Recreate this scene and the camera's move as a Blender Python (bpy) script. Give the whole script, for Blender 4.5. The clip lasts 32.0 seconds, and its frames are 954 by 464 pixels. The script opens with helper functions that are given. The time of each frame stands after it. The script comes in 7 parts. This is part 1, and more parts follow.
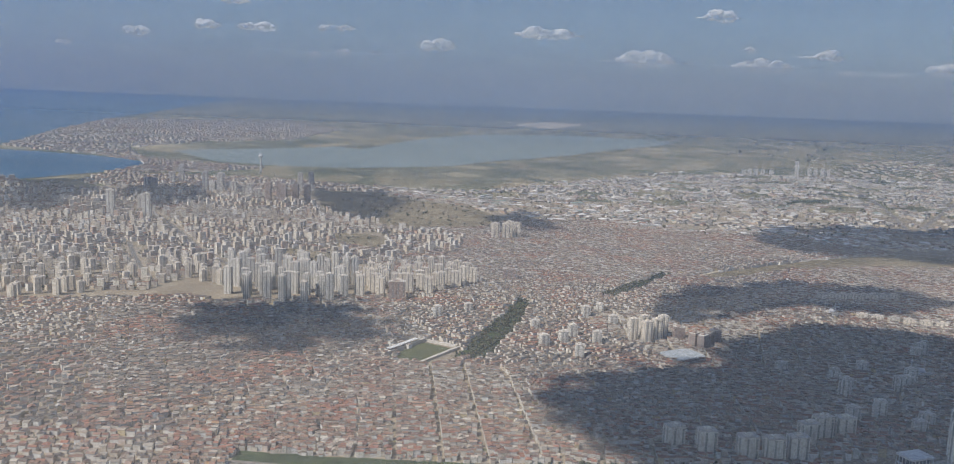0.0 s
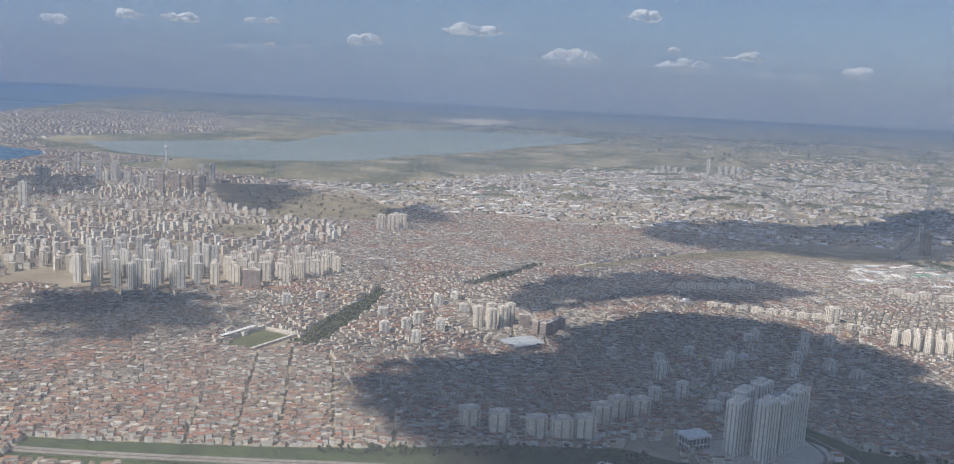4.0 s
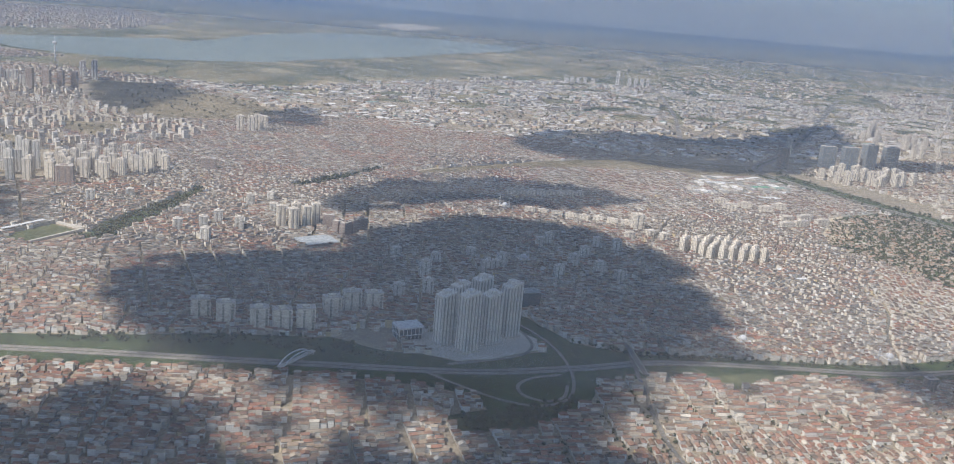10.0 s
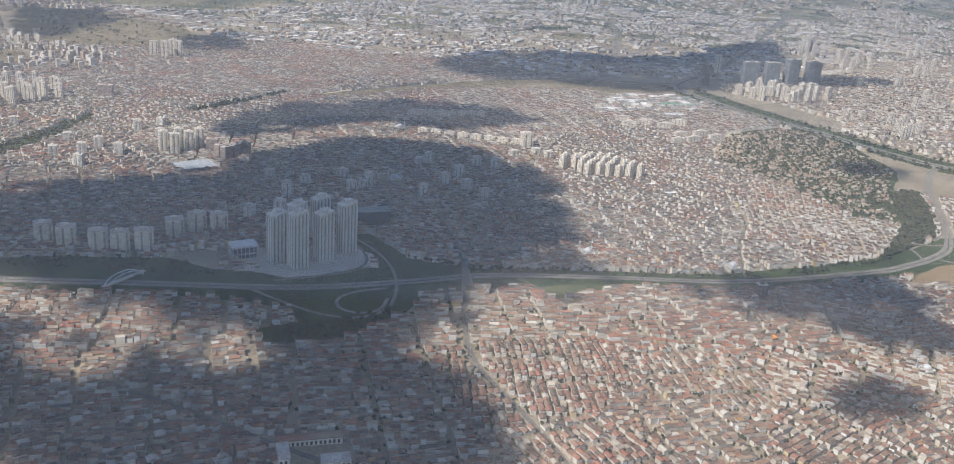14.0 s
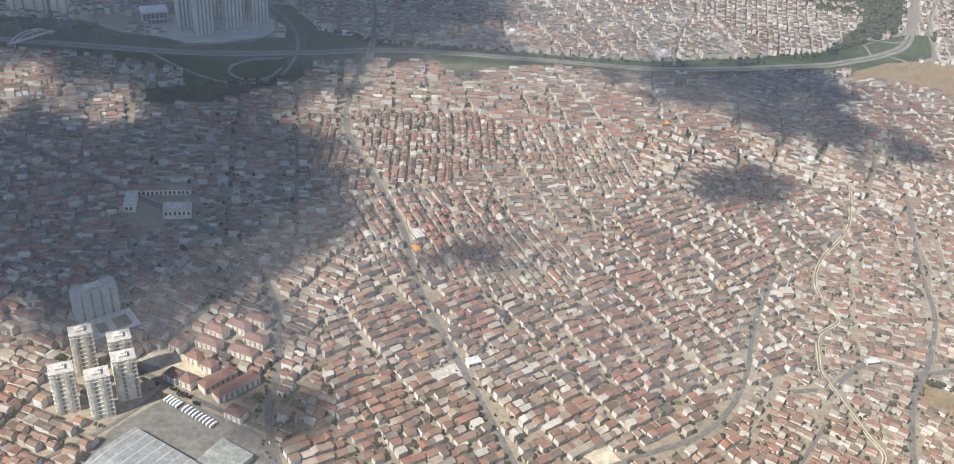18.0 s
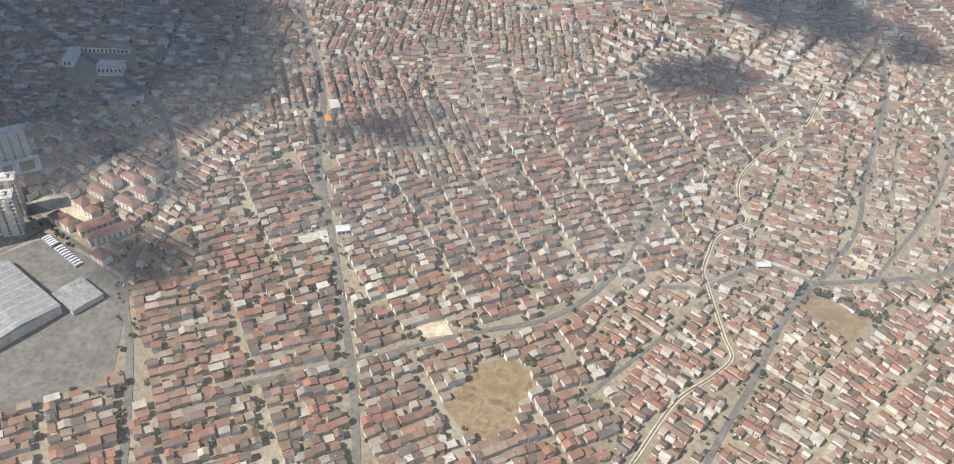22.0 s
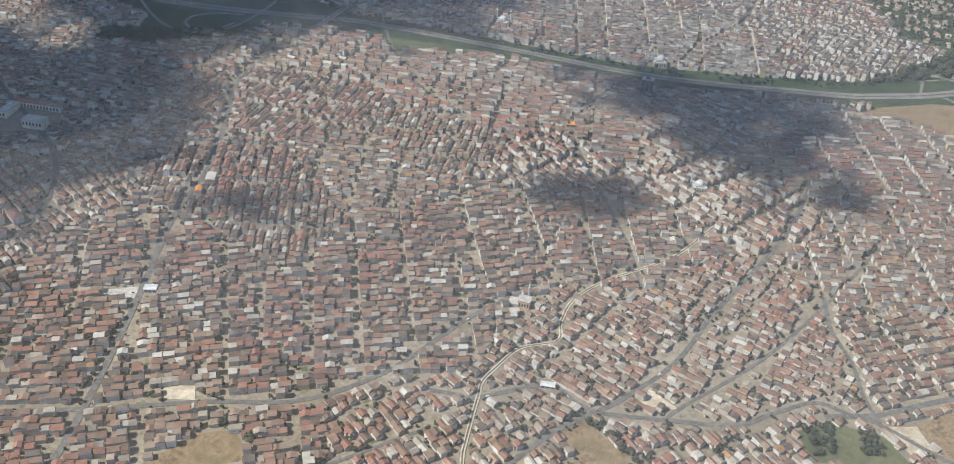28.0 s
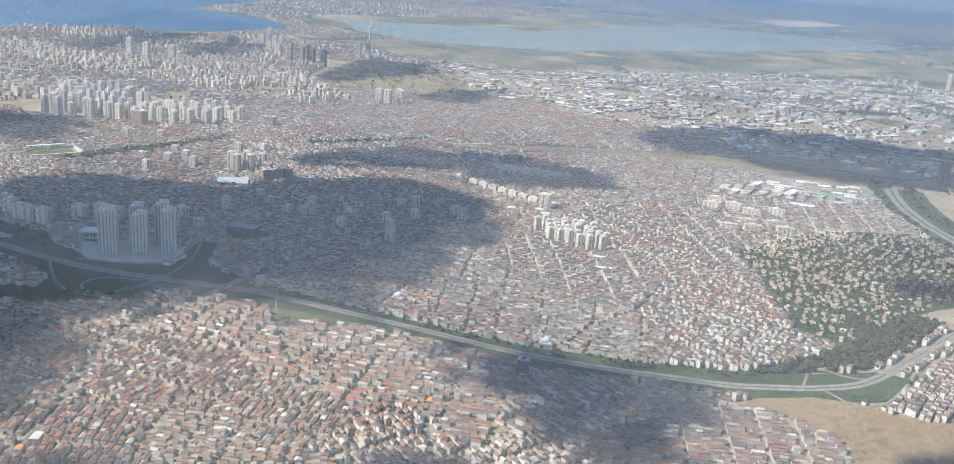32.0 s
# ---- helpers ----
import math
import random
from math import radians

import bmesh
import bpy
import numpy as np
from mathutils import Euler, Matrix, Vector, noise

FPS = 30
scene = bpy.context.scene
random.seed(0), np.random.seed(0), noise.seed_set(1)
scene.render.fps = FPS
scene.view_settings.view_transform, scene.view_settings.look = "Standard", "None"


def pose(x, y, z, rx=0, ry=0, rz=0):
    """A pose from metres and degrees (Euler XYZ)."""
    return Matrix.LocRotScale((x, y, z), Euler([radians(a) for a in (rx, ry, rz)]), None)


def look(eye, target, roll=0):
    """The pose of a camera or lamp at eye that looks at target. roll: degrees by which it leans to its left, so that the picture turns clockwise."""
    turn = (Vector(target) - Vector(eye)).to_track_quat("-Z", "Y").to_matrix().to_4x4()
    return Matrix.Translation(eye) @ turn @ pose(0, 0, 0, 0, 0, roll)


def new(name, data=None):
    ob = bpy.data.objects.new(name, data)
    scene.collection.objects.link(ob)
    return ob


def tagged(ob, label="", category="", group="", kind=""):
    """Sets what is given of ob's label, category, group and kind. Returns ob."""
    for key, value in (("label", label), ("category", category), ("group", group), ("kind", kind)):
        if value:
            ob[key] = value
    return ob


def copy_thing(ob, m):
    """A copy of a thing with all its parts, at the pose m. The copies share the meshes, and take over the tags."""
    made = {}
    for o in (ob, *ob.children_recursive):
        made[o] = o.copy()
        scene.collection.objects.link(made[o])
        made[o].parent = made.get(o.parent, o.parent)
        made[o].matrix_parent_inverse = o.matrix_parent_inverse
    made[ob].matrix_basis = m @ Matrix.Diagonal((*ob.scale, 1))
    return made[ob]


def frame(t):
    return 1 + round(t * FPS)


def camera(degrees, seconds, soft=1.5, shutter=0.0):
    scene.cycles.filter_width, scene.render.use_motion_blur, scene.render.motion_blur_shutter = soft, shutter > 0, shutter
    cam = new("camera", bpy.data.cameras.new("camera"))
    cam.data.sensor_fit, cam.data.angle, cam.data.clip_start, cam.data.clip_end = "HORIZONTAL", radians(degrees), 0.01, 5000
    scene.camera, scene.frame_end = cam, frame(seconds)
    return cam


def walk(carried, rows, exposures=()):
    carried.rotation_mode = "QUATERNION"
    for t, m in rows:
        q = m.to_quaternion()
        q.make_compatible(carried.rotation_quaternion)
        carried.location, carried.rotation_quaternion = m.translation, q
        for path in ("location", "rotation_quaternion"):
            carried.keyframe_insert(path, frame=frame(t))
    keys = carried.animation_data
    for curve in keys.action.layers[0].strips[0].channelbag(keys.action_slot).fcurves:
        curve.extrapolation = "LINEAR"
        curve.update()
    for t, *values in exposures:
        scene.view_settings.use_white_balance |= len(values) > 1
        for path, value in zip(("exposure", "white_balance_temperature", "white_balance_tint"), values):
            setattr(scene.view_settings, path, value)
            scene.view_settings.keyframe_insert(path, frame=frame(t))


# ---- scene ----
# The place is a scale model of a city seen from a climbing aircraft: one unit of the scene
# stands for seven metres, so that the whole landscape fits within the camera's reach.
M = 1 / 7.0  # scene units per metre
cam = camera(55.482, 32.0, soft=0.9)

# seconds, place, turn to the left, tilt down, lean to the left (degrees)
PATH = [
    (0, -59.66, 1.11, 101.72, 4.36, 9.27, 2.16),
    (0.5, -54.93, 1.03, 101.77, 4.10, 9.21, 2.18),
    (1, -49.98, 0.91, 101.83, 3.60, 9.14, 2.29),
    (1.5, -44.89, 0.69, 101.85, 3.14, 9.02, 2.43),
    (2, -39.59, 0.51, 101.72, 2.52, 9.06, 2.62),
    (2.5, -34.64, 0.53, 101.42, 1.95, 8.97, 2.72),
    (4.5, -15.22, 2.05, 99.58, 0.42, 9.71, 3.16),
    (5, -10.15, 1.64, 99.72, 0.64, 12.54, 3.55),
    (5.5, -5.06, 0.74, 99.86, 0.44, 13.32, 3.65),
    (6, 0.00, 0.00, 100.00, 0.00, 14.29, 3.83),
    (6.5, 5.01, -0.81, 100.10, -0.27, 14.75, 3.72),
    (7, 10.09, -1.40, 100.35, -1.87, 15.19, 4.13),
    (7.5, 15.35, -1.85, 100.62, -1.37, 15.21, 4.13),
    (8, 20.59, -2.49, 101.01, -1.38, 15.12, 4.23),
    (8.5, 25.88, -3.19, 101.24, -2.15, 15.07, 4.43),
    (9, 30.80, -4.01, 101.36, -1.77, 15.04, 4.62),
    (9.5, 35.64, -4.99, 101.62, -2.78, 14.92, 4.81),
    (10, 40.62, -5.93, 101.95, -3.22, 14.72, 5.01),
    (10.5, 45.72, -6.72, 102.40, -2.73, 14.72, 4.83),
    (11, 50.74, -7.59, 103.05, -2.97, 14.68, 4.90),
    (11.5, 55.74, -8.73, 103.60, -4.42, 14.61, 5.17),
    (12, 60.90, -10.12, 103.97, -4.58, 14.66, 5.05),
    (12.5, 66.09, -11.48, 104.32, -4.21, 15.44, 5.01),
    (13, 71.44, -12.66, 104.79, -3.87, 16.63, 4.39),
    (13.5, 76.65, -14.09, 105.35, -4.86, 17.66, 4.44),
    (14, 81.93, -15.54, 105.96, -4.99, 19.45, 4.33),
    (14.5, 87.29, -16.86, 106.59, -5.29, 21.29, 4.52),
    (16.5, 110.32, -23.26, 107.84, -4.22, 27.29, 4.93),
    (17, 116.52, -24.45, 107.74, -3.62, 29.37, 5.32),
    (17.5, 122.61, -25.22, 107.88, -2.73, 30.91, 5.25),
    (18, 128.81, -25.73, 108.15, -1.85, 32.70, 5.54),
    (18.5, 134.98, -26.08, 108.45, -1.18, 34.26, 5.91),
    (19, 140.92, -26.18, 108.88, -0.79, 35.07, 6.74),
    (19.5, 147.03, -26.25, 109.32, 0.02, 36.47, 6.95),
    (20, 153.22, -26.09, 109.56, 1.38, 36.94, 6.21),
    (20.5, 159.45, -25.61, 109.86, 2.97, 37.89, 5.30),
    (21, 165.85, -25.09, 110.18, 4.76, 38.73, 4.66),
    (21.5, 172.10, -24.56, 110.54, 6.46, 40.28, 4.59),
    (22, 178.03, -23.79, 110.71, 8.26, 40.44, 3.70),
    (22.5, 184.03, -22.96, 110.92, 10.21, 40.39, 2.86),
    (23, 190.01, -22.05, 111.34, 12.09, 40.38, 2.62),
    (23.5, 195.96, -21.05, 111.90, 13.93, 40.39, 2.74),
    (24, 201.82, -19.75, 112.42, 15.55, 40.20, 2.44),
    (24.5, 207.86, -18.35, 112.92, 16.64, 39.68, 2.52),
    (25, 213.87, -16.78, 113.46, 16.50, 39.14, 2.97),
    (25.5, 220.07, -15.04, 114.05, 17.39, 39.31, 2.87),
    (27.5, 241.07, -8.57, 112.53, 20.90, 34.44, 3.04),
    (28, 246.22, -6.25, 112.49, 21.84, 34.18, 3.25),
    (28.5, 251.27, -3.92, 112.50, 23.39, 33.24, 3.07),
    (29, 256.28, -1.32, 112.67, 24.49, 31.24, 3.08),
    (29.5, 261.34, 1.47, 113.06, 25.07, 26.69, 3.42),
    (30, 266.74, 3.92, 113.85, 25.07, 23.72, 4.14),
    (30.5, 272.23, 6.02, 114.67, 26.00, 21.81, 4.33),
    (31, 277.71, 7.86, 115.38, 25.70, 19.49, 4.68),
    (31.5, 282.99, 9.77, 116.00, 25.55, 18.11, 4.75),
    (32, 288.15, 11.61, 116.58, 25.01, 17.21, 4.48),
]


def flight(x, y, z, turn, down, lean):
    a, d = radians(turn), radians(down)
    ahead = Vector((-math.sin(a) * math.cos(d), math.cos(a) * math.cos(d), -math.sin(d)))
    eye = Vector((x, y, z))
    return look(eye, eye + ahead, lean)


# seconds, stops, white balance
EXPOSURES = [(0.0, 0.16, 6700, 10), (2.5, 0.16, 6700, 10), (5.0, 0.53, 6650, 10), (7.2, 0.61, 6650, 10), (8.0, -0.35, 6700, 10), (9.2, -0.42, 6700, 10), (9.9, 0.45, 6650, 10), (14.0, 0.45, 6650, 10), (17.0, 0.56, 6550, 8), (18.0, 0.61, 6650, 8), (22.0, 0.59, 6650, 8), (25.5, 0.46, 6500, 6), (28.0, 0.36, 6400, 6), (29.2, 0.40, 6450, 7), (30.0, 0.79, 6500, 6), (32.0, 0.86, 6400, 6)]
walk(cam, [(r[0], flight(*r[1:])) for r in PATH], exposures=EXPOSURES)

# ---- light ----
SUN_AZ, SUN_EL = radians(218), radians(48)  # the direction the sun stands in, from +x, and its height
to_sun = Vector((math.cos(SUN_AZ) * math.cos(SUN_EL), math.sin(SUN_AZ) * math.cos(SUN_EL), math.sin(SUN_EL)))
world = bpy.data.worlds.new("sky")
scene.world = world
world.use_nodes = True
wn = world.node_tree
sky = wn.nodes.new("ShaderNodeTexSky")
sky.sky_type = "NISHITA"
sky.sun_disc = False
sky.sun_elevation = SUN_EL
sky.sun_rotation = radians(90) - SUN_AZ
sky.altitude = 700
sky.dust_density = 0.3
sky.ozone_density = 2.0
wn.nodes["Background"].inputs["Strength"].default_value = 0.115
tone = wn.nodes.new("ShaderNodeMix")
tone.data_type, tone.blend_type = "RGBA", "MULTIPLY"
tone.inputs[0].default_value, tone.inputs[7].default_value = 1.0, (0.98, 0.97, 0.98, 1)
wn.links.new(sky.outputs["Color"], tone.inputs[6])
wn.links.new(tone.outputs[2], wn.nodes["Background"].inputs["Color"])
sun = new("sun", bpy.data.lights.new("sun", "SUN"))
sun.data.energy, sun.data.angle, sun.data.color = 5.0, radians(0.5), (1.0, 0.95, 0.87)
sun.matrix_world = look((0, 0, 600), Vector((0, 0, 600)) - to_sun)

# ---- materials ----
def material(name, rough=0.8, metal=0.0, spec=0.3):
    m = bpy.data.materials.new(name)
    m.use_nodes = True
    b = m.node_tree.nodes["Principled BSDF"]
    b.inputs["Roughness"].default_value = rough
    b.inputs["Metallic"].default_value = metal
    b.inputs["Specular IOR Level"].default_value = spec
    return m, m.node_tree, b


def ramp(nt, source, stops, mode="LINEAR"):
    r = nt.nodes.new("ShaderNodeValToRGB")
    r.color_ramp.interpolation = mode
    els = r.color_ramp.elements
    els[0].position, els[0].color = stops[0][0], (*stops[0][1], 1)
    els[1].position, els[1].color = stops[-1][0], (*stops[-1][1], 1)
    for p, c in stops[1:-1]:
        e = els.new(p)
        e.color = (*c, 1)
    nt.links.new(source, r.inputs[0])
    return r.outputs[0]


def noise_tex(nt, scale, detail=4.0, rough=0.6, vec=None):
    n = nt.nodes.new("ShaderNodeTexNoise")
    n.inputs["Scale"].default_value, n.inputs["Detail"].default_value, n.inputs["Roughness"].default_value = scale, detail, rough
    if vec is None:
        g = nt.nodes.new("ShaderNodeNewGeometry")
        vec = g.outputs["Position"]
    nt.links.new(vec, n.inputs["Vector"])
    return n.outputs["Fac"]


def mix(nt, fac, a, b, blend="MIX"):
    m = nt.nodes.new("ShaderNodeMix")
    m.data_type, m.blend_type = "RGBA", blend
    for sock, val in ((m.inputs[0], fac), (m.inputs[6], a), (m.inputs[7], b)):
        if isinstance(val, (int, float)):
            sock.default_value = val
        elif isinstance(val, tuple):
            sock.default_value = (*val, 1)
        else:
            nt.links.new(val, sock)
    return m.outputs[2]


def bump(nt, b, fac, strength=0.3, dist=0.05):
    n = nt.nodes.new("ShaderNodeBump")
    n.inputs["Strength"].default_value, n.inputs["Distance"].default_value = strength, dist
    nt.links.new(fac, n.inputs["Height"])
    nt.links.new(n.outputs[0], b.inputs["Normal"])


def worn(name, stops, scale, rough=0.85, grain=None, island=False, spec=0.2, metal=0.0, relief=0.0):
    """A surface whose colour varies by large stains and fine grain, and from piece to piece."""
    m, nt, b = material(name, rough, metal, spec)
    if island == "island":
        fac = nt.nodes.new("ShaderNodeNewGeometry").outputs["Random Per Island"]
    elif island == "object":
        fac = nt.nodes.new("ShaderNodeObjectInfo").outputs["Random"]
    else:
        fac = noise_tex(nt, scale)
    col = ramp(nt, fac, stops, "CONSTANT" if island else "LINEAR")
    stain = ramp(nt, noise_tex(nt, scale if island else scale * 4, 5), [(0.3, (0.72, 0.7, 0.68)), (0.7, (1.12, 1.12, 1.12))])
    col = mix(nt, 1.0, col, stain, "MULTIPLY")
    if grain:
        g = noise_tex(nt, grain, 2)
        col = mix(nt, 1.0, col, ramp(nt, g, [(0.25, (0.75, 0.75, 0.75)), (0.75, (1.2, 1.2, 1.2))]), "MULTIPLY")
        if relief:
            bump(nt, b, g, relief)
    nt.links.new(col, b.inputs["Base Color"])
    return m


ROOF_RED = [(0.0, (0.32, 0.17, 0.13)), (0.18, (0.20, 0.135, 0.112)), (0.34, (0.38, 0.19, 0.138)), (0.48, (0.24, 0.165, 0.135)), (0.6, (0.34, 0.21, 0.16)), (0.74, (0.17, 0.14, 0.125)), (0.84, (0.42, 0.36, 0.295)), (0.94, (0.60, 0.56, 0.49))]
ROOF_TAN = [(0.0, (0.32, 0.235, 0.18)), (0.15, (0.20, 0.15, 0.12)), (0.3, (0.37, 0.29, 0.22)), (0.42, (0.30, 0.178, 0.135)), (0.55, (0.33, 0.215, 0.16)), (0.66, (0.19, 0.165, 0.145)), (0.75, (0.44, 0.385, 0.315)), (0.86, (0.62, 0.585, 0.52)), (0.94, (0.37, 0.20, 0.145)), (0.985, (0.42, 0.265, 0.15))]
WALL = [(0.0, (0.68, 0.65, 0.59)), (0.25, (0.75, 0.74, 0.72)), (0.45, (0.61, 0.55, 0.47)), (0.6, (0.7, 0.66, 0.6)), (0.75, (0.59, 0.5, 0.44)), (0.86, (0.81, 0.82, 0.8)), (0.93, (0.49, 0.47, 0.45)), (0.97, (0.61, 0.51, 0.32))]


def roofs(name, island, grain, red=(0.47, 0.57), tan=None):
    """Clay and sheet roofs: some quarters were tiled red, others are mostly tan and grey."""
    m, nt, b = material(name, 0.85, 0, 0.2)
    fac = nt.nodes.new("ShaderNodeNewGeometry").outputs["Random Per Island"] if island else nt.nodes.new("ShaderNodeObjectInfo").outputs["Random"]
    quarter = ramp(nt, noise_tex(nt, 0.028, 3, 0.6), [(red[0], (0, 0, 0)), (red[1], (0.95, 0.95, 0.95))])
    col = mix(nt, quarter, ramp(nt, fac, tan or ROOF_TAN, "CONSTANT"), ramp(nt, fac, ROOF_RED, "CONSTANT"))
    col = mix(nt, 1.0, col, ramp(nt, noise_tex(nt, 0.4, 5), [(0.3, (0.62, 0.61, 0.60)), (0.7, (1.0, 1.0, 1.0))]), "MULTIPLY")
    g = noise_tex(nt, grain, 2)
    col = mix(nt, 1.0, col, ramp(nt, g, [(0.25, (0.66, 0.65, 0.64)), (0.75, (0.98, 0.97, 0.96))]), "MULTIPLY")
    bump(nt, b, g, 0.3)
    nt.links.new(col, b.inputs["Base Color"])
    return m


roof_mat = roofs("roof_tiles", True, 5.0)
ROOF_GREY = [(0.0, (0.27, 0.235, 0.20)), (0.15, (0.16, 0.14, 0.125)), (0.3, (0.35, 0.31, 0.27)), (0.42, (0.22, 0.17, 0.145)), (0.55, (0.27, 0.215, 0.18)), (0.66, (0.17, 0.16, 0.15)), (0.75, (0.44, 0.41, 0.365)), (0.86, (0.58, 0.555, 0.52)), (0.94, (0.32, 0.195, 0.15))]
grey_roof = roofs("grey_tiles", True, 3.0, (0.47, 0.60), ROOF_GREY)
thing_roof = roofs("clay_roof", False, 9.0)
thing_wall = worn("rendered_wall", [(p, tuple(0.82 * q for q in c)) for p, c in WALL], 0.5, 0.9, grain=6.0, island="object")


VILLA_ROOF = [(0.0, (0.30, 0.22, 0.17)), (0.3, (0.22, 0.175, 0.145)), (0.5, (0.34, 0.21, 0.155)), (0.7, (0.30, 0.25, 0.21)), (0.88, (0.45, 0.41, 0.35))]
VILLA_WALL = [(0.0, (0.50, 0.45, 0.38)), (0.4, (0.58, 0.54, 0.47)), (0.75, (0.42, 0.35, 0.29))]
villa_roof = worn("villa_roof_tiles", VILLA_ROOF, 0.4, 0.85, grain=5.0, island="island")


def facade(name, stops, island, bay, floor, wide, tall, glass=(0.07, 0.08, 0.09)):
    """Rendered walls with rows of small windows, for houses far off; the map runs along the wall and up it."""
    m, nt, b = material(name, 0.85, 0, 0.25)
    node = nt.nodes.new("ShaderNodeNewGeometry") if island == "island" else nt.nodes.new("ShaderNodeObjectInfo")
    fac = node.outputs["Random Per Island" if island == "island" else "Random"]
    col = ramp(nt, fac, stops, "CONSTANT")
    col = mix(nt, 1.0, col, ramp(nt, noise_tex(nt, 0.6, 5), [(0.3, (0.78, 0.76, 0.73)), (0.7, (1.08, 1.08, 1.08))]), "MULTIPLY")
    uv = nt.nodes.new("ShaderNodeUVMap")
    sep = nt.nodes.new("ShaderNodeSeparateXYZ")
    nt.links.new(uv.outputs[0], sep.inputs[0])
    masks = []
    for k, (period, part) in enumerate(((bay, wide), (floor, tall))):
        d = nt.nodes.new("ShaderNodeMath"); d.operation = "DIVIDE"
        nt.links.new(sep.outputs[k], d.inputs[0]); d.inputs[1].default_value = period
        f = nt.nodes.new("ShaderNodeMath"); f.operation = "FRACT"
        nt.links.new(d.outputs[0], f.inputs[0])
        s = nt.nodes.new("ShaderNodeMath"); s.operation = "SUBTRACT"
        nt.links.new(f.outputs[0], s.inputs[0]); s.inputs[1].default_value = 0.5
        ab = nt.nodes.new("ShaderNodeMath"); ab.operation = "ABSOLUTE"
        nt.links.new(s.outputs[0], ab.inputs[0])
        l = nt.nodes.new("ShaderNodeMath"); l.operation = "LESS_THAN"
        nt.links.new(ab.outputs[0], l.inputs[0]); l.inputs[1].default_value = part / 2
        masks.append(l.outputs[0])
    both = nt.nodes.new("ShaderNodeMath"); both.operation = "MULTIPLY"
    nt.links.new(masks[0], both.inputs[0]); nt.links.new(masks[1], both.inputs[1])
    nt.links.new(mix(nt, both.outputs[0], col, glass), b.inputs["Base Color"])
    return m


wall_mat = facade("house_walls", [(p, tuple(q * k for q, k in zip(c, (0.87, 0.86, 0.85)))) for p, c in WALL], "island", 0.42, 0.43, 0.36, 0.42, (0.33, 0.315, 0.29))
NEAR_WALL = [(p, tuple(0.9 * q for q in c)) for p, c in WALL]
near_wall = facade("low_house_walls", [(p, tuple(0.92 * q for q in c)) for p, c in NEAR_WALL], "island", 0.42, 0.43, 0.38, 0.44, (0.29, 0.275, 0.255))
villa_wall = facade("villa_walls", VILLA_WALL, "island", 0.42, 0.43, 0.36, 0.42, (0.25, 0.235, 0.21))
TOWER = [(0.0, (0.58, 0.52, 0.43)), (0.2, (0.70, 0.66, 0.58)), (0.38, (0.46, 0.41, 0.35)), (0.55, (0.62, 0.54, 0.43)), (0.7, (0.36, 0.32, 0.29)), (0.8, (0.54, 0.40, 0.31)), (0.88, (0.72, 0.70, 0.66))]
block_wall = facade("block_walls", TOWER, "island", 0.6, 0.43, 0.5, 0.45, (0.17, 0.17, 0.17))
shed_mat = worn("shed_roofs", [(0.0, (0.38, 0.37, 0.35)), (0.16, (0.60, 0.59, 0.56)), (0.3, (0.27, 0.26, 0.24)), (0.5, (0.42, 0.38, 0.33)), (0.65, (0.30, 0.22, 0.185)), (0.76, (0.74, 0.73, 0.71)), (0.87, (0.26, 0.27, 0.26)), (0.95, (0.22, 0.32, 0.28))], 0.1, 0.6, grain=1.5, island="island")
tower_wall = worn("tower_concrete", [(0.3, (0.58, 0.56, 0.52)), (0.7, (0.68, 0.66, 0.62))], 0.25, 0.8, grain=3.0)
pale_wall = worn("pale_tower_render", [(0.3, (0.66, 0.60, 0.52)), (0.7, (0.74, 0.69, 0.60))], 0.25, 0.8, grain=3.0)
dark_wall = worn("dark_tower_cladding", [(0.3, (0.05, 0.065, 0.09)), (0.7, (0.08, 0.10, 0.13))], 0.25, 0.35, grain=3.0, spec=0.5)
brown_wall = worn("brown_tower_render", [(0.3, (0.30, 0.24, 0.22)), (0.7, (0.38, 0.31, 0.28))], 0.25, 0.8, grain=3.0)
glass_mat = worn("window_glass", [(0.3, (0.05, 0.06, 0.07)), (0.7, (0.10, 0.115, 0.13))], 2.0, 0.2, grain=8.0, spec=0.6)
dull_glass = worn("dull_window_band", [(0.3, (0.17, 0.17, 0.172)), (0.7, (0.235, 0.235, 0.235))], 1.0, 0.4, grain=6.0, spec=0.4)
slab_wall = worn("blue_grey_cladding", [(0.3, (0.13, 0.165, 0.21)), (0.7, (0.18, 0.22, 0.27))], 0.25, 0.35, grain=3.0, spec=0.5)
soft_glass = worn("grey_window_band", [(0.3, (0.24, 0.245, 0.25)), (0.7, (0.32, 0.325, 0.33))], 1.0, 0.35, grain=6.0, spec=0.5)
pale_rib = worn("white_ribs", [(0.3, (0.60, 0.59, 0.56)), (0.7, (0.68, 0.67, 0.64))], 0.5, 0.8, grain=3.0)
roof_flat = worn("flat_roof", [(0.3, (0.42, 0.39, 0.36)), (0.7, (0.55, 0.52, 0.48))], 0.6, 0.9, grain=4.0)
asphalt = worn("asphalt", [(0.3, (0.125, 0.12, 0.113)), (0.7, (0.185, 0.177, 0.165))], 0.3, 0.9, grain=6.0)
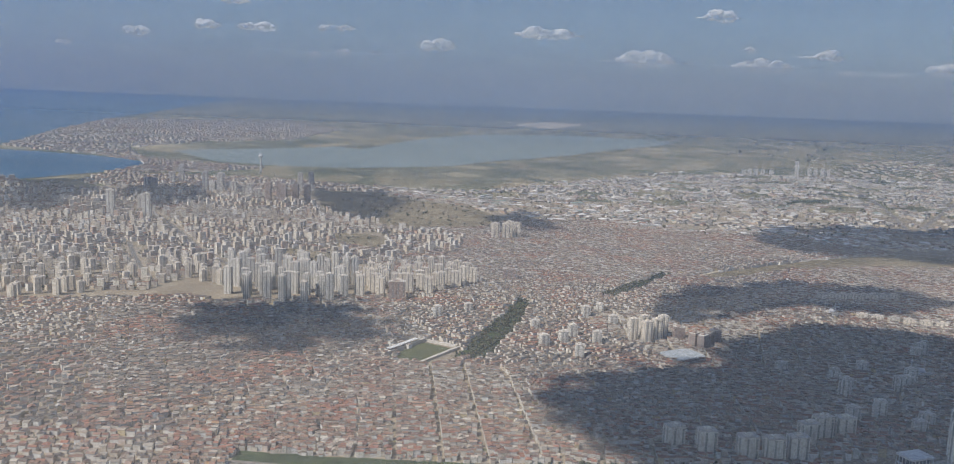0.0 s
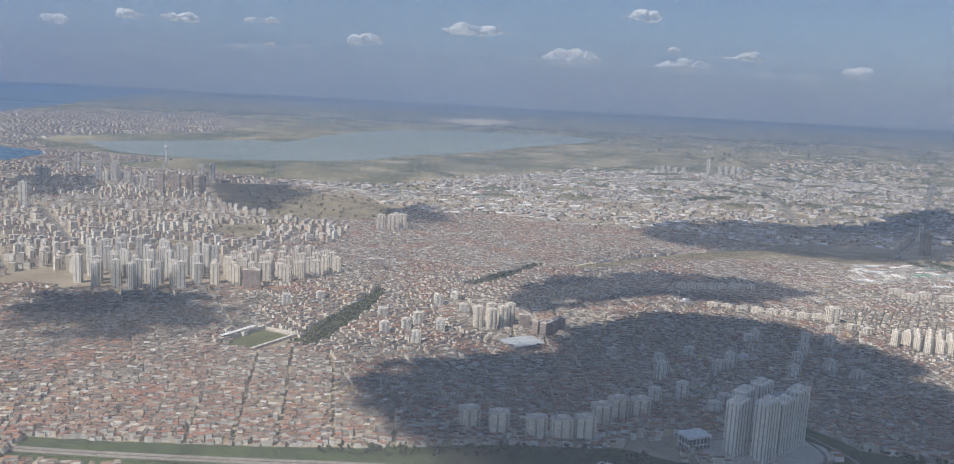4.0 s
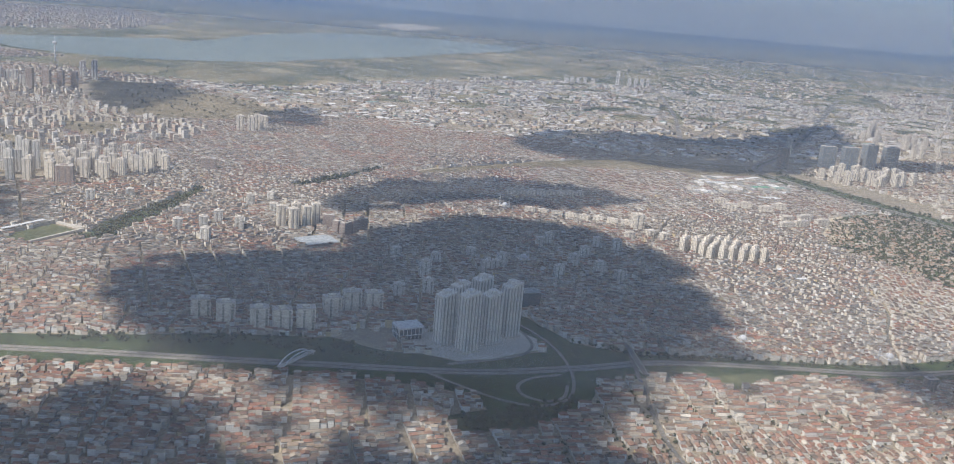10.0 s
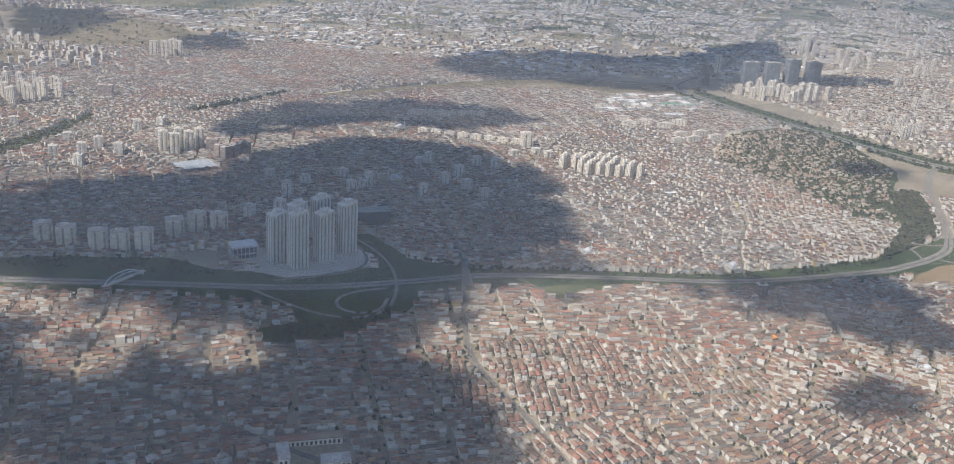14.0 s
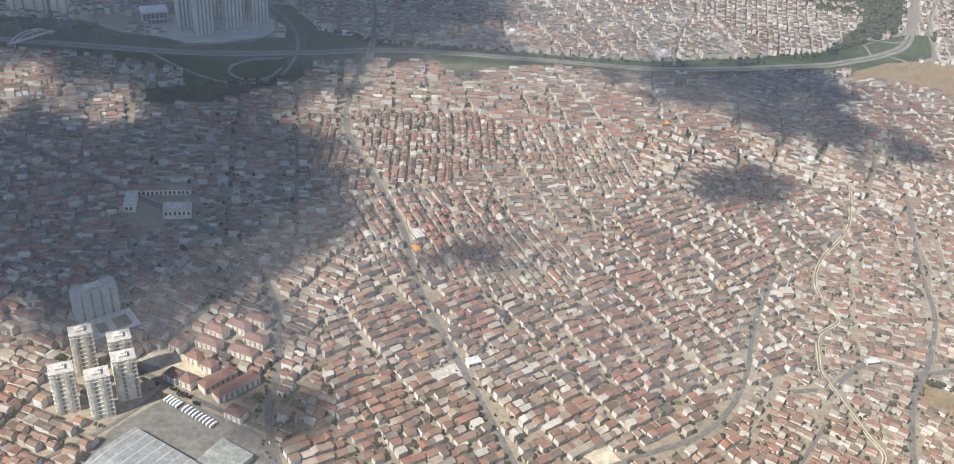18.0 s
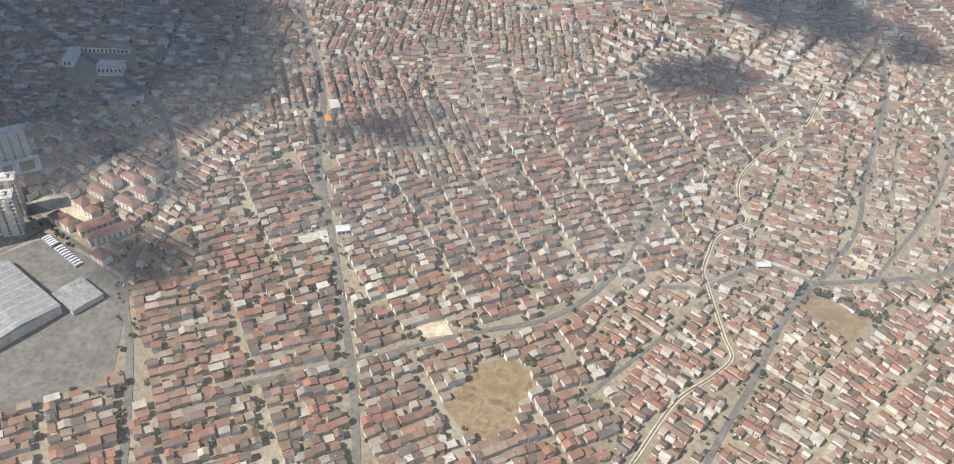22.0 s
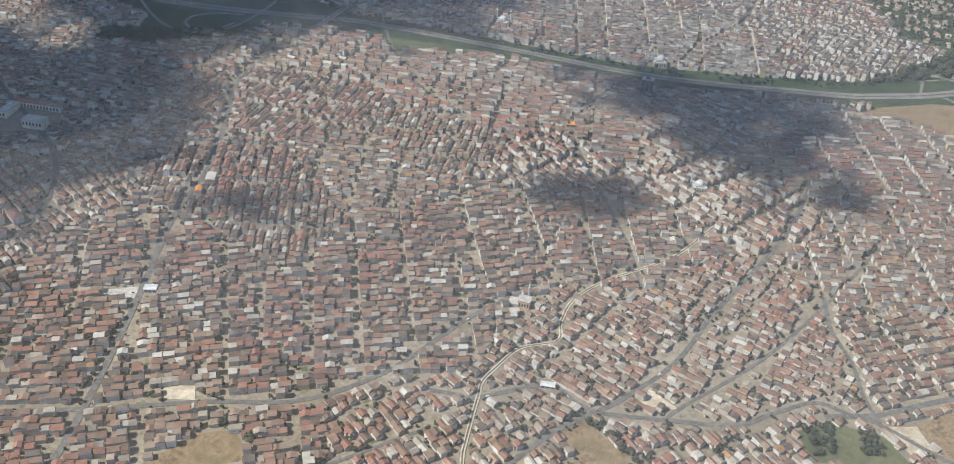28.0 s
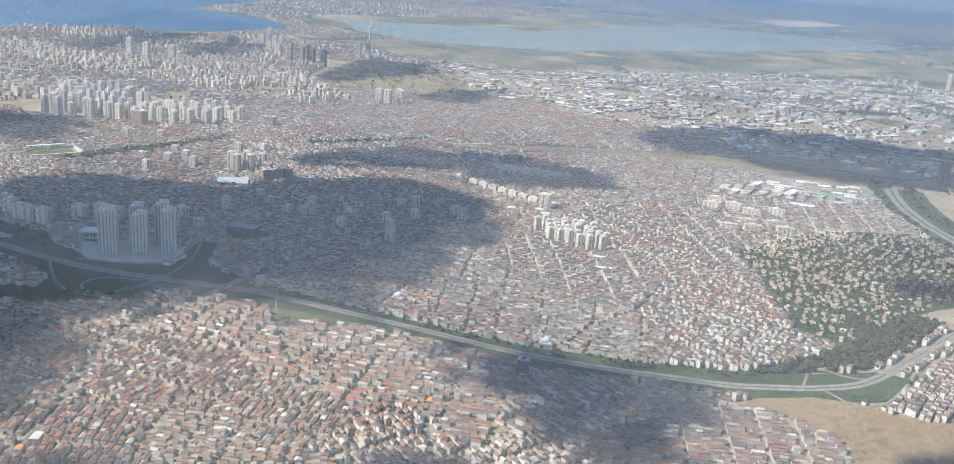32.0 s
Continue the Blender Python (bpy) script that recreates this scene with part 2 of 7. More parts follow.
street_mat = worn("street", [(0.3, (0.17, 0.16, 0.15)), (0.7, (0.25, 0.235, 0.215))], 0.3, 0.9, grain=6.0)
grass_mat = worn("grass", [(0.3, (0.06, 0.078, 0.035)), (0.5, (0.10, 0.11, 0.055)), (0.72, (0.17, 0.155, 0.09))], 0.03, 0.95, grain=1.5)
dark_grass = worn("dark_verge", [(0.3, (0.028, 0.045, 0.022)), (0.7, (0.06, 0.085, 0.035))], 0.08, 0.95, grain=2.0)
hill_mat = worn("dry_hill_grass", [(0.3, (0.12, 0.105, 0.065)), (0.5, (0.19, 0.16, 0.105)), (0.72, (0.27, 0.225, 0.15))], 0.03, 0.95, grain=1.0)
dry_mat = worn("dry_earth", [(0.3, (0.17, 0.12, 0.07)), (0.5, (0.27, 0.20, 0.12)), (0.62, (0.20, 0.15, 0.085)), (0.8, (0.13, 0.125, 0.06))], 0.3, 0.95, grain=2.5)
sand_mat = worn("pale_earth", [(0.3, (0.44, 0.37, 0.27)), (0.7, (0.58, 0.51, 0.40))], 0.1, 0.95, grain=2.0)
leaf_mat = worn("leaves", [(0.0, (0.036, 0.045, 0.027)), (0.4, (0.050, 0.058, 0.035)), (0.75, (0.070, 0.074, 0.046))], 0.6, 0.9, grain=6.0, island="island")
bark = worn("bark", [(0.3, (0.12, 0.09, 0.06)), (0.7, (0.2, 0.15, 0.1))], 3.0, 0.95)
concrete = worn("concrete", [(0.3, (0.42, 0.40, 0.36)), (0.7, (0.56, 0.53, 0.48))], 0.4, 0.9, grain=4.0)
cloud_mat, cnt, cb = material("cloud", 1.0, 0, 0.0)
cb.inputs["Base Color"].default_value = (0.9, 0.9, 0.9, 1)
# distant cloud: white, light passes through it
cumulus_mat = bpy.data.materials.new("thin_cloud")
cumulus_mat.use_nodes = True
nt = cumulus_mat.node_tree
nt.nodes.clear()
o_, m1 = nt.nodes.new("ShaderNodeOutputMaterial"), nt.nodes.new("ShaderNodeMixShader")
d_, l_ = nt.nodes.new("ShaderNodeBsdfDiffuse"), nt.nodes.new("ShaderNodeBsdfTranslucent")
d_.inputs[0].default_value = l_.inputs[0].default_value = (0.97, 0.97, 0.97, 1)
m1.inputs[0].default_value = 0.3
nt.links.new(d_.outputs[0], m1.inputs[1]); nt.links.new(l_.outputs[0], m1.inputs[2]); m2, t_ = nt.nodes.new("ShaderNodeMixShader"), nt.nodes.new("ShaderNodeBsdfTransparent")
nt.links.new(ramp(nt, noise_tex(nt, 0.035, 5, 0.65), [(0.36, (0.04, 0.04, 0.04)), (0.62, (0.55, 0.55, 0.55))]), m2.inputs[0])
nt.links.new(t_.outputs[0], m2.inputs[1]); nt.links.new(m1.outputs[0], m2.inputs[2]); nt.links.new(m2.outputs[0], o_.inputs[0])
white_metal = worn("white_sheet_metal", [(0.3, (0.56, 0.575, 0.59)), (0.7, (0.66, 0.67, 0.68))], 0.3, 0.5, grain=3.0)

# the ground of the city: dusty yards, paving and low scrub
city_ground, nt, b = material("city_ground", 0.95)
c = ramp(nt, noise_tex(nt, 0.05, 6), [(0.3, (0.20, 0.165, 0.125)), (0.5, (0.255, 0.215, 0.165)), (0.7, (0.32, 0.272, 0.21))])
c = mix(nt, 1.0, c, ramp(nt, noise_tex(nt, 1.2, 4), [(0.3, (0.7, 0.7, 0.68)), (0.7, (1.2, 1.2, 1.18))]), "MULTIPLY")
c = mix(nt, ramp(nt, noise_tex(nt, 0.35, 3), [(0.62, (0, 0, 0)), (0.7, (0.8, 0.8, 0.8))]), c, (0.07, 0.09, 0.04))
nt.links.new(c, b.inputs["Base Color"])
# open country: patchwork of fields
fields, nt, b = material("fields", 0.95)
vor = nt.nodes.new("ShaderNodeTexVoronoi")
vor.inputs["Scale"].default_value = 0.024
geo = nt.nodes.new("ShaderNodeNewGeometry")
nt.links.new(geo.outputs["Position"], vor.inputs["Vector"])
sepc = nt.nodes.new("ShaderNodeSeparateColor")
nt.links.new(vor.outputs["Color"], sepc.inputs[0])
c = ramp(nt, sepc.outputs[0], [(0.0, (0.05, 0.062, 0.032)), (0.25, (0.12, 0.12, 0.065)), (0.5, (0.23, 0.19, 0.12)), (0.7, (0.08, 0.09, 0.05)), (1.0, (0.33, 0.28, 0.19))])
c = mix(nt, 1.0, c, ramp(nt, noise_tex(nt, 0.006, 6), [(0.3, (0.6, 0.65, 0.6)), (0.7, (1.3, 1.25, 1.2))]), "MULTIPLY")
nt.links.new(c, b.inputs["Base Color"])
water_mat, nt, b = material("water", 0.55, 0, 0.25)
c = ramp(nt, noise_tex(nt, 0.004, 4), [(0.3, (0.15, 0.19, 0.18)), (0.7, (0.18, 0.22, 0.21))])
nt.links.new(c, b.inputs["Base Color"])
bump(nt, b, noise_tex(nt, 0.8, 4), 0.15, 0.2)
sea_mat, nt, b = material("sea", 0.5, 0, 0.3)
c = ramp(nt, noise_tex(nt, 0.004, 4), [(0.3, (0.014, 0.075, 0.15)), (0.7, (0.022, 0.10, 0.19))])
nt.links.new(c, b.inputs["Base Color"])
bump(nt, b, noise_tex(nt, 0.8, 4), 0.15, 0.2)

# ---- the lie of the land ----
HILLS = np.array([(50, 210, 80, 9.3), (-20, 340, 90, 2.6), (100, 380, 90, -0.3), (200, 330, 80, 2.5), (270, 240, 80, -0.5), (230, 105, 70, -4.5), (110, 110, 70, -1.9), (170, 190, 60, 0.1), (-150, 420, 120, 2.1), (0, 650, 150, 2.1), (200, 600, 150, 1.4), (350, 520, 130, 2.4), (300, 820, 200, -5.9), (-250, 740, 160, 0.3), (520, 1050, 300, 2.1), (380, 1600, 500, -11.2), (0, 1100, 350, -7.3), (285, 255, 45, -4.5), (195, 262, 30, -5.5), (145, 266, 25, -1.9), (-5, 346, 40, -4.5), (215, 400, 50, -0.3)])


def land(x, y):
    """The height of the ground at x, y."""
    x, y = np.atleast_1d(np.asarray(x, float)), np.atleast_1d(np.asarray(y, float))
    z = -20 / (1 + np.exp(-(y - 900) / 200))
    for hx, hy, s, h in HILLS:
        z = z + h * np.exp(-((x - hx) ** 2 + (y - hy) ** 2) / (2 * s * s))
    return np.maximum(z, -21.5)


def land1(x, y):
    return float(land(x, y)[0])


def mesh_object(name, verts, faces, mats, index=None, uvs=None):
    me = bpy.data.meshes.new(name)
    me.from_pydata(verts, [], faces)
    for m in mats:
        me.materials.append(m)
    if index is not None:
        me.polygons.foreach_set("material_index", index)
    if uvs is not None:
        me.uv_layers.new(name="UVMap").data.foreach_set("uv", uvs)
    me.update()
    return new(name, me)


def part(name, bm, mat, parent, label=""):
    me = bpy.data.meshes.new(name)
    bm.to_mesh(me)
    bm.free()
    me.materials.append(mat)
    ob = new(name, me)
    ob.parent = parent
    return tagged(ob, label) if label else ob


def box(bm, x0, x1, y0, y1, z0, z1):
    v = [bm.verts.new(p) for p in ((x0, y0, z0), (x1, y0, z0), (x1, y1, z0), (x0, y1, z0), (x0, y0, z1), (x1, y0, z1), (x1, y1, z1), (x0, y1, z1))]
    for f in ((3, 2, 1, 0), (4, 5, 6, 7), (0, 1, 5, 4), (1, 2, 6, 5), (2, 3, 7, 6), (3, 0, 4, 7)):
        bm.faces.new([v[i] for i in f])


def boxes(*bs):
    bm = bmesh.new()
    for b_ in bs:
        box(bm, *b_)
    return bm


def steps(parts):
    out = []
    for a, b_, s in parts:
        out += list(np.arange(a, b_, s))
    return np.array(out + [parts[-1][1]], float)


gx = steps([(-6000, -2000, 400), (-2000, -500, 60), (-500, -200, 20), (-200, 360, 6), (360, 700, 20), (700, 2000, 80), (2000, 6000, 400)])
gy = steps([(-1500, -100, 100), (-100, 40, 20), (40, 520, 6), (520, 900, 15), (900, 2000, 50), (2000, 6000, 200)])
X, Y = np.meshgrid(gx, gy)
Z = land(X.ravel(), Y.ravel())
nx, ny = len(gx), len(gy)
quads = [(j * nx + i, j * nx + i + 1, (j + 1) * nx + i + 1, (j + 1) * nx + i) for j in range(ny - 1) for i in range(nx - 1)]
city = [0 if (gy[j] < 1000 and -560 < gx[i] < 900 and gy[j] > -200) else 1 for j in range(ny - 1) for i in range(nx - 1)]
ground = mesh_object("ground", np.c_[X.ravel(), Y.ravel(), Z].tolist(), quads, [city_ground, fields], city)
ground.data.polygons.foreach_set("use_smooth", [True] * len(quads))
tagged(ground, "dusty city ground giving way to patchwork fields", "ground", kind="structure")


def inside(poly, x, y):
    """Which of the points x, y lie in the polygon."""
    r = np.zeros(len(x), bool)
    n = len(poly)
    for i in range(n):
        (x0, y0), (x1, y1) = poly[i], poly[(i + 1) % n]
        if y0 == y1:
            continue
        r ^= ((y0 > y) != (y1 > y)) & (x < (x1 - x0) * (y - y0) / (y1 - y0) + x0)
    return r


def near(line, x, y):
    """The distance of the points x, y from a line of points."""
    d = np.full(len(x), 1e9)
    for (x0, y0), (x1, y1) in zip(line, line[1:]):
        ux, uy = x1 - x0, y1 - y0
        t = np.clip(((x - x0) * ux + (y - y0) * uy) / (ux * ux + uy * uy), 0, 1)
        d = np.minimum(d, np.hypot(x - x0 - t * ux, y - y0 - t * uy))
    return d


def smooth(line, n=8):
    """A line through the given points with no corners."""
    p = [Vector((*q, 0)) for q in line]
    p = [p[0] * 2 - p[1]] + p + [p[-1] * 2 - p[-2]]
    out = []
    for i in range(1, len(p) - 2):
        for k in range(n):
            t = k / n
            q = 0.5 * (2 * p[i] + (p[i + 1] - p[i - 1]) * t + (2 * p[i - 1] - 5 * p[i] + 4 * p[i + 1] - p[i + 2]) * t * t
                       + (3 * p[i] - p[i - 1] - 3 * p[i + 1] + p[i + 2]) * t * t * t)
            out.append((q.x, q.y))
    return out + [tuple(line[-1])]


PATCHES = []  # grounds on which no houses stand
ROADS = []


def rough_edge(poly, cell, jig):
    """The polygon with a denser, slightly uneven outline."""
    out = []
    n = len(poly)
    for i in range(n):
        a, b_ = Vector((*poly[i], 0)), Vector((*poly[(i + 1) % n], 0))
        k = max(1, int((b_ - a).length / cell))
        for j in range(k):
            q = a.lerp(b_, j / k)
            w = noise.noise_vector(q * (0.7 / cell)) * jig
            out.append((q.x + w.x, q.y + w.y))
    return out


def patch(name, poly, mat, label, lift=0.05, cell=6.0, jig=1.5, category="ground", keep_clear=True, level=None, kind="structure"):
    from mathutils.geometry import delaunay_2d_cdt
    edge = rough_edge(poly, cell, jig)
    xs = np.array([p[0] for p in edge]); ys = np.array([p[1] for p in edge])
    qx, qy = np.meshgrid(np.arange(xs.min(), xs.max(), cell), np.arange(ys.min(), ys.max(), cell))
    qx, qy = qx.ravel(), qy.ravel()
    m = inside(edge, qx, qy)
    pts = [Vector(p) for p in edge] + [Vector(p) for p in zip(qx[m], qy[m])]
    v, _, f, *_ = delaunay_2d_cdt(pts, [], [list(range(len(edge)))], 1, 1e-4)
    z = land([p.x for p in v], [p.y for p in v]) + lift if level is None else np.full(len(v), level)
    ob = mesh_object(name, [(p.x, p.y, float(h)) for p, h in zip(v, z)], f, [mat])
    ob.data.polygons.foreach_set("use_smooth", [True] * len(f))
    tagged(ob, label, category, kind=kind)
    if keep_clear:
        PATCHES.append(edge)
    return ob


def strip(name, line, width, mat, lift, label, category="road", parent=None, sides=True, clear=0.2, kind="structure", n=8, height=None):
    """A band of the given width that follows a line over the ground, with edges of its own depth."""
    p = smooth(line, n)
    verts, faces = [], []
    for i, q in enumerate(p):
        a, b_ = p[max(i - 1, 0)], p[min(i + 1, len(p) - 1)]
        d = Vector((b_[0] - a[0], b_[1] - a[1])).normalized()
        nrm = Vector((-d.y, d.x)) * width / 2
        base = land1(*q) if height is None else height(i / (len(p) - 1), q)
        l, r = (q[0] + nrm.x, q[1] + nrm.y), (q[0] - nrm.x, q[1] - nrm.y)
        zl, zr = (land1(*l), land1(*r)) if height is None else (base, base)
        verts += [(*l, zl - 0.3), (*l, zl + lift), (*r, zr + lift), (*r, zr - 0.3)]
    for i in range(len(p) - 1):
        a, b_ = 4 * i, 4 * i + 4
        faces += [(a + 1, a + 2, b_ + 2, b_ + 1), (a, a + 1, b_ + 1, b_), (a + 2, a + 3, b_ + 3, b_ + 2)]
    ob = mesh_object(name, verts, faces, [mat])
    if parent is None:
        tagged(ob, label, category, kind=kind)
    else:
        ob.parent = parent
    if clear is not None:
        ROADS.append((p, width / 2 + clear))
    return ob


# ---- water ----
LAKE = [(-655, 1390), (-600, 1330), (-540, 1262), (-466, 1240), (-392, 1238), (-328, 1258), (-262, 1290), (-205, 1335), (-160, 1440), (-90, 1560), (-15, 1690), (70, 1880), (205, 2120), (245, 2276), (173, 2342), (3, 2343), (-161, 2287), (-256, 2205),
        (-340, 1960), (-380, 1700), (-392, 1602), (-440, 1640), (-489, 1586), (-560, 1510), (-610, 1458)]
SEA = [(-640, 780), (-612, 850), (-595, 900), (-585, 960), (-577, 1010), (-575, 1060), (-590, 1150), (-612, 1190), (-660, 1218), (-720, 1240), (-810, 1262), (-880, 1262), (-905, 1320), (-960, 1500), (-1060, 1800), (-1190, 2300), (-1330, 2971), (-1653, 4500), (-6000, 5900), (-6000, -1400), (-900, -1400), (-720, 300)]
patch("lake", LAKE, water_mat, "wide grey-green lake beyond the city", 0.4, 60, 14, "lake")
patch("sea", SEA, sea_mat, "deep blue sea along the coast", 0.4, 90, 10, "sea")
patch("quarry", [(-175, 2794), (-71, 3217), (60, 3038), (-60, 2650)], sand_mat, "pale bare quarry among the far fields", 1.0, 60, 25, "quarry", kind="structure")

# ---- open grounds ----
VERGE = [(-140, 214), (-60, 208), (0.3, 201.7), (21, 201), (43, 199), (54, 196), (57.6, 189), (47.5, 184.5), (51, 176), (59, 179.6), (64, 179.4), (77, 188.8), (84, 199.3), (88, 209), (104, 218), (122, 225), (140, 231), (163, 241), (185, 249), (207, 255), (229, 260), (252, 266), (268, 272), (284, 280), (298, 290),
         (306, 310), (292, 308), (276, 296), (262, 288), (248, 281), (229, 275), (207, 270), (185, 264), (163, 256), (140, 247), (122, 240), (103, 233), (84, 236), (72, 256), (64, 254), (72, 236), (75, 227), (61, 217), (51, 214), (42, 218), (31, 218), (17, 226), (5, 226), (-10, 227), (-60, 226), (-140, 230)]
patch("motorway_verge", VERGE, dark_grass, "dark green grass verge beside the motorway", 0.04, 5, 0.8, "verge")
patch("tower_podium", [(36, 224), (45, 216.6), (51, 214.6), (60, 217.6), (74, 227.5), (74, 236), (66, 243), (50, 238), (40, 232)], concrete, "pale paved forecourt round the tall towers", 0.12, 3, 0.2, "forecourt")
patch("park_field", [(222, 109), (233, 104), (228, 96), (220, 104)], dry_mat, "dry brown empty plot with pale earth", 0.06, 2, 0.4, "field")
patch("bare_plot", [(161.5, 66), (164.5, 75), (170, 78.5), (176.5, 74.5), (173, 69.5), (174, 63), (167, 60.5)], dry_mat, "bare brown plot between the houses", 0.06, 2, 0.5, "field")
patch("factory_yard", [(77.5, 77), (84.5, 85.4), (100, 79.2), (104, 76), (110, 58), (90, 40), (70, 50)], asphalt, "grey paved factory yard", 0.05, 4, 0.2, "yard")
patch("villa_lawns", [(231, 405), (237, 429), (260, 473), (299, 499), (320, 492), (326, 450), (324, 402), (303, 364), (283, 319), (267, 325), (255, 346), (244, 374), (237, 386)], dark_grass, "green gardens of a villa estate", 0.05, 8, 2, "lawn", keep_clear=True)
patch("woodland_floor", [(250, 277), (268, 298), (283, 320), (299, 362), (314, 365), (304, 335), (292, 309), (276, 297), (264, 289)], dark_grass, "dark woodland floor beside the interchange", 0.07, 6, 1.5, "ground")
patch("brown_field", [(250, 260), (264, 271), (278, 281), (291, 285), (303, 283), (340, 292), (382, 270), (382, 215), (303, 225), (290, 231), (291, 258), (277, 264.5), (264, 264)], dry_mat, "brown dry field with green scrub", 0.06, 6, 1.5, "field")
patch("sports_ground", [(-113.2, 317.8), (-106, 341), (-93.2, 333.3), (-101.1, 310.1)], grass_mat, "green sports field of a small stadium", 0.1, 4, 0.2, "field")
patch("wooded_strip", [(-91.1, 321.8), (-85, 350), (-76, 390), (-71, 424), (-65, 422), (-67, 386), (-74, 346), (-79.3, 319.2)], dark_grass, "dark tree-lined stream bed", 0.06, 6, 1.5, "park")
patch("wooded_strip", [(-32, 445), (-13.8, 479.3), (9.8, 524.8), (15.6, 520.1), (-5.9, 474.7), (-24, 443)], dark_grass, "dark tree-lined stream bed", 0.06, 6, 1.5, "park")
patch("meadow_hill", [(-314, 944.2), (-248.4, 972.7), (-189.5, 908.4), (-130.6, 870.7), (-88.8, 752.1), (-114.5, 681.5), (-170.4, 665.7), (-226.5, 723.6), (-258.4, 793.4)], hill_mat, "bare brown hillside with dry grass", 0.1, 15, 5, "meadow")
patch("waste_ground", [(-224.8, 529.1), (-215.8, 542.8), (-185.9, 529.5), (-177.4, 500.1), (-192.4, 499.5)], hill_mat, "bare ground between housing blocks", 0.1, 8, 3, "field")
patch("waste_ground", [(-211.1, 617.4), (-183.3, 625.3), (-152.6, 586.5), (-160.4, 551.5), (-185.9, 559.8)], hill_mat, "dry brown field among housing blocks", 0.1, 8, 3, "field")
patch("dry_ridge", [(25, 520), (60, 555), (120, 615), (200, 680), (290, 690), (300, 640), (230, 610), (150, 590), (90, 560), (40, 510)], hill_mat, "dry grass ridge above the houses", 0.1, 10, 4, "field")
patch("shore_meadow", [(-420, 1235), (-328, 1262), (-250, 1285), (-185, 1345), (-130, 1480), (-60, 1600), (20, 1700), (180, 1560), (90, 1370), (40, 1290), (-60, 1170), (-133, 1060), (-240, 1040), (-420, 1080)], fields, "flat green meadows by the lake", 0.3, 40, 14, "meadow")

patch("motorway_meadow", [(117, 221.5), (129, 229), (148, 237.5), (145, 231), (127, 218)], grass_mat, "pale green meadow beside the motorway", 0.07, 3, 0.4, "meadow")
patch("scrub_plot", [(258, 123), (262.6, 127.5), (272, 128), (277, 123), (269.5, 117.5), (261, 117)], grass_mat, "scrubby plot with trees and dry grass", 0.06, 2, 0.5, "field")
patch("pale_yard", [(272.1, 130.6), (277.6, 132.9), (280.8, 127.2), (277.0, 124.8)], sand_mat, "pale earth yard by the road", 0.06, 2, 0.3, "yard")
patch("dark_slope", [(277.6, 132.9), (283, 140), (290, 143), (292, 126), (281.5, 127.5)], dry_mat, "dark earth slope below the road", 0.06, 2, 0.4, "field")
patch("corner_lot", [(231.2, 121.8), (237.6, 118.9), (230.8, 117)], sand_mat, "pale triangular corner lot", 0.06, 1.5, 0.2, "yard")
patch("dirt_lot", [(152.6, 81.7), (157.8, 84.1), (159.8, 81.2), (155.1, 78.9)], sand_mat, "sandy orange dirt lot between houses", 0.06, 1.5, 0.3, "yard")
patch("market_lot", [(125.8, 96.4), (131.3, 100.7), (133.0, 97.7), (128.2, 94.6)], concrete, "pale paved lot beside the avenue", 0.06, 1.5, 0.2, "yard")
patch("expressway_green", [(276, 600), (285, 550), (308, 498), (324, 458), (338, 430), (350, 408), (380, 390), (386, 418), (364, 434), (350, 458), (338, 488), (324, 530), (312, 580), (303, 640), (274, 645)], dark_grass, "green belt along the expressway", 0.06, 6, 1.5, "verge")
WORKS_PLOT = [(190, 508), (225, 523), (267, 542), (280, 585), (270, 608), (232, 605), (222, 590), (200, 548)]
patch("works_yard", WORKS_PLOT, asphalt, "grey yards between white workshops", 0.06, 6, 1.0, "yard", keep_clear=False)
patch("site_ground", [(198.5, 422.6), (239.4, 465.1), (278, 511), (267.2, 454.3), (244.5, 412), (214.6, 404.2)], sand_mat, "sandy building site beside the estate", 0.06, 5, 1.5, "ground", keep_clear=False)

# ---- roads ----
HWY = [(-140, 222), (-60, 216), (0, 209), (50, 208), (82, 217), (104, 227.5), (122, 234), (140, 240.5), (163, 249.8), (185, 257), (207, 262.5), (229, 266.8), (252, 273), (265, 279.5), (279, 288), (292, 300), (304, 325), (314, 350), (323, 372), (340, 401), (354, 419)]
for off, lab in ((-0.95, "grey motorway carriageway"), (0.95, "grey motorway carriageway")):
    sh = []
    for i, q in enumerate(HWY):
        a, b_ = HWY[max(i - 1, 0)], HWY[min(i + 1, len(HWY) - 1)]
        d = Vector((b_[0] - a[0], b_[1] - a[1])).normalized()
        sh.append((q[0] - d.y * off, q[1] + d.x * off))
    strip("motorway", sh, 1.5, street_mat, 0.14, lab)
RINGS = [
    [(60, 262), (66, 252), (74, 240), (79, 228), (81, 215), (80, 203), (76, 196), (69, 193), (60, 195), (50, 201), (42, 207)],
    [(78, 212), (70, 208), (66, 203), (67, 198), (72, 196), (77, 199), (79, 206)],
    [(48, 212), (58, 216), (68, 222), (72, 230), (70, 240), (64, 250)],
    [(274, 283), (274.5, 291), (274.8, 297.5), (279, 300.6), (286, 300), (293, 302)],
    [(281, 287), (290.6, 283), (298, 289), (302, 300), (306.4, 316), (317, 338), (328, 356), (343, 376)],
    [(276, 299), (283, 306), (290, 306), (296, 312)],
]
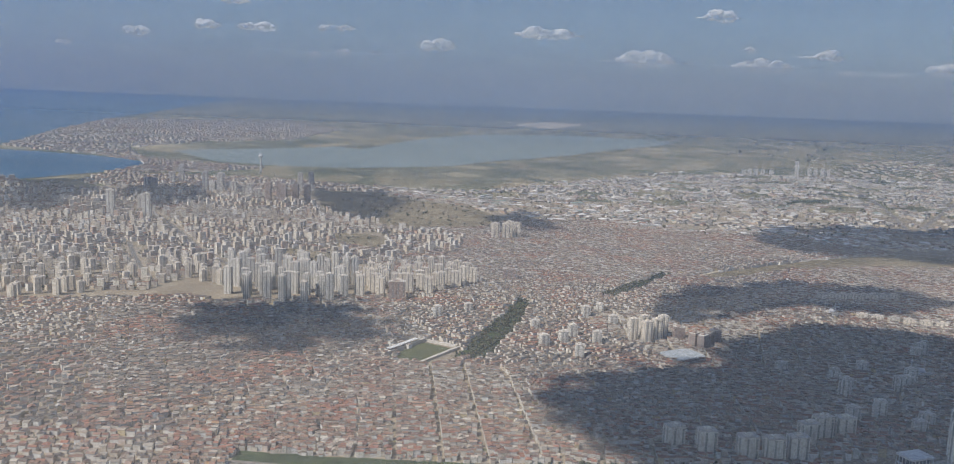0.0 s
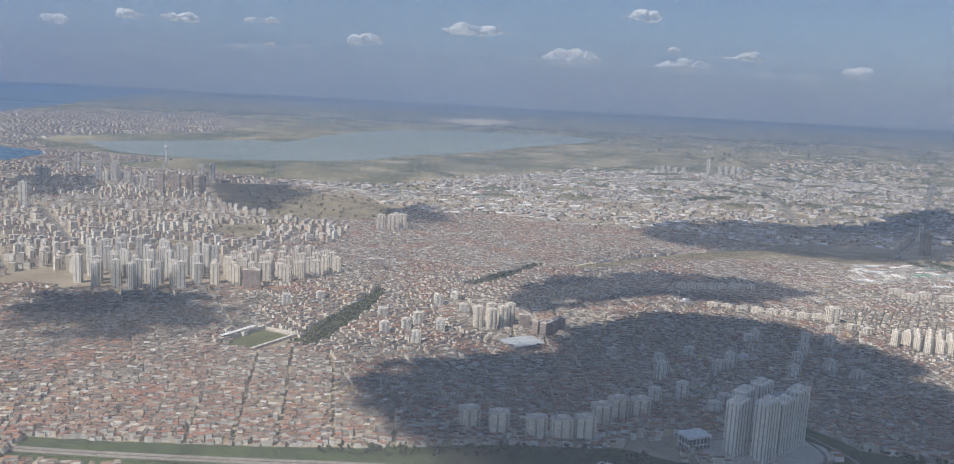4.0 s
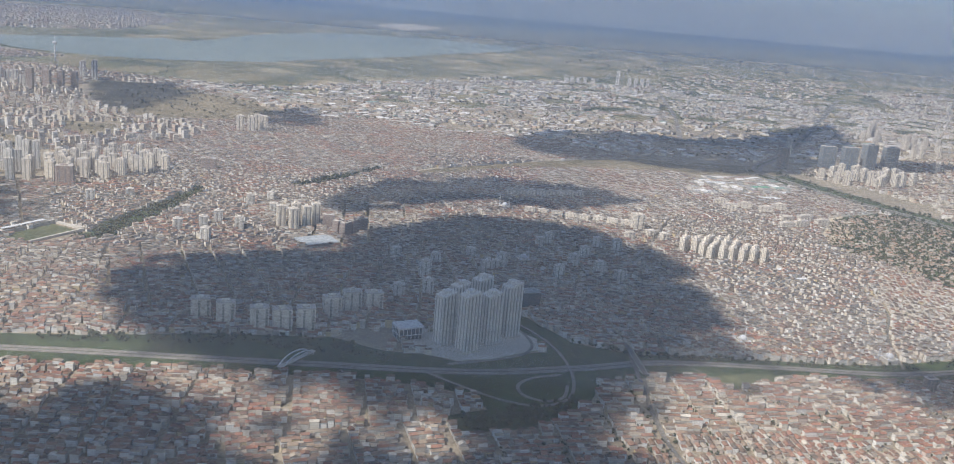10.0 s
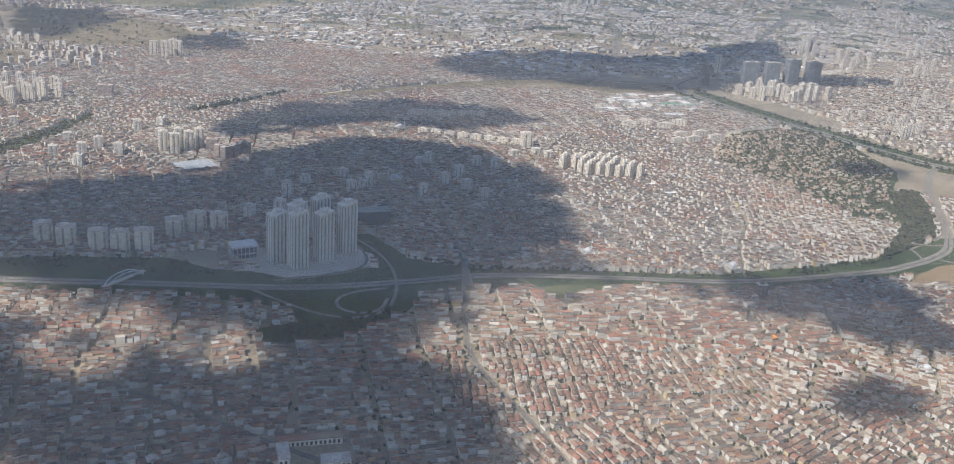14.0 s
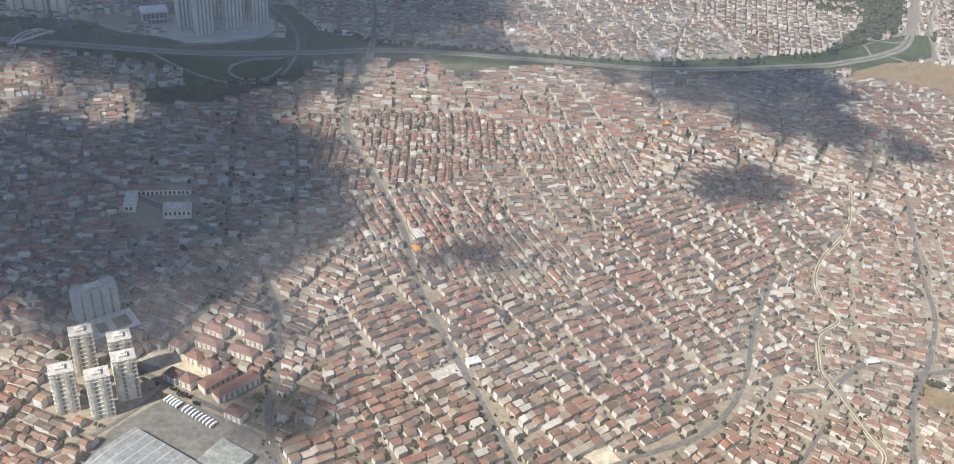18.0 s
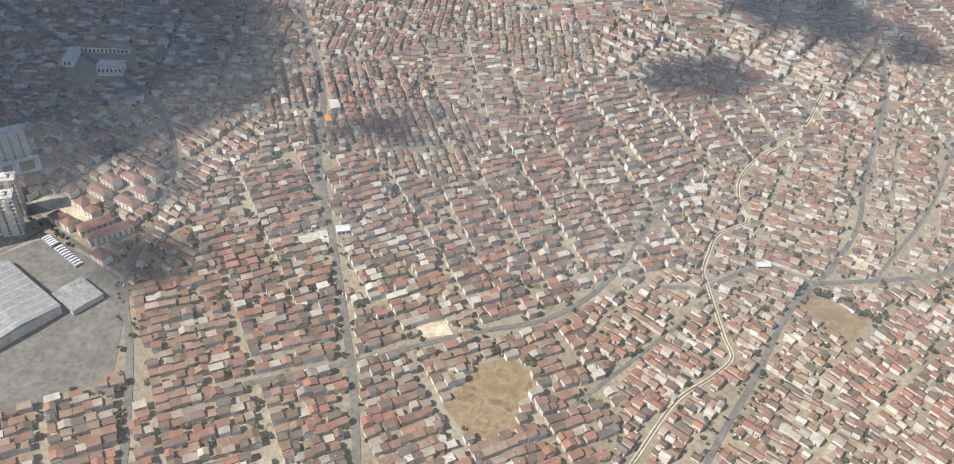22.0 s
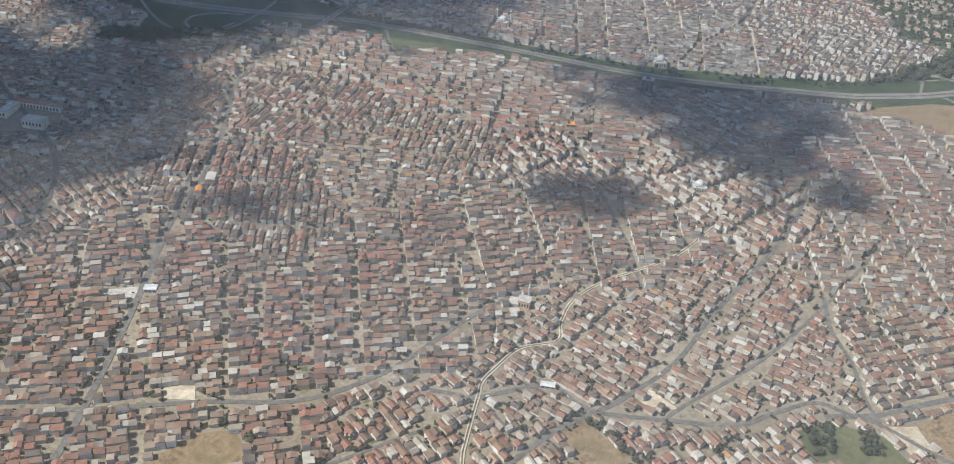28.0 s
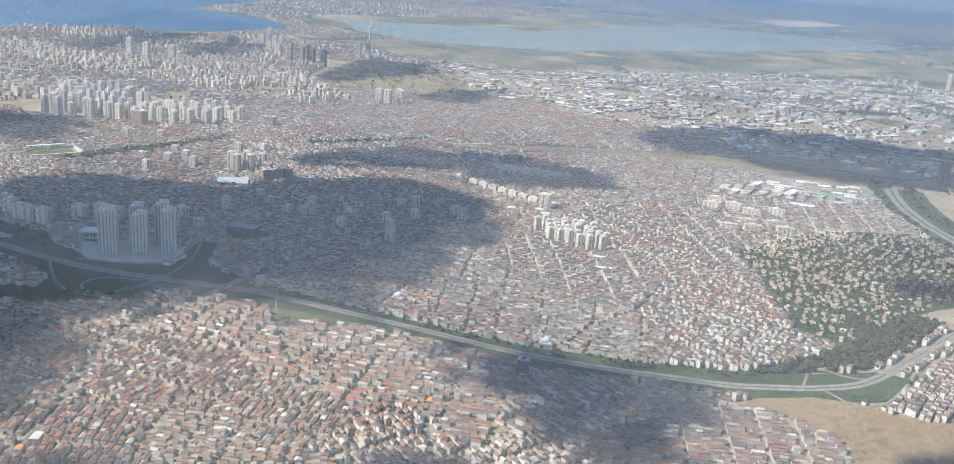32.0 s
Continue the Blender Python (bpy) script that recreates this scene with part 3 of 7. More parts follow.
for r in RINGS:
    strip("slip_road", r, 0.9, street_mat, 0.17, "pale grey curving slip road")
AVENUES = {
    "avenue": ([(101, 240), (100, 222), (99, 195), (101, 176), (110, 158), (118, 140), (123, 121), (135, 94), (147, 65), (155, 40)], 1.3),
    "road": ([(125, 30), (112, 60), (102, 79), (100, 96), (95, 114), (82, 129), (54, 143), (20, 160)], 1.2),
    "road.b": ([(130, 62), (147, 72), (162, 82), (176, 90), (186, 104), (193, 124), (202, 142)], 1.0),
    "road.c": ([(195, 103), (199, 104), (203, 105), (214, 114), (222.7, 111.6), (235.3, 115.1), (247.6, 119.6), (253, 125)], 1.0),
    "road.d": ([(227, 116), (234, 131), (238, 150), (247, 184), (250, 215)], 1.0),
    "road.e": ([(227, 116), (218, 102), (211, 84), (203, 65), (195, 40)], 1.1),
    "road.f": ([(235.5, 114.6), (238, 120), (248.7, 138.3), (257, 158), (268, 190)], 0.7),
    "road.n": ([(253, 125), (260, 131.5), (266, 131), (271.6, 130.6), (283.7, 126), (300, 122)], 0.9),
    "road.o": ([(258, 165), (260.4, 154.8), (265.5, 145.2), (268, 137.2), (271.6, 130.4)], 0.8),
    "road.p": ([(262, 128.5), (271.4, 133.3), (277.3, 138.5), (284.1, 143.8), (300, 155)], 1.2),
    "road.q": ([(62, 99), (73.7, 92.3), (80.5, 88.9), (87.7, 85.4), (96, 82.0), (102.6, 79.2)], 0.9),
    "road.r": ([(70, 70), (75.4, 75.5), (80.5, 82.6), (83.1, 87.4)], 0.7),
    "road.g": ([(181, 70), (191, 84), (199, 95)], 0.7),
    "road.h": ([(100, 240), (98, 262), (92, 290), (80, 320), (60, 350)], 1.1),
    "road.i": ([(189, 252), (186, 225.4), (187, 206), (200, 185), (214, 165), (222, 150)], 0.8),
    "road.j": ([(128, 340), (112, 325), (98, 310), (92, 290)], 1.0),
    "road.k": ([(60, 262), (55, 285), (70, 320), (100, 345), (128, 352), (149.6, 404.9), (169.2, 451.2)], 1.0),
    "road.l": ([(199, 264), (205, 288.2), (214.2, 309.4), (215.2, 337.4)], 0.8),
    "road.m": ([(110, 240), (125, 220), (140, 205), (160, 195)], 0.7),
}
for k, (line, wid) in AVENUES.items():
    strip(k.split(".")[0], line, wid, asphalt, 0.08, "worn grey asphalt road between houses")
BIG = [(470, 372), (420, 386), (380, 405), (356, 422), (344, 440), (332, 466), (321, 497), (306, 530), (294, 570), (286, 620), (285, 655), (300, 700), (340, 770), (441, 960), (713, 1507)]
strip("expressway", BIG, 8.0, street_mat, 0.12, "wide grey expressway", clear=2)
strip("expressway_median", BIG, 1.0, dark_grass, 0.2, "green median of the expressway", "verge", clear=None)
for line in ([(-388.3, 585), (-397.6, 626.2), (-409.5, 690.4), (-434.3, 783.5), (-436, 830.5)], [(-362.2, 678.6), (-308.7, 594.9), (-261.4, 518.6), (-210.8, 452.5)], [(-317.7, 539), (-288.1, 485), (-251.2, 425.4)]):
    strip("boulevard", line, 2.6, asphalt, 0.1, "broad dark avenue through the mid-rise quarter", clear=1.2)
strip("works_road", [(279, 857), (329, 1090), (380, 1400)], 5.0, street_mat, 0.1, "grey road between factory sheds", clear=2)
strip("works_road", [(279, 857), (445, 1159), (600, 1430)], 5.0, street_mat, 0.1, "grey road between factory sheds", clear=2)
strip("embankment_road", [(25, 518), (86, 598), (165, 673), (260, 670)], 2.0, sand_mat, 0.1, "pale dirt road along the ridge")

CANAL = [(232, 182), (230, 176), (225, 163), (214.5, 149), (210.3, 140), (210.1, 132.3), (211.4, 126.5), (205.6, 121.1), (203.6, 114.6), (202.6, 109.5), (203.4, 105.7), (204.7, 99.6), (206.3, 92.7), (207.4, 88.2), (204, 83), (198, 76), (192, 63), (184, 45)]
canal = tagged(new("canal"), "narrow stream channel between pale sandy banks", "canal", kind="structure")
for off in (-0.27, 0.27):
    sh = []
    for i, q in enumerate(CANAL):
        a, b_ = CANAL[max(i - 1, 0)], CANAL[min(i + 1, len(CANAL) - 1)]
        d = Vector((b_[0] - a[0], b_[1] - a[1])).normalized()
        sh.append((q[0] - d.y * off, q[1] + d.x * off))
    strip("bank", sh, 0.24, sand_mat, 0.14, "", parent=canal, clear=None)
strip("stream_bed", CANAL, 0.3, asphalt, 0.05, "", parent=canal, clear=0.45)

# ---- houses that nobody could count ----
rng = np.random.default_rng(7)
# districts: a place, and the way in which its rows run (degrees)
DISTRICTS = []
DISTRICTS += [(130, 105, 36), (165, 70, 36), (120, 60, 34), (90, 100, -20), (205, 75, -30), (240, 90, -38), (245, 150, -12), (215, 165, 25), (170, 125, 32), (150, 160, 20), (120, 175, 95), (75, 150, 10), (40, 165, 15), (165, 205, 12), (195, 215, 15), (215, 225, -12)]
DISTRICTS += [(250, 225, 20), (230, 195, -25), (110, 205, 5), (30, 195, 8), (-40, 190, 0), (130, 265, 8), (90, 270, 10), (170, 290, 20), (215, 280, 15), (240, 300, 75), (180, 330, 30), (130, 310, 15), (70, 300, 5), (20, 270, 0), (-30, 290, 20), (-90, 260, 10)]
DISTRICTS += [(-150, 330, 25), (-60, 360, 40), (0, 390, 5), (60, 370, 350), (120, 400, 15), (180, 400, 60), (70, 440, 20), (-10, 440, 70), (130, 470, 10), (220, 430, 30), (240, 500, 15), (60, 500, 30), (0, 540, 10), (-60, 480, 80), (-40, 600, 20), (60, 580, 40)]
DISTRICTS += [(140, 560, 10), (-90, 540, 30), (20, 660, 15), (100, 680, 30), (-60, 680, 60), (270, 185, 20), (265, 110, -35), (285, 150, 40), (185, 185, -30), (135, 140, 115), (190, 160, 35), (225, 130, -15), (160, 180, 105), (140, 215, 12)]
SEEDS = np.array([(a, b_) for a, b_, _ in DISTRICTS], float)
NO_HOUSES = []  # plots kept for larger buildings: x, y, radius


def free(x, y, gap=0.62):
    ok = np.ones(len(x), bool)
    for p in PATCHES:
        xs = [q[0] for q in p]; ys = [q[1] for q in p]
        m = (x > min(xs) - 2) & (x < max(xs) + 2) & (y > min(ys) - 2) & (y < max(ys) + 2) & ok
        if m.any():
            ok[m] &= ~inside(p, x[m], y[m])
    for line, w in ROADS:
        xs = [q[0] for q in line]; ys = [q[1] for q in line]
        m = (x > min(xs) - 5) & (x < max(xs) + 5) & (y > min(ys) - 5) & (y < max(ys) + 5) & ok
        if m.any():
            ok[m] &= near(line, x[m], y[m]) > w + gap
    for cx, cy, r in NO_HOUSES:
        ok &= np.hypot(x - cx, y - cy) > r
    return ok


def rows_of_houses(far):
    """Plots in rows along streets, district by district: x, y, turn, width, depth, height, kind of roof."""
    out = []
    for k, (sx, sy, deg) in enumerate(DISTRICTS):
        a = radians(deg)
        R_ = 75
        dep = 1.34 if sy < 240 else 1.45
        low = sx >= 195 and sy <= 150  # low dwellings in the dry valley
        small = 0.84 if low else 0.95 if sy < 240 else 0.9
        pitch = 2 * dep + 0.78 + 0.18
        us = []
        terrace = 200 <= sy <= 230 and sx >= 105  # longer rows under one roof beside the motorway
        cross = np.cumsum(rng.uniform(9, 17, 20)) - R_  # side streets
        for r in np.arange(-R_, R_, pitch):
            for row, dv in enumerate((0.0, dep + 0.2)):
                u = -R_ + rng.uniform(0, 2)
                run, shift_v = 0, 0.0
                while u < R_:
                    w = rng.uniform(1.3, 3.4) if terrace else rng.uniform(1.2, 2.4) * small
                    run += 1
                    hit_ = cross[(cross > u - 0.4) & (cross < u + w + 0.4)]
                    if len(hit_):
                        u, shift_v = hit_[0] + 0.42, rng.uniform(-0.12, 0.12)
                        continue
                    us.append((u + w / 2, r + dv + shift_v, w))
                    u += w + (0.02 if rng.random() < 0.88 else rng.uniform(0.15, 0.8))
                    if run > rng.integers(5, 12):
                        u += 0.1
                        run, shift_v = 0, rng.uniform(-0.25, 0.25)
        us = np.array(us)
        u, v, w = us.T
        v = v + rng.uniform(-0.09, 0.09, len(v)) + 0.9 * np.sin(u * 0.07 + k)
        x = sx + u * math.cos(a) - v * math.sin(a)
        y = sy + u * math.sin(a) + v * math.cos(a)
        d = np.hypot(x[:, None] - SEEDS[:, 0] - 4 * np.sin(y * 0.11)[:, None], y[:, None] - SEEDS[:, 1])
        keep = (d.argmin(1) == k) & (y > 25) & (rng.random(len(x)) > (0.08 if sy < 130 else 0.05))
        x, y, w = x[keep], y[keep], w[keep]
        ok = free(x, y, 0.8 if terrace else 0.62)
        n = ok.sum()
        turn = np.full(n, a) + rng.normal(0, 0.03, n)
        floors = rng.choice([1, 1, 2, 2, 3], n) if low else rng.choice([3, 4, 5, 5, 6], n) if sy > 235 else rng.choice([2, 3, 4, 4, 5], n) if sy > 180 else rng.choice([2, 2, 3, 3, 3, 4], n)
        out.append(np.c_[x[ok], y[ok], turn, w[ok] - 0.06, dep - rng.uniform(-0.05, 0.22, n), floors * 0.37 + 0.1, rng.uniform(0.17, 0.85, n) if terrace else rng.random(n)])
    return np.concatenate(out)


def joined_houses(name, H, wall, roof, label):
    """All the houses of H in one mesh: walls with a map along and up them, pitched or flat roofs that overhang."""
    n = len(H)
    x, y, a, w, d, h, kind = H.T
    z = land(x, y) - 0.25
    ca, sa = np.cos(a), np.sin(a)
    hw, hd = w / 2, d / 2
    top = z + 0.25 + h
    flat = kind < 0.16
    across = (kind > 0.86)
    rise = np.where(flat, 0.08, 0.22 + 0.22 * ((kind * 37) % 1))
    o = 0.07

    def put(lu, lv, lz):
        return np.stack([x + lu * ca - lv * sa, y + lu * sa + lv * ca, lz], 1)
    V = np.empty((n, 14, 3))
    for k, (i, j) in enumerate(((-1, -1), (1, -1), (1, 1), (-1, 1))):
        V[:, k] = put(i * hw, j * hd, z)
        V[:, 4 + k] = put(i * hw, j * hd, top)
        V[:, 8 + k] = put(i * (hw + o), j * (hd + o), top - 0.02)
    # the ridge runs along the row, or across it; a flat roof is a low hip
    inset = np.where(flat, hw * 0.92, np.where(across, 0.0, hw + o))
    insetv = np.where(across & ~flat, hd + o, 0.0)
    V[:, 12] = put(-inset, -insetv, top + rise)
    V[:, 13] = put(inset, insetv, top + rise)
    base = (np.arange(n) * 14)[:, None]
    walls = np.array([(0, 1, 5, 4), (1, 2, 6, 5), (2, 3, 7, 6), (3, 0, 4, 7)])
    along_q = np.array([(8, 9, 13, 12), (10, 11, 12, 13)])
    along_t = np.array([(9, 10, 13), (11, 8, 12)])
    across_q = np.array([(9, 10, 13, 12), (11, 8, 12, 13)])
    across_t = np.array([(8, 9, 12), (10, 11, 13)])
    quad = (base[:, :, None] + walls[None]).reshape(-1, 4)
    rq = np.where(across[:, None, None] & ~flat[:, None, None], across_q[None], along_q[None]) + base[:, :, None]
    rt = np.where(across[:, None, None] & ~flat[:, None, None], across_t[None], along_t[None]) + base[:, :, None]
    under = (base + np.array([11, 10, 9, 8]))
    faces = quad.tolist() + rq.reshape(-1, 4).tolist() + under.tolist() + rt.reshape(-1, 3).tolist()
    idx = np.r_[np.zeros(len(quad), int), np.ones(2 * n + n + 2 * n, int)]
    uv = np.zeros((n, 4, 4, 2))
    start = rng.uniform(0, 0.4, n)
    for k, ln in enumerate((w, d, w, d)):
        lo = start - 0.0
        uv[:, k, 0] = np.stack([lo, np.full(n, -0.25)], 1)
        uv[:, k, 1] = np.stack([lo + ln, np.full(n, -0.25)], 1)
        uv[:, k, 2] = np.stack([lo + ln, h], 1)
        uv[:, k, 3] = np.stack([lo, h], 1)
    uvs = np.r_[uv.ravel(), np.zeros((2 * n * 4 + n * 4 + 2 * n * 3) * 2)]
    ob = mesh_object(name, V.reshape(-1, 3).tolist(), faces, [wall, roof], idx, uvs)
    return tagged(ob, label, "houses", kind="stuff")

# ---- larger buildings: one function for each kind ----
def ground_pose(x, y, turn=0.0):
    return pose(x, y, land1(x, y), 0, 0, turn)


def block(name, w, d, h, wall, label, category="building", cols=4, side=3, roof=None, floors=True, group="", bays=True):
    """A block of flats: body, roof edge, lift house, dark window columns set into each face."""
    ob = tagged(new(name), label, category, group)
    e = 0.09
    # one shell with a ledge at each second floor
    bm = bmesh.new()
    levels = [(-1.2, 0.0)]
    k = 0.86
    while k < h - 0.5:
        levels += [(k, 0.0), (k + 0.002, 0.07), (k + 0.13, 0.07), (k + 0.132, 0.0)]
        k += 0.86 if h > 8 else 0.43
    levels.append((h, 0.0))
    rings = [[bm.verts.new((sx * (w / 2 + o), sy * (d / 2 + o), z)) for sx, sy in ((-1, -1), (1, -1), (1, 1), (-1, 1))] for z, o in levels]
    for p, q in zip(rings, rings[1:]):
        for i in range(4):
            bm.faces.new((p[i], p[(i + 1) % 4], q[(i + 1) % 4], q[i]))
    bm.faces.new(rings[-1])
    part("body", bm, wall, ob)
    if bays:
        for k in range(0, cols, 2):
            u, bw = -w / 2 + w * (k + 0.5) / cols, w / cols * 0.26
            part("balcony_bay", boxes((u - bw, u + bw, -d / 2 - 0.16, d / 2 + 0.16, 0.4, h - 0.25)), wall, ob)
    bm = boxes((-w / 2 - e, w / 2 + e, -d / 2 - e, d / 2 + e, h, h + 0.12), (-w / 2 + 0.12, w / 2 - 0.12, -d / 2 + 0.12, d / 2 - 0.12, h + 0.12, h + 0.16))
    part("roof_edge", bm, roof or roof_flat, ob)
    part("lift_house", boxes((-w * 0.22, w * 0.18, -d * 0.25, d * 0.22, h + 0.14, h + 0.14 + 0.45), (-w * 0.1, w * 0.1, -d * 0.12, d * 0.1, h + 0.59, h + 0.8)), wall, ob)
    def column(u, width, face):
        z0, z1 = 0.3, h - 0.35
        if face == 0:
            b_ = (u - width / 2, u + width / 2, -d / 2 - 0.03, -d / 2 + 0.05, z0, z1)
        elif face == 2:
            b_ = (-w / 2 - 0.03, -w / 2 + 0.05, u - width / 2, u + width / 2, z0, z1)
        else:
            b_ = (w / 2 - 0.05, w / 2 + 0.03, u - width / 2, u + width / 2, z0, z1)
        part("window_strip", boxes(b_), dull_glass, ob)
    for face, n, ln in ((0, cols, w), (2, side, d), (3, side, d)):
        for k in range(n):
            if face == 0 and k % 2 == 0:
                continue
            column(-ln / 2 + ln * (k + 0.5) / n, ln / n * 0.5, face)
    return ob


def put(proto, x, y, turn=0.0, scale=1.0, first=[]):
    """The first call moves the building itself, each later one a copy."""
    m = ground_pose(x, y, turn)
    NO_HOUSES.append((x, y, 3.2))
    if proto.name in first:
        c = copy_thing(proto, m)
    else:
        first.append(proto.name)
        proto.matrix_world = m
        c = proto
    if scale != 1.0:
        c.scale = (1, 1, scale)
    return c


def ribbed_tower(w, d, h, label, group):
    """A tall tower with fine upright ribs, shallow window strips between them and a slanting top."""
    ob = tagged(new("residential_tower"), label, "tower", group)
    bm = bmesh.new()
    drop = 1.1
    v = [bm.verts.new(p) for p in ((-w / 2, -d / 2, -1.2), (w / 2, -d / 2, -1.2), (w / 2, d / 2, -1.2), (-w / 2, d / 2, -1.2),
                                   (-w / 2, -d / 2, h - drop), (w / 2, -d / 2, h), (w / 2, d / 2, h), (-w / 2, d / 2, h - drop))]
    for q in ((3, 2, 1, 0), (4, 5, 6, 7), (0, 1, 5, 4), (1, 2, 6, 5), (2, 3, 7, 6), (3, 0, 4, 7)):
        bm.faces.new([v[k] for k in q])
    part("body", bm, tower_wall, ob)
    tall = lambda u: h - drop + drop * (u + w / 2) / w
    for k in range(5):
        u = -w / 2 + w * k / 4
        wide = 0.42 if k in (0, 4) else 0.26
        part("rib", boxes((u - wide / 2, u + wide / 2, -d / 2 - 0.14, -d / 2 + 0.05, 0.2, tall(u) + (0.25 if wide > 0.2 else -0.1))), pale_rib, ob)
    for k in range(4):
        u = -w / 2 + w * (k + 0.5) / 4
        part("window_strip", boxes((u - 0.2, u + 0.2, -d / 2 - 0.025, -d / 2 + 0.05, 0.5, tall(u) - 0.5)), soft_glass, ob)
    for sx in (-1, 1):
        for k in range(3):
            u = -d / 2 + d * (k + 0.5) / 3
            x0, x1 = (sx * w / 2 - 0.05, sx * w / 2 + 0.03) if sx > 0 else (sx * w / 2 - 0.03, sx * w / 2 + 0.05)
            part("window_strip", boxes((x0, x1, u - 0.22, u + 0.22, 0.5, h - 1.4)), soft_glass, ob)
    part("plant_room", boxes((-w * 0.2, w * 0.25, -d * 0.25, d * 0.25, h - 0.6, h + 0.35)), tower_wall, ob)
    part("podium", boxes((-w / 2 - 0.5, w / 2 + 0.5, -d / 2 - 0.5, d / 2 + 0.5, -1.2, 0.45)), concrete, ob)
    return ob


t_main = ribbed_tower(4.4, 4.0, 15.4, "tall pale grey ribbed residential tower in cloud shade", "towers beside the motorway")
for x, y, s in ((47.0, 226.3, 0.98), (53.2, 222.4, 1.1), (59.6, 229.6, 1.0), (65.6, 236.8, 1.05), (57.4, 242.0, 1.02), (51.2, 236.5, 0.97)):
    put(t_main, x, y, 34, s)
t_white = block("apartment_tower", 3.5, 2.6, 8.4, pale_wall, "cream high-rise apartment tower beside the factory", "tower", 4, 3, group="cream towers by the factory")
for x, y in ((77.8, 84.6), (75.2, 80.2), (75.6, 89.0), (69.2, 89.4), (69.5, 80.5)):
    put(t_white, x, y, 27)
t_a = block("apartment_tower", 3.4, 2.7, 13.0, tower_wall, "slim grey housing tower in a dense cluster", "tower", 4, 3, group="grey tower cluster", bays=False)
t_b = block("apartment_tower", 3.8, 2.8, 10.0, pale_wall, "pale housing tower in a dense cluster", "tower", 4, 3, group="pale tower cluster", bays=False)
rr = random.Random(5)


def scatter(poly, step, jig=0.3, turn=0.0, seed=1):
    r = random.Random(seed)
    xs = [p[0] for p in poly]; ys = [p[1] for p in poly]
    out = []
    y, k = min(ys), 0
    while y < max(ys):
        x = min(xs) + (k % 2) * step / 2
        while x < max(xs):
            q = (x + r.uniform(-jig, jig) * step, y + r.uniform(-jig, jig) * step)
            if inside(poly, np.array([q[0]]), np.array([q[1]]))[0]:
                out.append(q)
            x += step
        y += step
        k += 1
    return out


for x, y in scatter([(-228, 470), (-207, 406), (-177, 388), (-150, 394), (-150, 440), (-171, 462)], 9.5, seed=2):
    put(t_a, x, y, rr.choice((0, 20, 90)), rr.uniform(0.8, 1.1))
for x, y in scatter([(-150, 404), (-124, 412), (-93, 442), (-100, 484), (-150, 464)], 9.0, seed=3):
    put(t_b, x, y, rr.choice((0, 10, 90)), rr.uniform(0.85, 1.15))
t_d = block("slab_tower", 7.5, 3.5, 9.5, brown_wall, "dark grey slab office block", "tower", 6, 3)
put(t_d, -127, 409, 8)
put(t_d, -77, 470, 5, 0.75)
t_br = block("residential_tower", 5.0, 4.6, 19.5, brown_wall, "brown and white high-rise residential tower", "tower", 6, 3, group="brown towers by the television tower")
for k, (x, y) in enumerate(((-309.5, 794.3), (-306.5, 818.8), (-296, 797), (-287.3, 803.7), (-278.4, 811.2))):
    put(t_br, x, y, 0, 1.0 - 0.02 * k)
t_bl = block("office_tower", 5.6, 4.6, 14.0, tower_wall, "pale grey high-rise beyond the housing", "tower", 4, 3, group="far pale high-rises", bays=False)
for x, y, s in ((-396.2, 867.3, 1.45), (-383.7, 854.1, 0.9), (-376.1, 853.8, 1.0), (-369.1, 858.3, 0.85), (-354.8, 833.5, 1.05), (-348.7, 837.4, 0.8), (-338.9, 830.7, 0.95), (-329.1, 825, 0.7), (-381.1, 871.3, 1.35), (-457.4, 872.1, 0.75), (-452, 876.1, 0.7), (-456.4, 930.6, 0.9), (-448.7, 936.1, 1.0),
                (-321.5, 943.1, 1.3), (-311.3, 947.5, 1.4), (-383.7, 648, 1.0), (-385.9, 704.1, 0.8), (-350.2, 635.8, 1.0)):
    put(t_bl, x, y, rr.choice((0, 15)), s)
t_fw = block("apartment_tower", 5.2, 4.4, 12.0, pale_wall, "cream high-rise standing alone above low houses", "tower", 4, 3, group="lone cream towers")
for x, y in ((-94.6, 628.5), (-87.1, 629.2), (-79.8, 636.6), (-85.2, 643.4)):
    put(t_fw, x, y, 12)
t_k = block("apartment_tower", 3.6, 3.2, 10.0, pale_wall, "white round-edged housing tower", "tower", 4, 3, group="white towers by the pavilion")
for x, y in ((-21.6, 369.7), (-16, 367.2), (-11.3, 372.4), (-8.2, 378), (-16.4, 375.9)):
    put(t_k, x, y, 20, 0.97)
t_m = block("apartment_block", 4.6, 2.8, 6.4, brown_wall, "brown and cream apartment block", "building", 6, 2, group="brown blocks by the pavilion")
for x, y, a in ((-2.1, 374.5, 0), (3.1, 366.3, 55), (6.3, 363.7, 55), (9.4, 368.4, 55), (12.5, 372.1, 0)):
    put(t_m, x, y, a)
t_r = block("apartment_block", 5.0, 3.4, 6.2, pale_wall, "pale apartment block in a row behind the motorway", "building", 4, 2, group="row of pale blocks")
for x, y in ((-4, 232.5), (2.5, 231), (8.8, 232.5), (14.6, 243.5), (19.9, 249), (26.2, 250), (-14, 236), (-22, 240)):
    put(t_r, x, y, rr.uniform(8, 22), rr.uniform(0.92, 1.05))
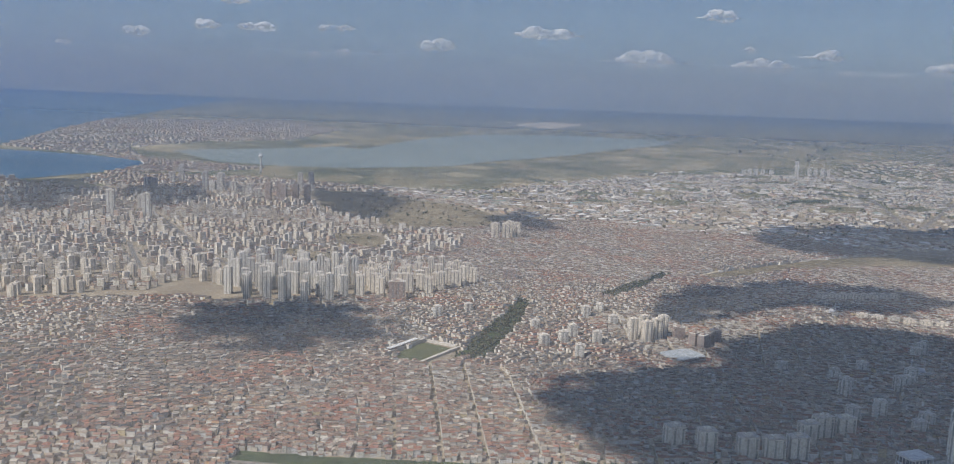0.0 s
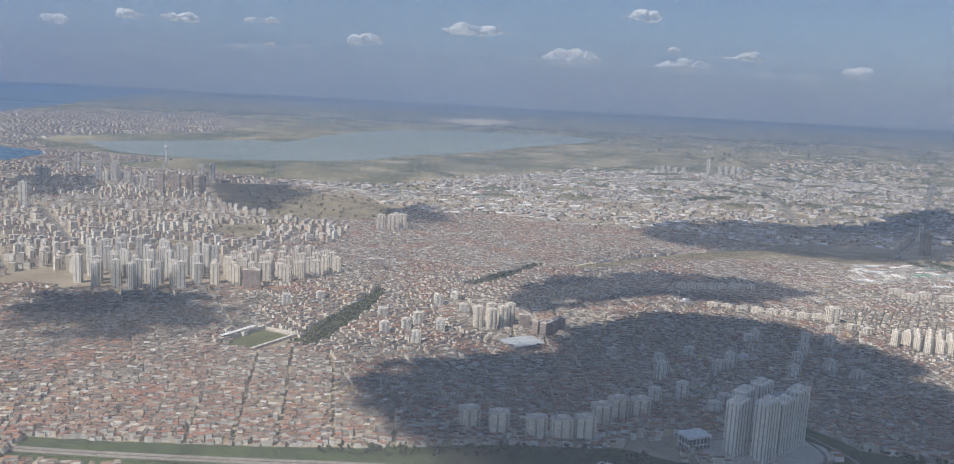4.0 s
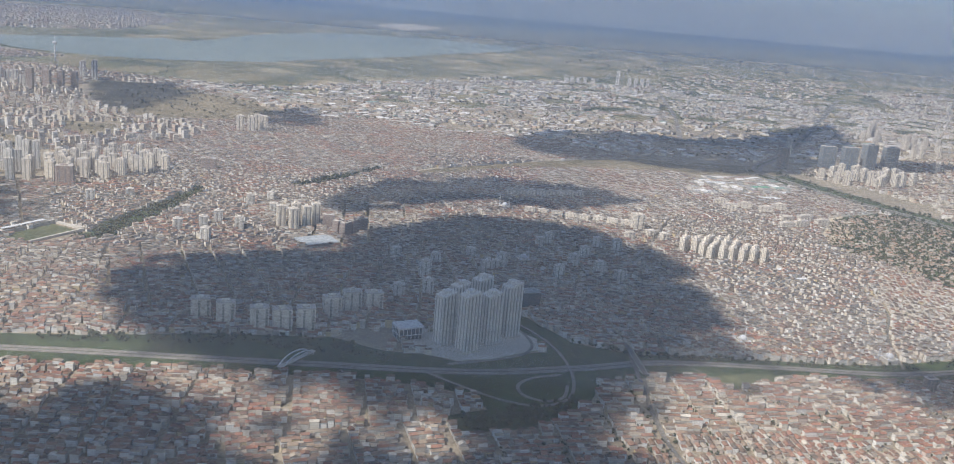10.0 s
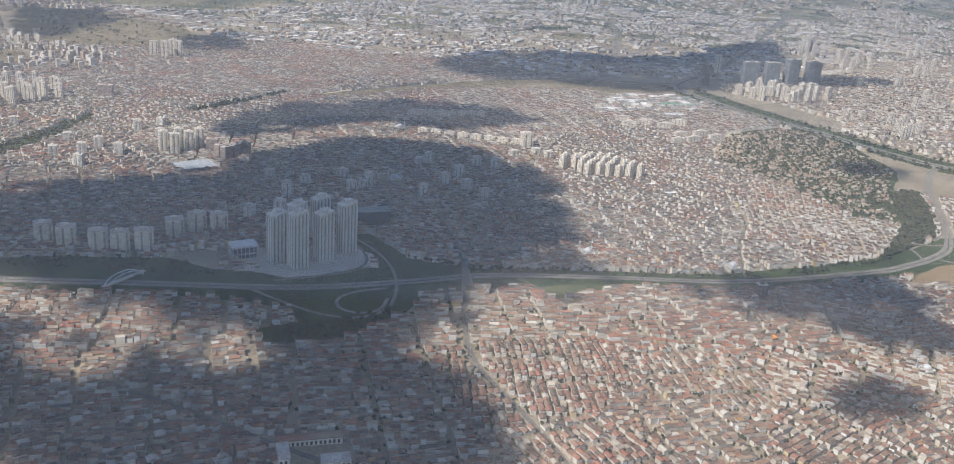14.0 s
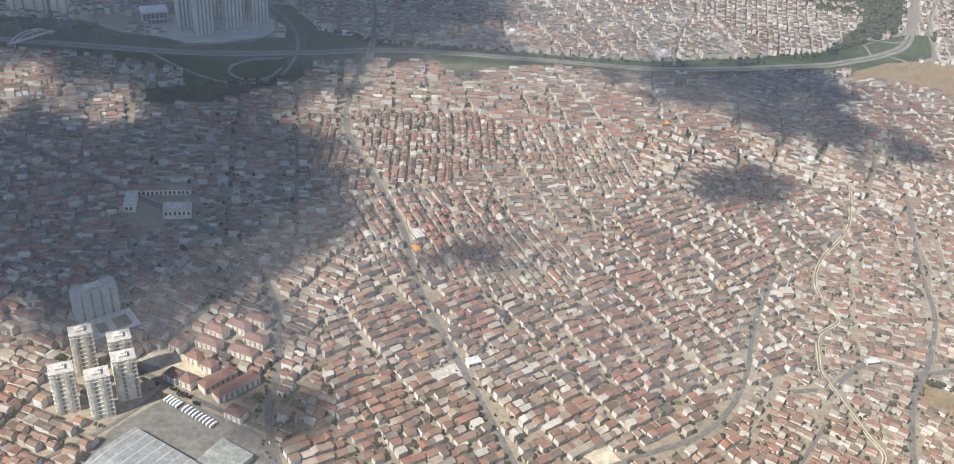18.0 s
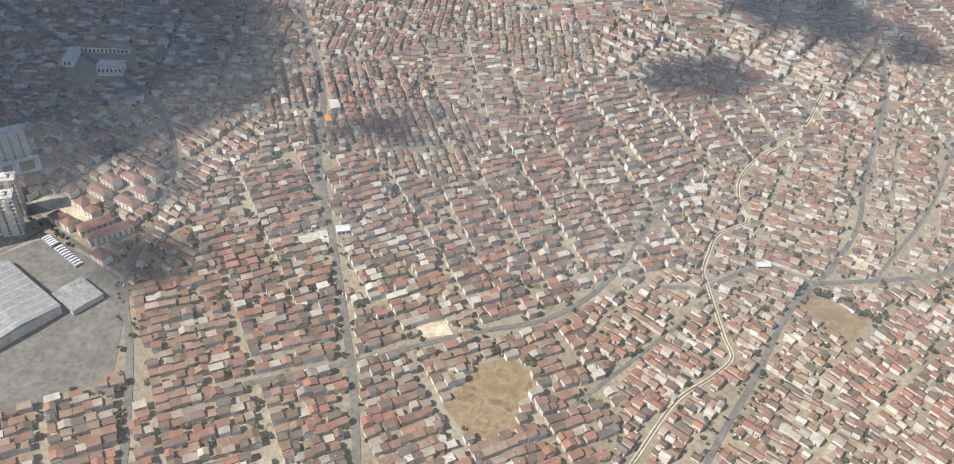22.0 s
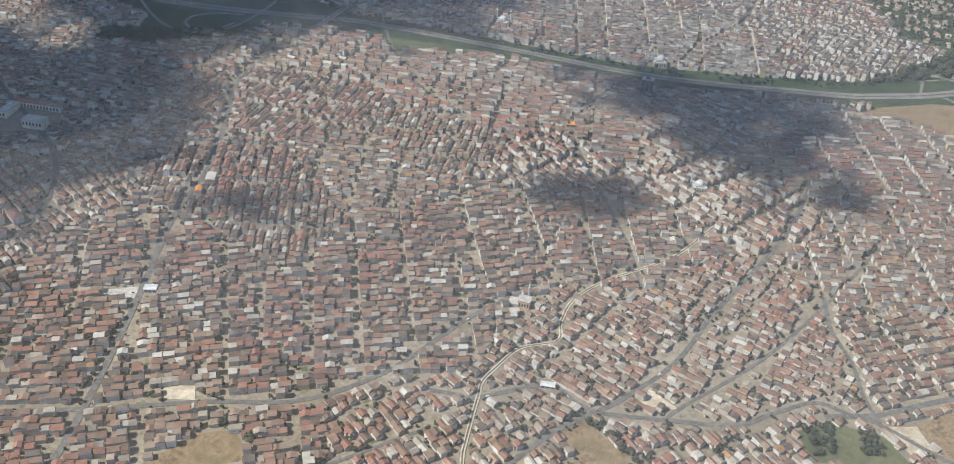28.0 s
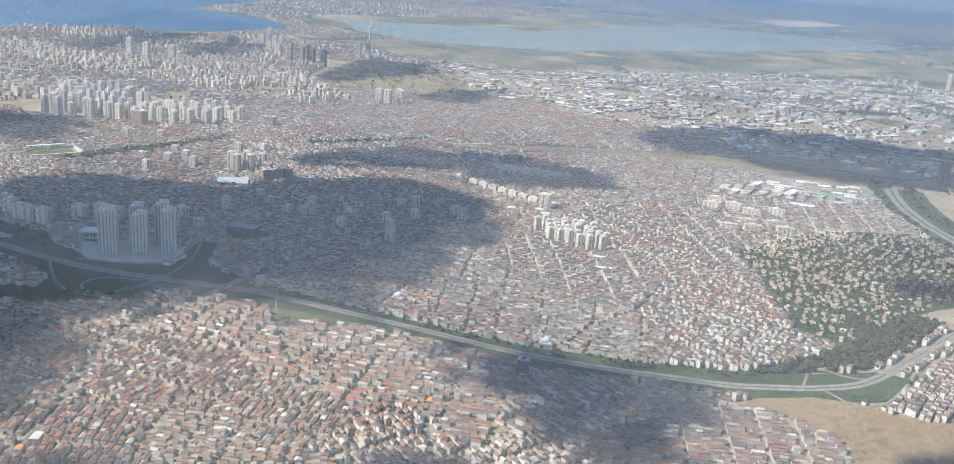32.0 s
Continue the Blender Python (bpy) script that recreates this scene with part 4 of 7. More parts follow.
t_s = block("apartment_block", 3.4, 3.0, 6.0, tower_wall, "grey mid-rise block behind the row", "building", 4, 2, group="grey mid-rise blocks")
for x, y in ((-104, 378), (-92, 392), (-58, 345), (-50.4, 355), (-46.5, 363.7), (-40, 397), (-33, 410), (-36.7, 358.5), (-44.5, 334.5), (-62, 372), (-28.4, 389.8), (44.3, 318.3), (57.9, 330.5), (66.6, 311.7), (89.2, 307.7), (105.8, 318.1), (119.7, 356.4), (112.6, 363.2), (33, 264), (42, 268), (49, 256), (54, 264), (62.5, 307.1), (68.7, 314.3), (97.7, 328.2), (104.1, 341.4), (87.7, 358), (91.8, 363.3), (40.7, 294.8), (111.9, 308.2), (29.1, 330.5)):
    put(t_s, x, y, rr.uniform(-10, 30), rr.uniform(0.7, 1.1))
t_w = block("apartment_tower", 2.5, 2.3, 6.4, pale_wall, "white housing tower in a tight sunlit group", "tower", 4, 3, group="white housing estate")
for x, y in scatter([(148.7, 370), (152.6, 365.5), (165.6, 354), (183.7, 356.4), (185.6, 368.1), (167.3, 383.8)], 4.6, 0.15, seed=4):
    put(t_w, x, y, 40, rr.uniform(0.9, 1.1))
t_x = block("apartment_block", 5.0, 2.2, 4.2, pale_wall, "low white apartment block in cloud shade", "building", 6, 2, group="white blocks on the slope", bays=False)
for k in range(8):
    put(t_x, 84 + 5.5 * k, 470 + 1.2 * k, 10)
for k in range(9):
    put(t_x, 90 + 6.5 * k, 428 - 2.0 * k, -12, 0.8)
t_n = block("apartment_block", 8.0, 2.6, 4.6, pale_wall, "long pale apartment slab on a building site", "building", 8, 2, group="long slabs by the building site", bays=False)
for x, y, a in ((221.4, 433, 20), (231.3, 439.2, 20), (227.2, 448.6, 20), (239.3, 454.8, 20), (245.2, 446.1, 20), (204.6, 472.5, 0), (214.7, 479.3, 0), (224.6, 472.2, 0), (235.8, 482.8, 0), (203.9, 486.4, 0)):
    put(t_n, x, y, a)
t_dk = block("office_tower", 6.5, 5.5, 17.0, dark_wall, "dark glass office tower by the expressway", "tower", 6, 4)
put(t_dk, 315, 690, 10)
t_th = block("office_tower", 5.0, 4.0, 16.0, pale_wall, "slim white high-rise beyond the dark tower", "tower", 4, 3)
put(t_th, 361, 797, 5)
t_gl = block("glass_slab", 12.0, 6.0, 18.0, slab_wall, "broad blue-grey glass high-rise slab", "tower", 8, 3, group="blue-grey glass slabs")
for x, y, s in ((355, 701, 1.1), (375, 706, 1.0), (394, 712, 1.25), (414, 717, 1.15)):
    put(t_gl, x, y, 8 if s < 1.2 else 24, s)
t_wc = block("apartment_tower", 4.0, 3.4, 10.5, pale_wall, "white high-rise in the sunlit expressway cluster", "tower", 4, 3, group="white towers by the expressway", bays=False)
for x, y in scatter([(316, 630), (328, 600), (360, 598), (395, 632), (392, 655), (330, 645)], 11.5, 0.3, seed=6):
    put(t_wc, x, y, rr.choice((0, 30)), rr.uniform(0.75, 1.2))
for x, y, s in ((458, 724, 0.9), (463, 730, 0.8), (494, 727, 1.1), (499, 733, 0.8), (518, 891, 1.5), (528, 896, 1.7), (539, 894, 1.4), (549, 888, 1.3), (527, 992, 1.9), (533, 996, 1.9), (385, 529, 0.8), (390, 522, 0.85), (381, 511, 0.75), (377, 492, 0.8), (370, 486, 0.7), (388, 500, 0.8), (369, 553, 0.55), (376, 548, 0.55), (348, 600, 0.7), (352, 610, 0.8), (845, 1400, 1.2), (852, 1410, 1.4), (870, 1350, 1.3), (880, 1356, 1.2), (677, 1120, 1.0), (690, 1126, 1.1)):
    put(t_wc, x, y, 12, s)
put(t_fw, 139, 406, 12, 0.72)
for x, y in ((131, 384), (142, 391), (147, 386)):
    put(t_k, x, y, 20, 0.45)
for x, y in ((491, 824), (505, 836), (529, 848), (512, 975), (520, 958), (470, 860), (520, 900), (550, 800), (565, 812), (600, 860), (640, 980), (660, 1000), (470, 640), (500, 620), (440, 600)):
    put(t_wc, x, y, 10, rr.uniform(0.9, 1.5))
for x, y, s in ((238, 1412, 0.6), (248, 1417, 0.75), (258, 1422, 0.7), (270, 1428, 0.65), (284, 1434, 0.6), (325, 1444, 1.6), (344, 1444, 0.9), (355, 1449, 0.9), (364, 1443, 0.95), (374, 1447, 0.9)):
    put(t_bl, x, y, 0, s)
t_l = block("apartment_tower", 2.9, 2.7, 6.8, pale_wall, "cream apartment tower in a crowded quarter", "tower", 2, 1, group="cream towers of the crowded quarter", bays=False)
for x, y in scatter([(-284, 378), (-258, 421), (-280, 464), (-350, 485), (-400, 440), (-330, 380)], 11.5, 0.33, seed=8) + scatter([(-262, 455), (-214, 420), (-230, 460), (-277, 487)], 7.0, 0.25, seed=9):
    put(t_l, x, y, rr.choice((0, 20, 45)), rr.uniform(0.75, 1.2))

# ---- districts too far off to tell the houses apart ----
def fill(poly, step, wr, dr, hr, kinds, seed, jig=0.35, turns=(0,), gap=1.0, thin=-2.0):
    r = np.random.default_rng(seed)
    xs = [p[0] for p in poly]; ys = [p[1] for p in poly]
    qx, qy = np.meshgrid(np.arange(min(xs), max(xs), step), np.arange(min(ys), max(ys), step))
    x = qx.ravel() + r.uniform(-jig, jig, qx.size) * step
    y = qy.ravel() + r.uniform(-jig, jig, qx.size) * step
    m = inside(poly, x, y)
    x, y = x[m], y[m]
    m = free(x, y, gap) & (np.sin(x * 0.05 + 2 * np.sin(y * 0.021)) * np.sin(y * 0.043 + 1.7 * np.sin(x * 0.017)) + r.uniform(-0.25, 0.25, len(x)) > thin)
    x, y = x[m], y[m]
    n = len(x)
    area = np.floor((x + 40 * np.sin(y * 0.02)) / 90) * 7 + np.floor(y / 80) * 13
    turn = np.radians((area * 37) % 90) + r.normal(0, 0.06, n)
    return np.c_[x, y, turn, r.uniform(*wr, n), r.uniform(*dr, n), r.uniform(*hr, n), r.uniform(*kinds, n)]


NORTH_CITY = [(-175.7, 516.8), (-95, 500), (-60, 640), (-88.8, 752.1), (-63.1, 840.7), (60, 760), (108.4, 674.3), (180, 700), (38.9, 525.2), (-60, 460)]
LEFT_CITY = [(-560, 330), (-245.4, 409.1), (-239.2, 499.3), (-121.7, 497.1), (-110.5, 613.6), (-170, 656.7), (-232, 718.1), (-266.8, 794.7), (-342.7, 868), (-453.6, 799.2), (-606.2, 868.9), (-640, 700)]
BACK_LEFT = [(-300, 120), (-110, 120), (-100, 330), (-220, 400), (-330, 370)]
RIGHT_CITY = [(340, 500), (352, 470), (368, 440), (400, 415), (440, 402), (560, 420), (760, 640), (790, 900), (560, 850), (420, 760), (330, 690), (315, 655), (340, 590), (355, 530)]
INDUSTRY = [(-180, 840), (-60, 770), (110, 720), (190, 700), (290, 720), (430, 780), (690, 1000), (850, 1350), (600, 1450), (431, 1418), (234, 1440), (94, 1325), (51, 1270), (-133, 1031), (-240, 1020)]
FAR_PLAIN = [(-560, 2450), (-150, 2450), (260, 2300), (300, 1800), (800, 1500), (1500, 1700), (1900, 2400), (1500, 3400), (0, 3500), (-500, 3200)]
WORKS = WORKS_PLOT
COAST = [(-620, 1230), (-820, 1290), (-900, 1340), (-1060, 1800), (-1170, 2200), (-800, 2500), (-560, 2200), (-560, 1760), (-690, 1600), (-730, 1400)]
SPIT = [(-640, 1120), (-600, 1010), (-560, 1000), (-480, 1100), (-440, 1200), (-590, 1230), (-680, 1240)]
FAR_TOWN = [(300, 1350), (700, 1500), (900, 1900), (600, 1900)]
joined_houses("midrise_city", fill(LEFT_CITY, 4.9, (1.8, 3.8), (1.6, 2.4), (1.4, 3.6), (0, 0.5), 11, thin=-0.75), block_wall, grey_roof, "crowded pale mid-rise flats of a city quarter")
joined_houses("midrise_city", fill(LEFT_CITY, 9.5, (2.2, 3.2), (2.0, 2.8), (4.2, 7.6), (0, 0.15), 28, thin=-0.25), block_wall, roof_flat, "pale high flats standing among lower blocks")
joined_houses("midrise_city", fill(RIGHT_CITY, 4.5, (1.8, 3.6), (1.7, 2.6), (1.2, 3.4), (0, 0.9), 12, thin=-0.8, gap=3.0), block_wall, grey_roof, "pale mid-rise flats beyond the expressway")
joined_houses("far_houses", fill(BACK_LEFT, 2.9, (1.6, 2.4), (1.5, 1.9), (1.0, 2.0), (0, 1), 13, gap=0.6), wall_mat, grey_roof, "low houses with red roofs under cloud shade")
joined_houses("far_houses", fill(NORTH_CITY, 3.3, (1.7, 2.8), (1.5, 2.2), (1.1, 2.2), (0, 1), 14, gap=0.6), wall_mat, grey_roof, "dense far quarter of pale low houses")
joined_houses("factory_district", fill(INDUSTRY, 19, (7, 17), (5, 10), (1.2, 2.4), (0, 0.15), 15, thin=-0.35), block_wall, shed_mat, "pale factory sheds of a wide industrial district")
joined_houses("factory_district", fill(INDUSTRY, 10, (2.5, 6), (2.5, 5), (1.2, 3.2), (0, 0.4), 25, thin=-0.2), block_wall, shed_mat, "small pale workshops between factory sheds")
LAKE_WORKS = [(-300, 940), (-245, 1075), (-150, 1130), (-60, 1200), (60, 1330), (150, 1420), (94, 1325), (51, 1270), (-100, 1030), (-130, 890), (-190, 900), (-250, 900)]
joined_houses("factory_district", fill(LAKE_WORKS, 11, (3, 9), (3, 6), (1.2, 3.0), (0, 0.3), 61, thin=-0.6), block_wall, shed_mat, "pale sheds and depots towards the lake")
joined_houses("factory_district", fill(INDUSTRY, 12, (2.5, 7), (2.5, 5), (1.0, 2.4), (0, 0.6), 62, thin=-0.1), block_wall, grey_roof, "brown-roofed houses and depots between factory sheds")
EAST_TOWN = [(560, 850), (790, 900), (1000, 1300), (1050, 1800), (850, 1750), (760, 1350), (640, 1000)]
joined_houses("far_houses", fill(EAST_TOWN, 11, (3, 7), (3, 5), (1.4, 3.6), (0, 0.8), 63, thin=-0.35), block_wall, grey_roof, "hazy pale flats of a far eastern town")
joined_houses("workshops", fill(WORKS, 7.5, (5, 9), (3.0, 5), (1.0, 1.6), (0, 0.15), 16, jig=0.2), block_wall, shed_mat, "white workshops beside the expressway")
joined_houses("coast_town", fill(COAST, 13, (4, 9), (4, 7), (1.5, 4), (0, 1), 17), block_wall, roof_mat, "hazy houses of a distant coast town")
joined_houses("coast_town", fill(SPIT, 7, (3, 5), (3, 4), (1.5, 3), (0, 1), 18), block_wall, roof_mat, "red-roofed town on the neck of land")
BACK_HILL = [(-460.8, 846.6), (-342.6, 845), (-273.8, 912.7), (-130.6, 881.4), (-198.6, 949.1), (-240, 1030), (-420, 1060), (-564.5, 987.9), (-533.2, 881.8)]
joined_houses("far_houses", fill(BACK_HILL, 7.5, (2.5, 5), (2.5, 4), (1.2, 3.5), (0, 1), 26), block_wall, roof_mat, "hazy houses behind the high-rises")
joined_houses("far_village", fill(FAR_TOWN, 26, (5, 10), (4, 8), (1.5, 3), (0, 1), 19), block_wall, roof_mat, "scattered buildings of far villages")
joined_houses("far_village", fill(FAR_PLAIN, 26, (3, 9), (3, 6), (1.2, 2.5), (0, 1), 27, thin=0.42), block_wall, roof_mat, "hazy farms and villages of the far plain")
PATCHES.append(WORKS)
SOUTH = [(-300, 120), (60, 150), (60, 60), (120, 24), (300, 24), (420, 120), (430, -60), (-300, -60)]
joined_houses("far_houses", fill(SOUTH, 3.4, (1.4, 2.4), (1.3, 1.9), (0.8, 1.6), (0.2, 1), 29, gap=0.6, jig=0.24), wall_mat, grey_roof, "low houses with brown roofs below the flight path")

# ---- landmarks ----
def round_part(name, radii, mat, parent, label="", seg=20, at=(0, 0)):
    """A turned shape: rows of radius and height."""
    bm = bmesh.new()
    rings = []
    for r, z in radii:
        rings.append([bm.verts.new((at[0] + max(r, 1e-4) * math.cos(2 * math.pi * k / seg), at[1] + max(r, 1e-4) * math.sin(2 * math.pi * k / seg), z)) for k in range(seg)])
    for a, b_ in zip(rings, rings[1:]):
        for k in range(seg):
            bm.faces.new((a[k], a[(k + 1) % seg], b_[(k + 1) % seg], b_[k]))
    bm.faces.new(rings[0][::-1])
    bm.faces.new(rings[-1])
    for f in bm.faces:
        f.smooth = True
    return part(name, bm, mat, parent, label)


tv = tagged(new("television_tower"), "slender white television tower with a pod near its top", "tower")
round_part("shaft", [(1.6, -1), (1.2, 6), (0.95, 18), (0.8, 20)], white_metal, tv)
round_part("pod", [(0.9, 19.4), (2.6, 20.6), (3.0, 21.6), (2.6, 22.6), (1.4, 23.6)], white_metal, tv, "broad round observation pod")
round_part("mast", [(0.5, 23.4), (0.35, 26), (0.15, 31)], white_metal, tv)
tv.matrix_world = ground_pose(-425, 1129)

DOME = worn("dome_lead", [(0.3, (0.45, 0.46, 0.48)), (0.7, (0.56, 0.57, 0.59))], 0.6, 0.5)


def mosque(x, y, turn, size, minarets, label, high=5.0):
    ob = tagged(new("mosque"), label, "mosque", "mosques of the quarter")
    s = size
    part("hall", boxes((-s, s, -s, s, -0.8, s * 0.8), (-s * 0.75, s * 0.75, -s * 0.75, s * 0.75, s * 0.8, s * 1.0), (-s * 1.0, s * 1.0, s, s * 1.35, -0.8, s * 0.5)), concrete, ob)
    round_part("dome", [(s * 0.7, s)] + [(s * 0.7 * math.cos(radians(a)), s + s * 0.62 * math.sin(radians(a))) for a in (10, 25, 40, 55, 70, 82)], DOME, ob, "grey lead dome")
    for sx in (-1, 1):
        for sy in (-1, 1):
            round_part("small_dome", [(s * 0.24, s * 0.8)] + [(s * 0.24 * math.cos(radians(a)), s * 0.8 + s * 0.2 * math.sin(radians(a))) for a in (20, 45, 70)], DOME, ob, seg=12, at=(sx * s * 0.8, sy * s * 0.8))
    for k in range(5):
        part("arched_window", boxes((-s * 0.8 + k * s * 0.36, -s * 0.8 + k * s * 0.36 + s * 0.16, -s - 0.03, -s + 0.03, s * 0.2, s * 0.6)), glass_mat, ob)
    for k in range(minarets):
        mx = -s * 1.12 if k == 0 else s * 1.12
        mn = round_part("minaret", [(0.2, -0.5), (0.2, s), (0.15, s * 1.05), (0.14, high * 0.72), (0.25, high * 0.74), (0.25, high * 0.78), (0.12, high * 0.79), (0.11, high * 0.9)], white_metal, ob, "slim white minaret", 10, (mx, s))
        round_part("spire", [(0.13, high * 0.9), (0.01, high)], DOME, mn, seg=10, at=(mx, s))
    ob.matrix_world = ground_pose(x, y, turn)
    NO_HOUSES.append((x, y, s * 1.5 + 0.9))
    return ob


salmon_wall = worn("salmon_render", [(0.3, (0.55, 0.38, 0.27)), (0.7, (0.64, 0.46, 0.34))], 0.5, 0.85, grain=4.0)
cm = tagged(new("mosque"), "unfinished salmon mosque hall with a pale annex and one minaret", "mosque", "mosques of the quarter")
part("hall", boxes((-1.1, 1.3, -1.0, 1.0, -0.8, 1.7)), salmon_wall, cm, "salmon rendered hall")
part("hall_roof", boxes((-1.2, 1.4, -1.1, 1.1, 1.7, 1.85)), roof_flat, cm)
part("annex", boxes((-3.0, -1.1, -1.2, 1.0, -0.8, 0.8)), concrete, cm)
part("annex_roof", boxes((-3.1, -1.1, -1.3, 1.1, 0.8, 0.92)), roof_flat, cm, "pale flat annex roof")
for k in range(4):
    part("window", boxes((-0.85 + 0.55 * k, -0.6 + 0.55 * k, -1.03, -0.97, 0.4, 1.2)), glass_mat, cm)
mn = round_part("minaret", [(0.17, -0.5), (0.15, 2.0), (0.13, 3.6), (0.22, 3.7), (0.22, 3.9), (0.11, 3.95), (0.1, 4.9)], white_metal, cm, "slim white minaret", 10, (0.6, 1.3))
round_part("spire", [(0.11, 4.9), (0.01, 5.6)], DOME, mn, seg=10, at=(0.6, 1.3))
cm.matrix_world = ground_pose(201.6, 133.2, 8)
NO_HOUSES.append((201.6, 133.2, 3.0))
mosque(224.5, 194.5, 20, 1.7, 1, "domed mosque with a minaret at the edge of cloud shade", 4.5)
mosque(143.5, 262.5, 15, 2.0, 2, "white domed mosque with two minarets by the motorway", 5.5)
mosque(78.2, 329.2, 10, 2.2, 2, "grey domed mosque with tall twin minarets", 7.0)
mosque(78.3, 434.8, 5, 2.2, 2, "pale mosque with twin minarets on the slope", 7.0)
mosque(196, 269, 15, 2.1, 1, "pale domed mosque beside the motorway", 5.0)


def shed(x, y, turn, w, d, h, roof, label, name="hall", ribs=0, wall=concrete, rise=0.5):
    ob = tagged(new(name), label, "hall")
    part("wall", boxes((-w / 2, w / 2, -d / 2, d / 2, -1, h)), wall, ob)
    bm = bmesh.new()
    v = [bm.verts.new(p) for p in ((-w / 2 - 0.1, -d / 2 - 0.1, h), (w / 2 + 0.1, -d / 2 - 0.1, h), (w / 2 + 0.1, d / 2 + 0.1, h), (-w / 2 - 0.1, d / 2 + 0.1, h), (-w / 2 - 0.1, 0, h + rise), (w / 2 + 0.1, 0, h + rise))]
    for f in ((0, 1, 5, 4), (2, 3, 4, 5), (1, 2, 5), (3, 0, 4), (3, 2, 1, 0)):
        bm.faces.new([v[i] for i in f])
    rf = part("roof", bm, roof, ob)
    for k in range(ribs):
        u = -w / 2 + w * (k + 0.5) / ribs
        bm = bmesh.new()
        for sgn in (-1, 1):
            vv = [bm.verts.new(p) for p in ((u - 0.09, sgn * d / 2, h + 0.07), (u + 0.09, sgn * d / 2, h + 0.07), (u + 0.09, 0, h + rise + 0.05), (u - 0.09, 0, h + rise + 0.05))]
            bm.faces.new(vv if sgn < 0 else vv[::-1])
        part("rooflight", bm, rooflight_mat, rf)
    for k in range(max(3, int(w / 2))):
        n_ = max(3, int(w / 2))
        u = -w / 2 + w * (k + 0.5) / n_
        part("window", boxes((u - 0.3, u + 0.3, -d / 2 - 0.03, -d / 2 + 0.03, h * 0.45, h * 0.8)), glass_mat, ob)
    ob.matrix_world = ground_pose(x, y, turn)
    NO_HOUSES.append((x, y, max(w, d) * 0.55 + 0.5))
    return ob


hall_sheet = worn("weathered_sheet_roof", [(0.3, (0.20, 0.215, 0.21)), (0.7, (0.29, 0.30, 0.29))], 0.2, 0.6, grain=2.0)
rooflight_mat = worn("dusty_rooflight", [(0.3, (0.38, 0.39, 0.38)), (0.7, (0.48, 0.49, 0.48))], 0.5, 0.5)
grey_sheet = worn("grey_sheet_roof", [(0.3, (0.24, 0.25, 0.255)), (0.7, (0.29, 0.30, 0.305))], 0.2, 0.55, grain=2.0)
blue_sheet = worn("pale_blue_roof", [(0.3, (0.34, 0.38, 0.41)), (0.7, (0.40, 0.43, 0.46))], 0.2, 0.5, grain=2.0)
orange_sheet = worn("orange_roof", [(0.3, (0.62, 0.24, 0.05)), (0.7, (0.70, 0.30, 0.07))], 0.3, 0.6, grain=3.0)
green_sheet = worn("green_roof", [(0.3, (0.10, 0.26, 0.18)), (0.7, (0.14, 0.33, 0.22))], 0.3, 0.6, grain=3.0)
shed(85.3, 66.6, -29, 16.5, 14, 1.6, grey_sheet, "large pale grey factory hall with striped sheet roof", "factory_hall", 9, concrete, 0.7)
shed(96.6, 72.6, -29, 6.2, 5.6, 1.0, hall_sheet, "low grey annex beside the factory", "factory_annex", 0, concrete, 0.15)
shed(-4.2, 350.4, 35, 15, 12, 1.5, blue_sheet, "wide pale blue market hall roof", "market_hall", 0, concrete, 0.4)
shed(186.2, 207.5, 20, 2.6, 2.0, 1.1, orange_sheet, "small hall with a bright orange roof", "hall", 0, concrete, 0.35)
shed(191.9, 338.1, 20, 5.5, 2.0, 1.0, white_metal, "white roofed sports hall by a green yard", "sports_hall", 0, white_metal, 0.3)
shed(185.8, 349.9, 10, 5.0, 2.2, 1.0, white_metal, "white roofed sports hall by a green yard", "sports_hall", 0, white_metal, 0.3)
shed(252, 560, 20, 12, 5, 1.4, green_sheet, "workshop with a green sheet roof", "workshop", 0, white_metal, 0.4)
for x_, y_, a_, w_, d_ in ((207.4, 532, 8, 14, 3.6), (224, 569, 8, 11, 4), (233, 570, 8, 10, 5), (244, 521, 10, 13, 5), (262, 545, 12, 9, 4.5)):
    shed(x_, y_, a_, w_, d_, 1.2, white_metal, "long white roofed workshop beside the expressway", "workshop", 0, white_metal, 0.35)
shed(214, 113.6, 15, 2.6, 1.2, 0.9, white_metal, "small white roofed shop at the bend", "shop", 0, concrete, 0.15)
shed(121.5, 137.2, -62, 3.4, 2.0, 1.5, roof_flat, "grey flat building on the avenue corner", "shop", 0, concrete, 0.1)
shed(121.6, 132.4, -62, 2.2, 1.3, 1.1, orange_sheet, "small shop with an orange roof on the avenue", "shop", 0, concrete, 0.12)
shed(134.5, 100.5, 25, 2.4, 1.6, 1.4, white_metal, "cream corner building on the avenue", "shop", 0, pale_wall, 0.1)

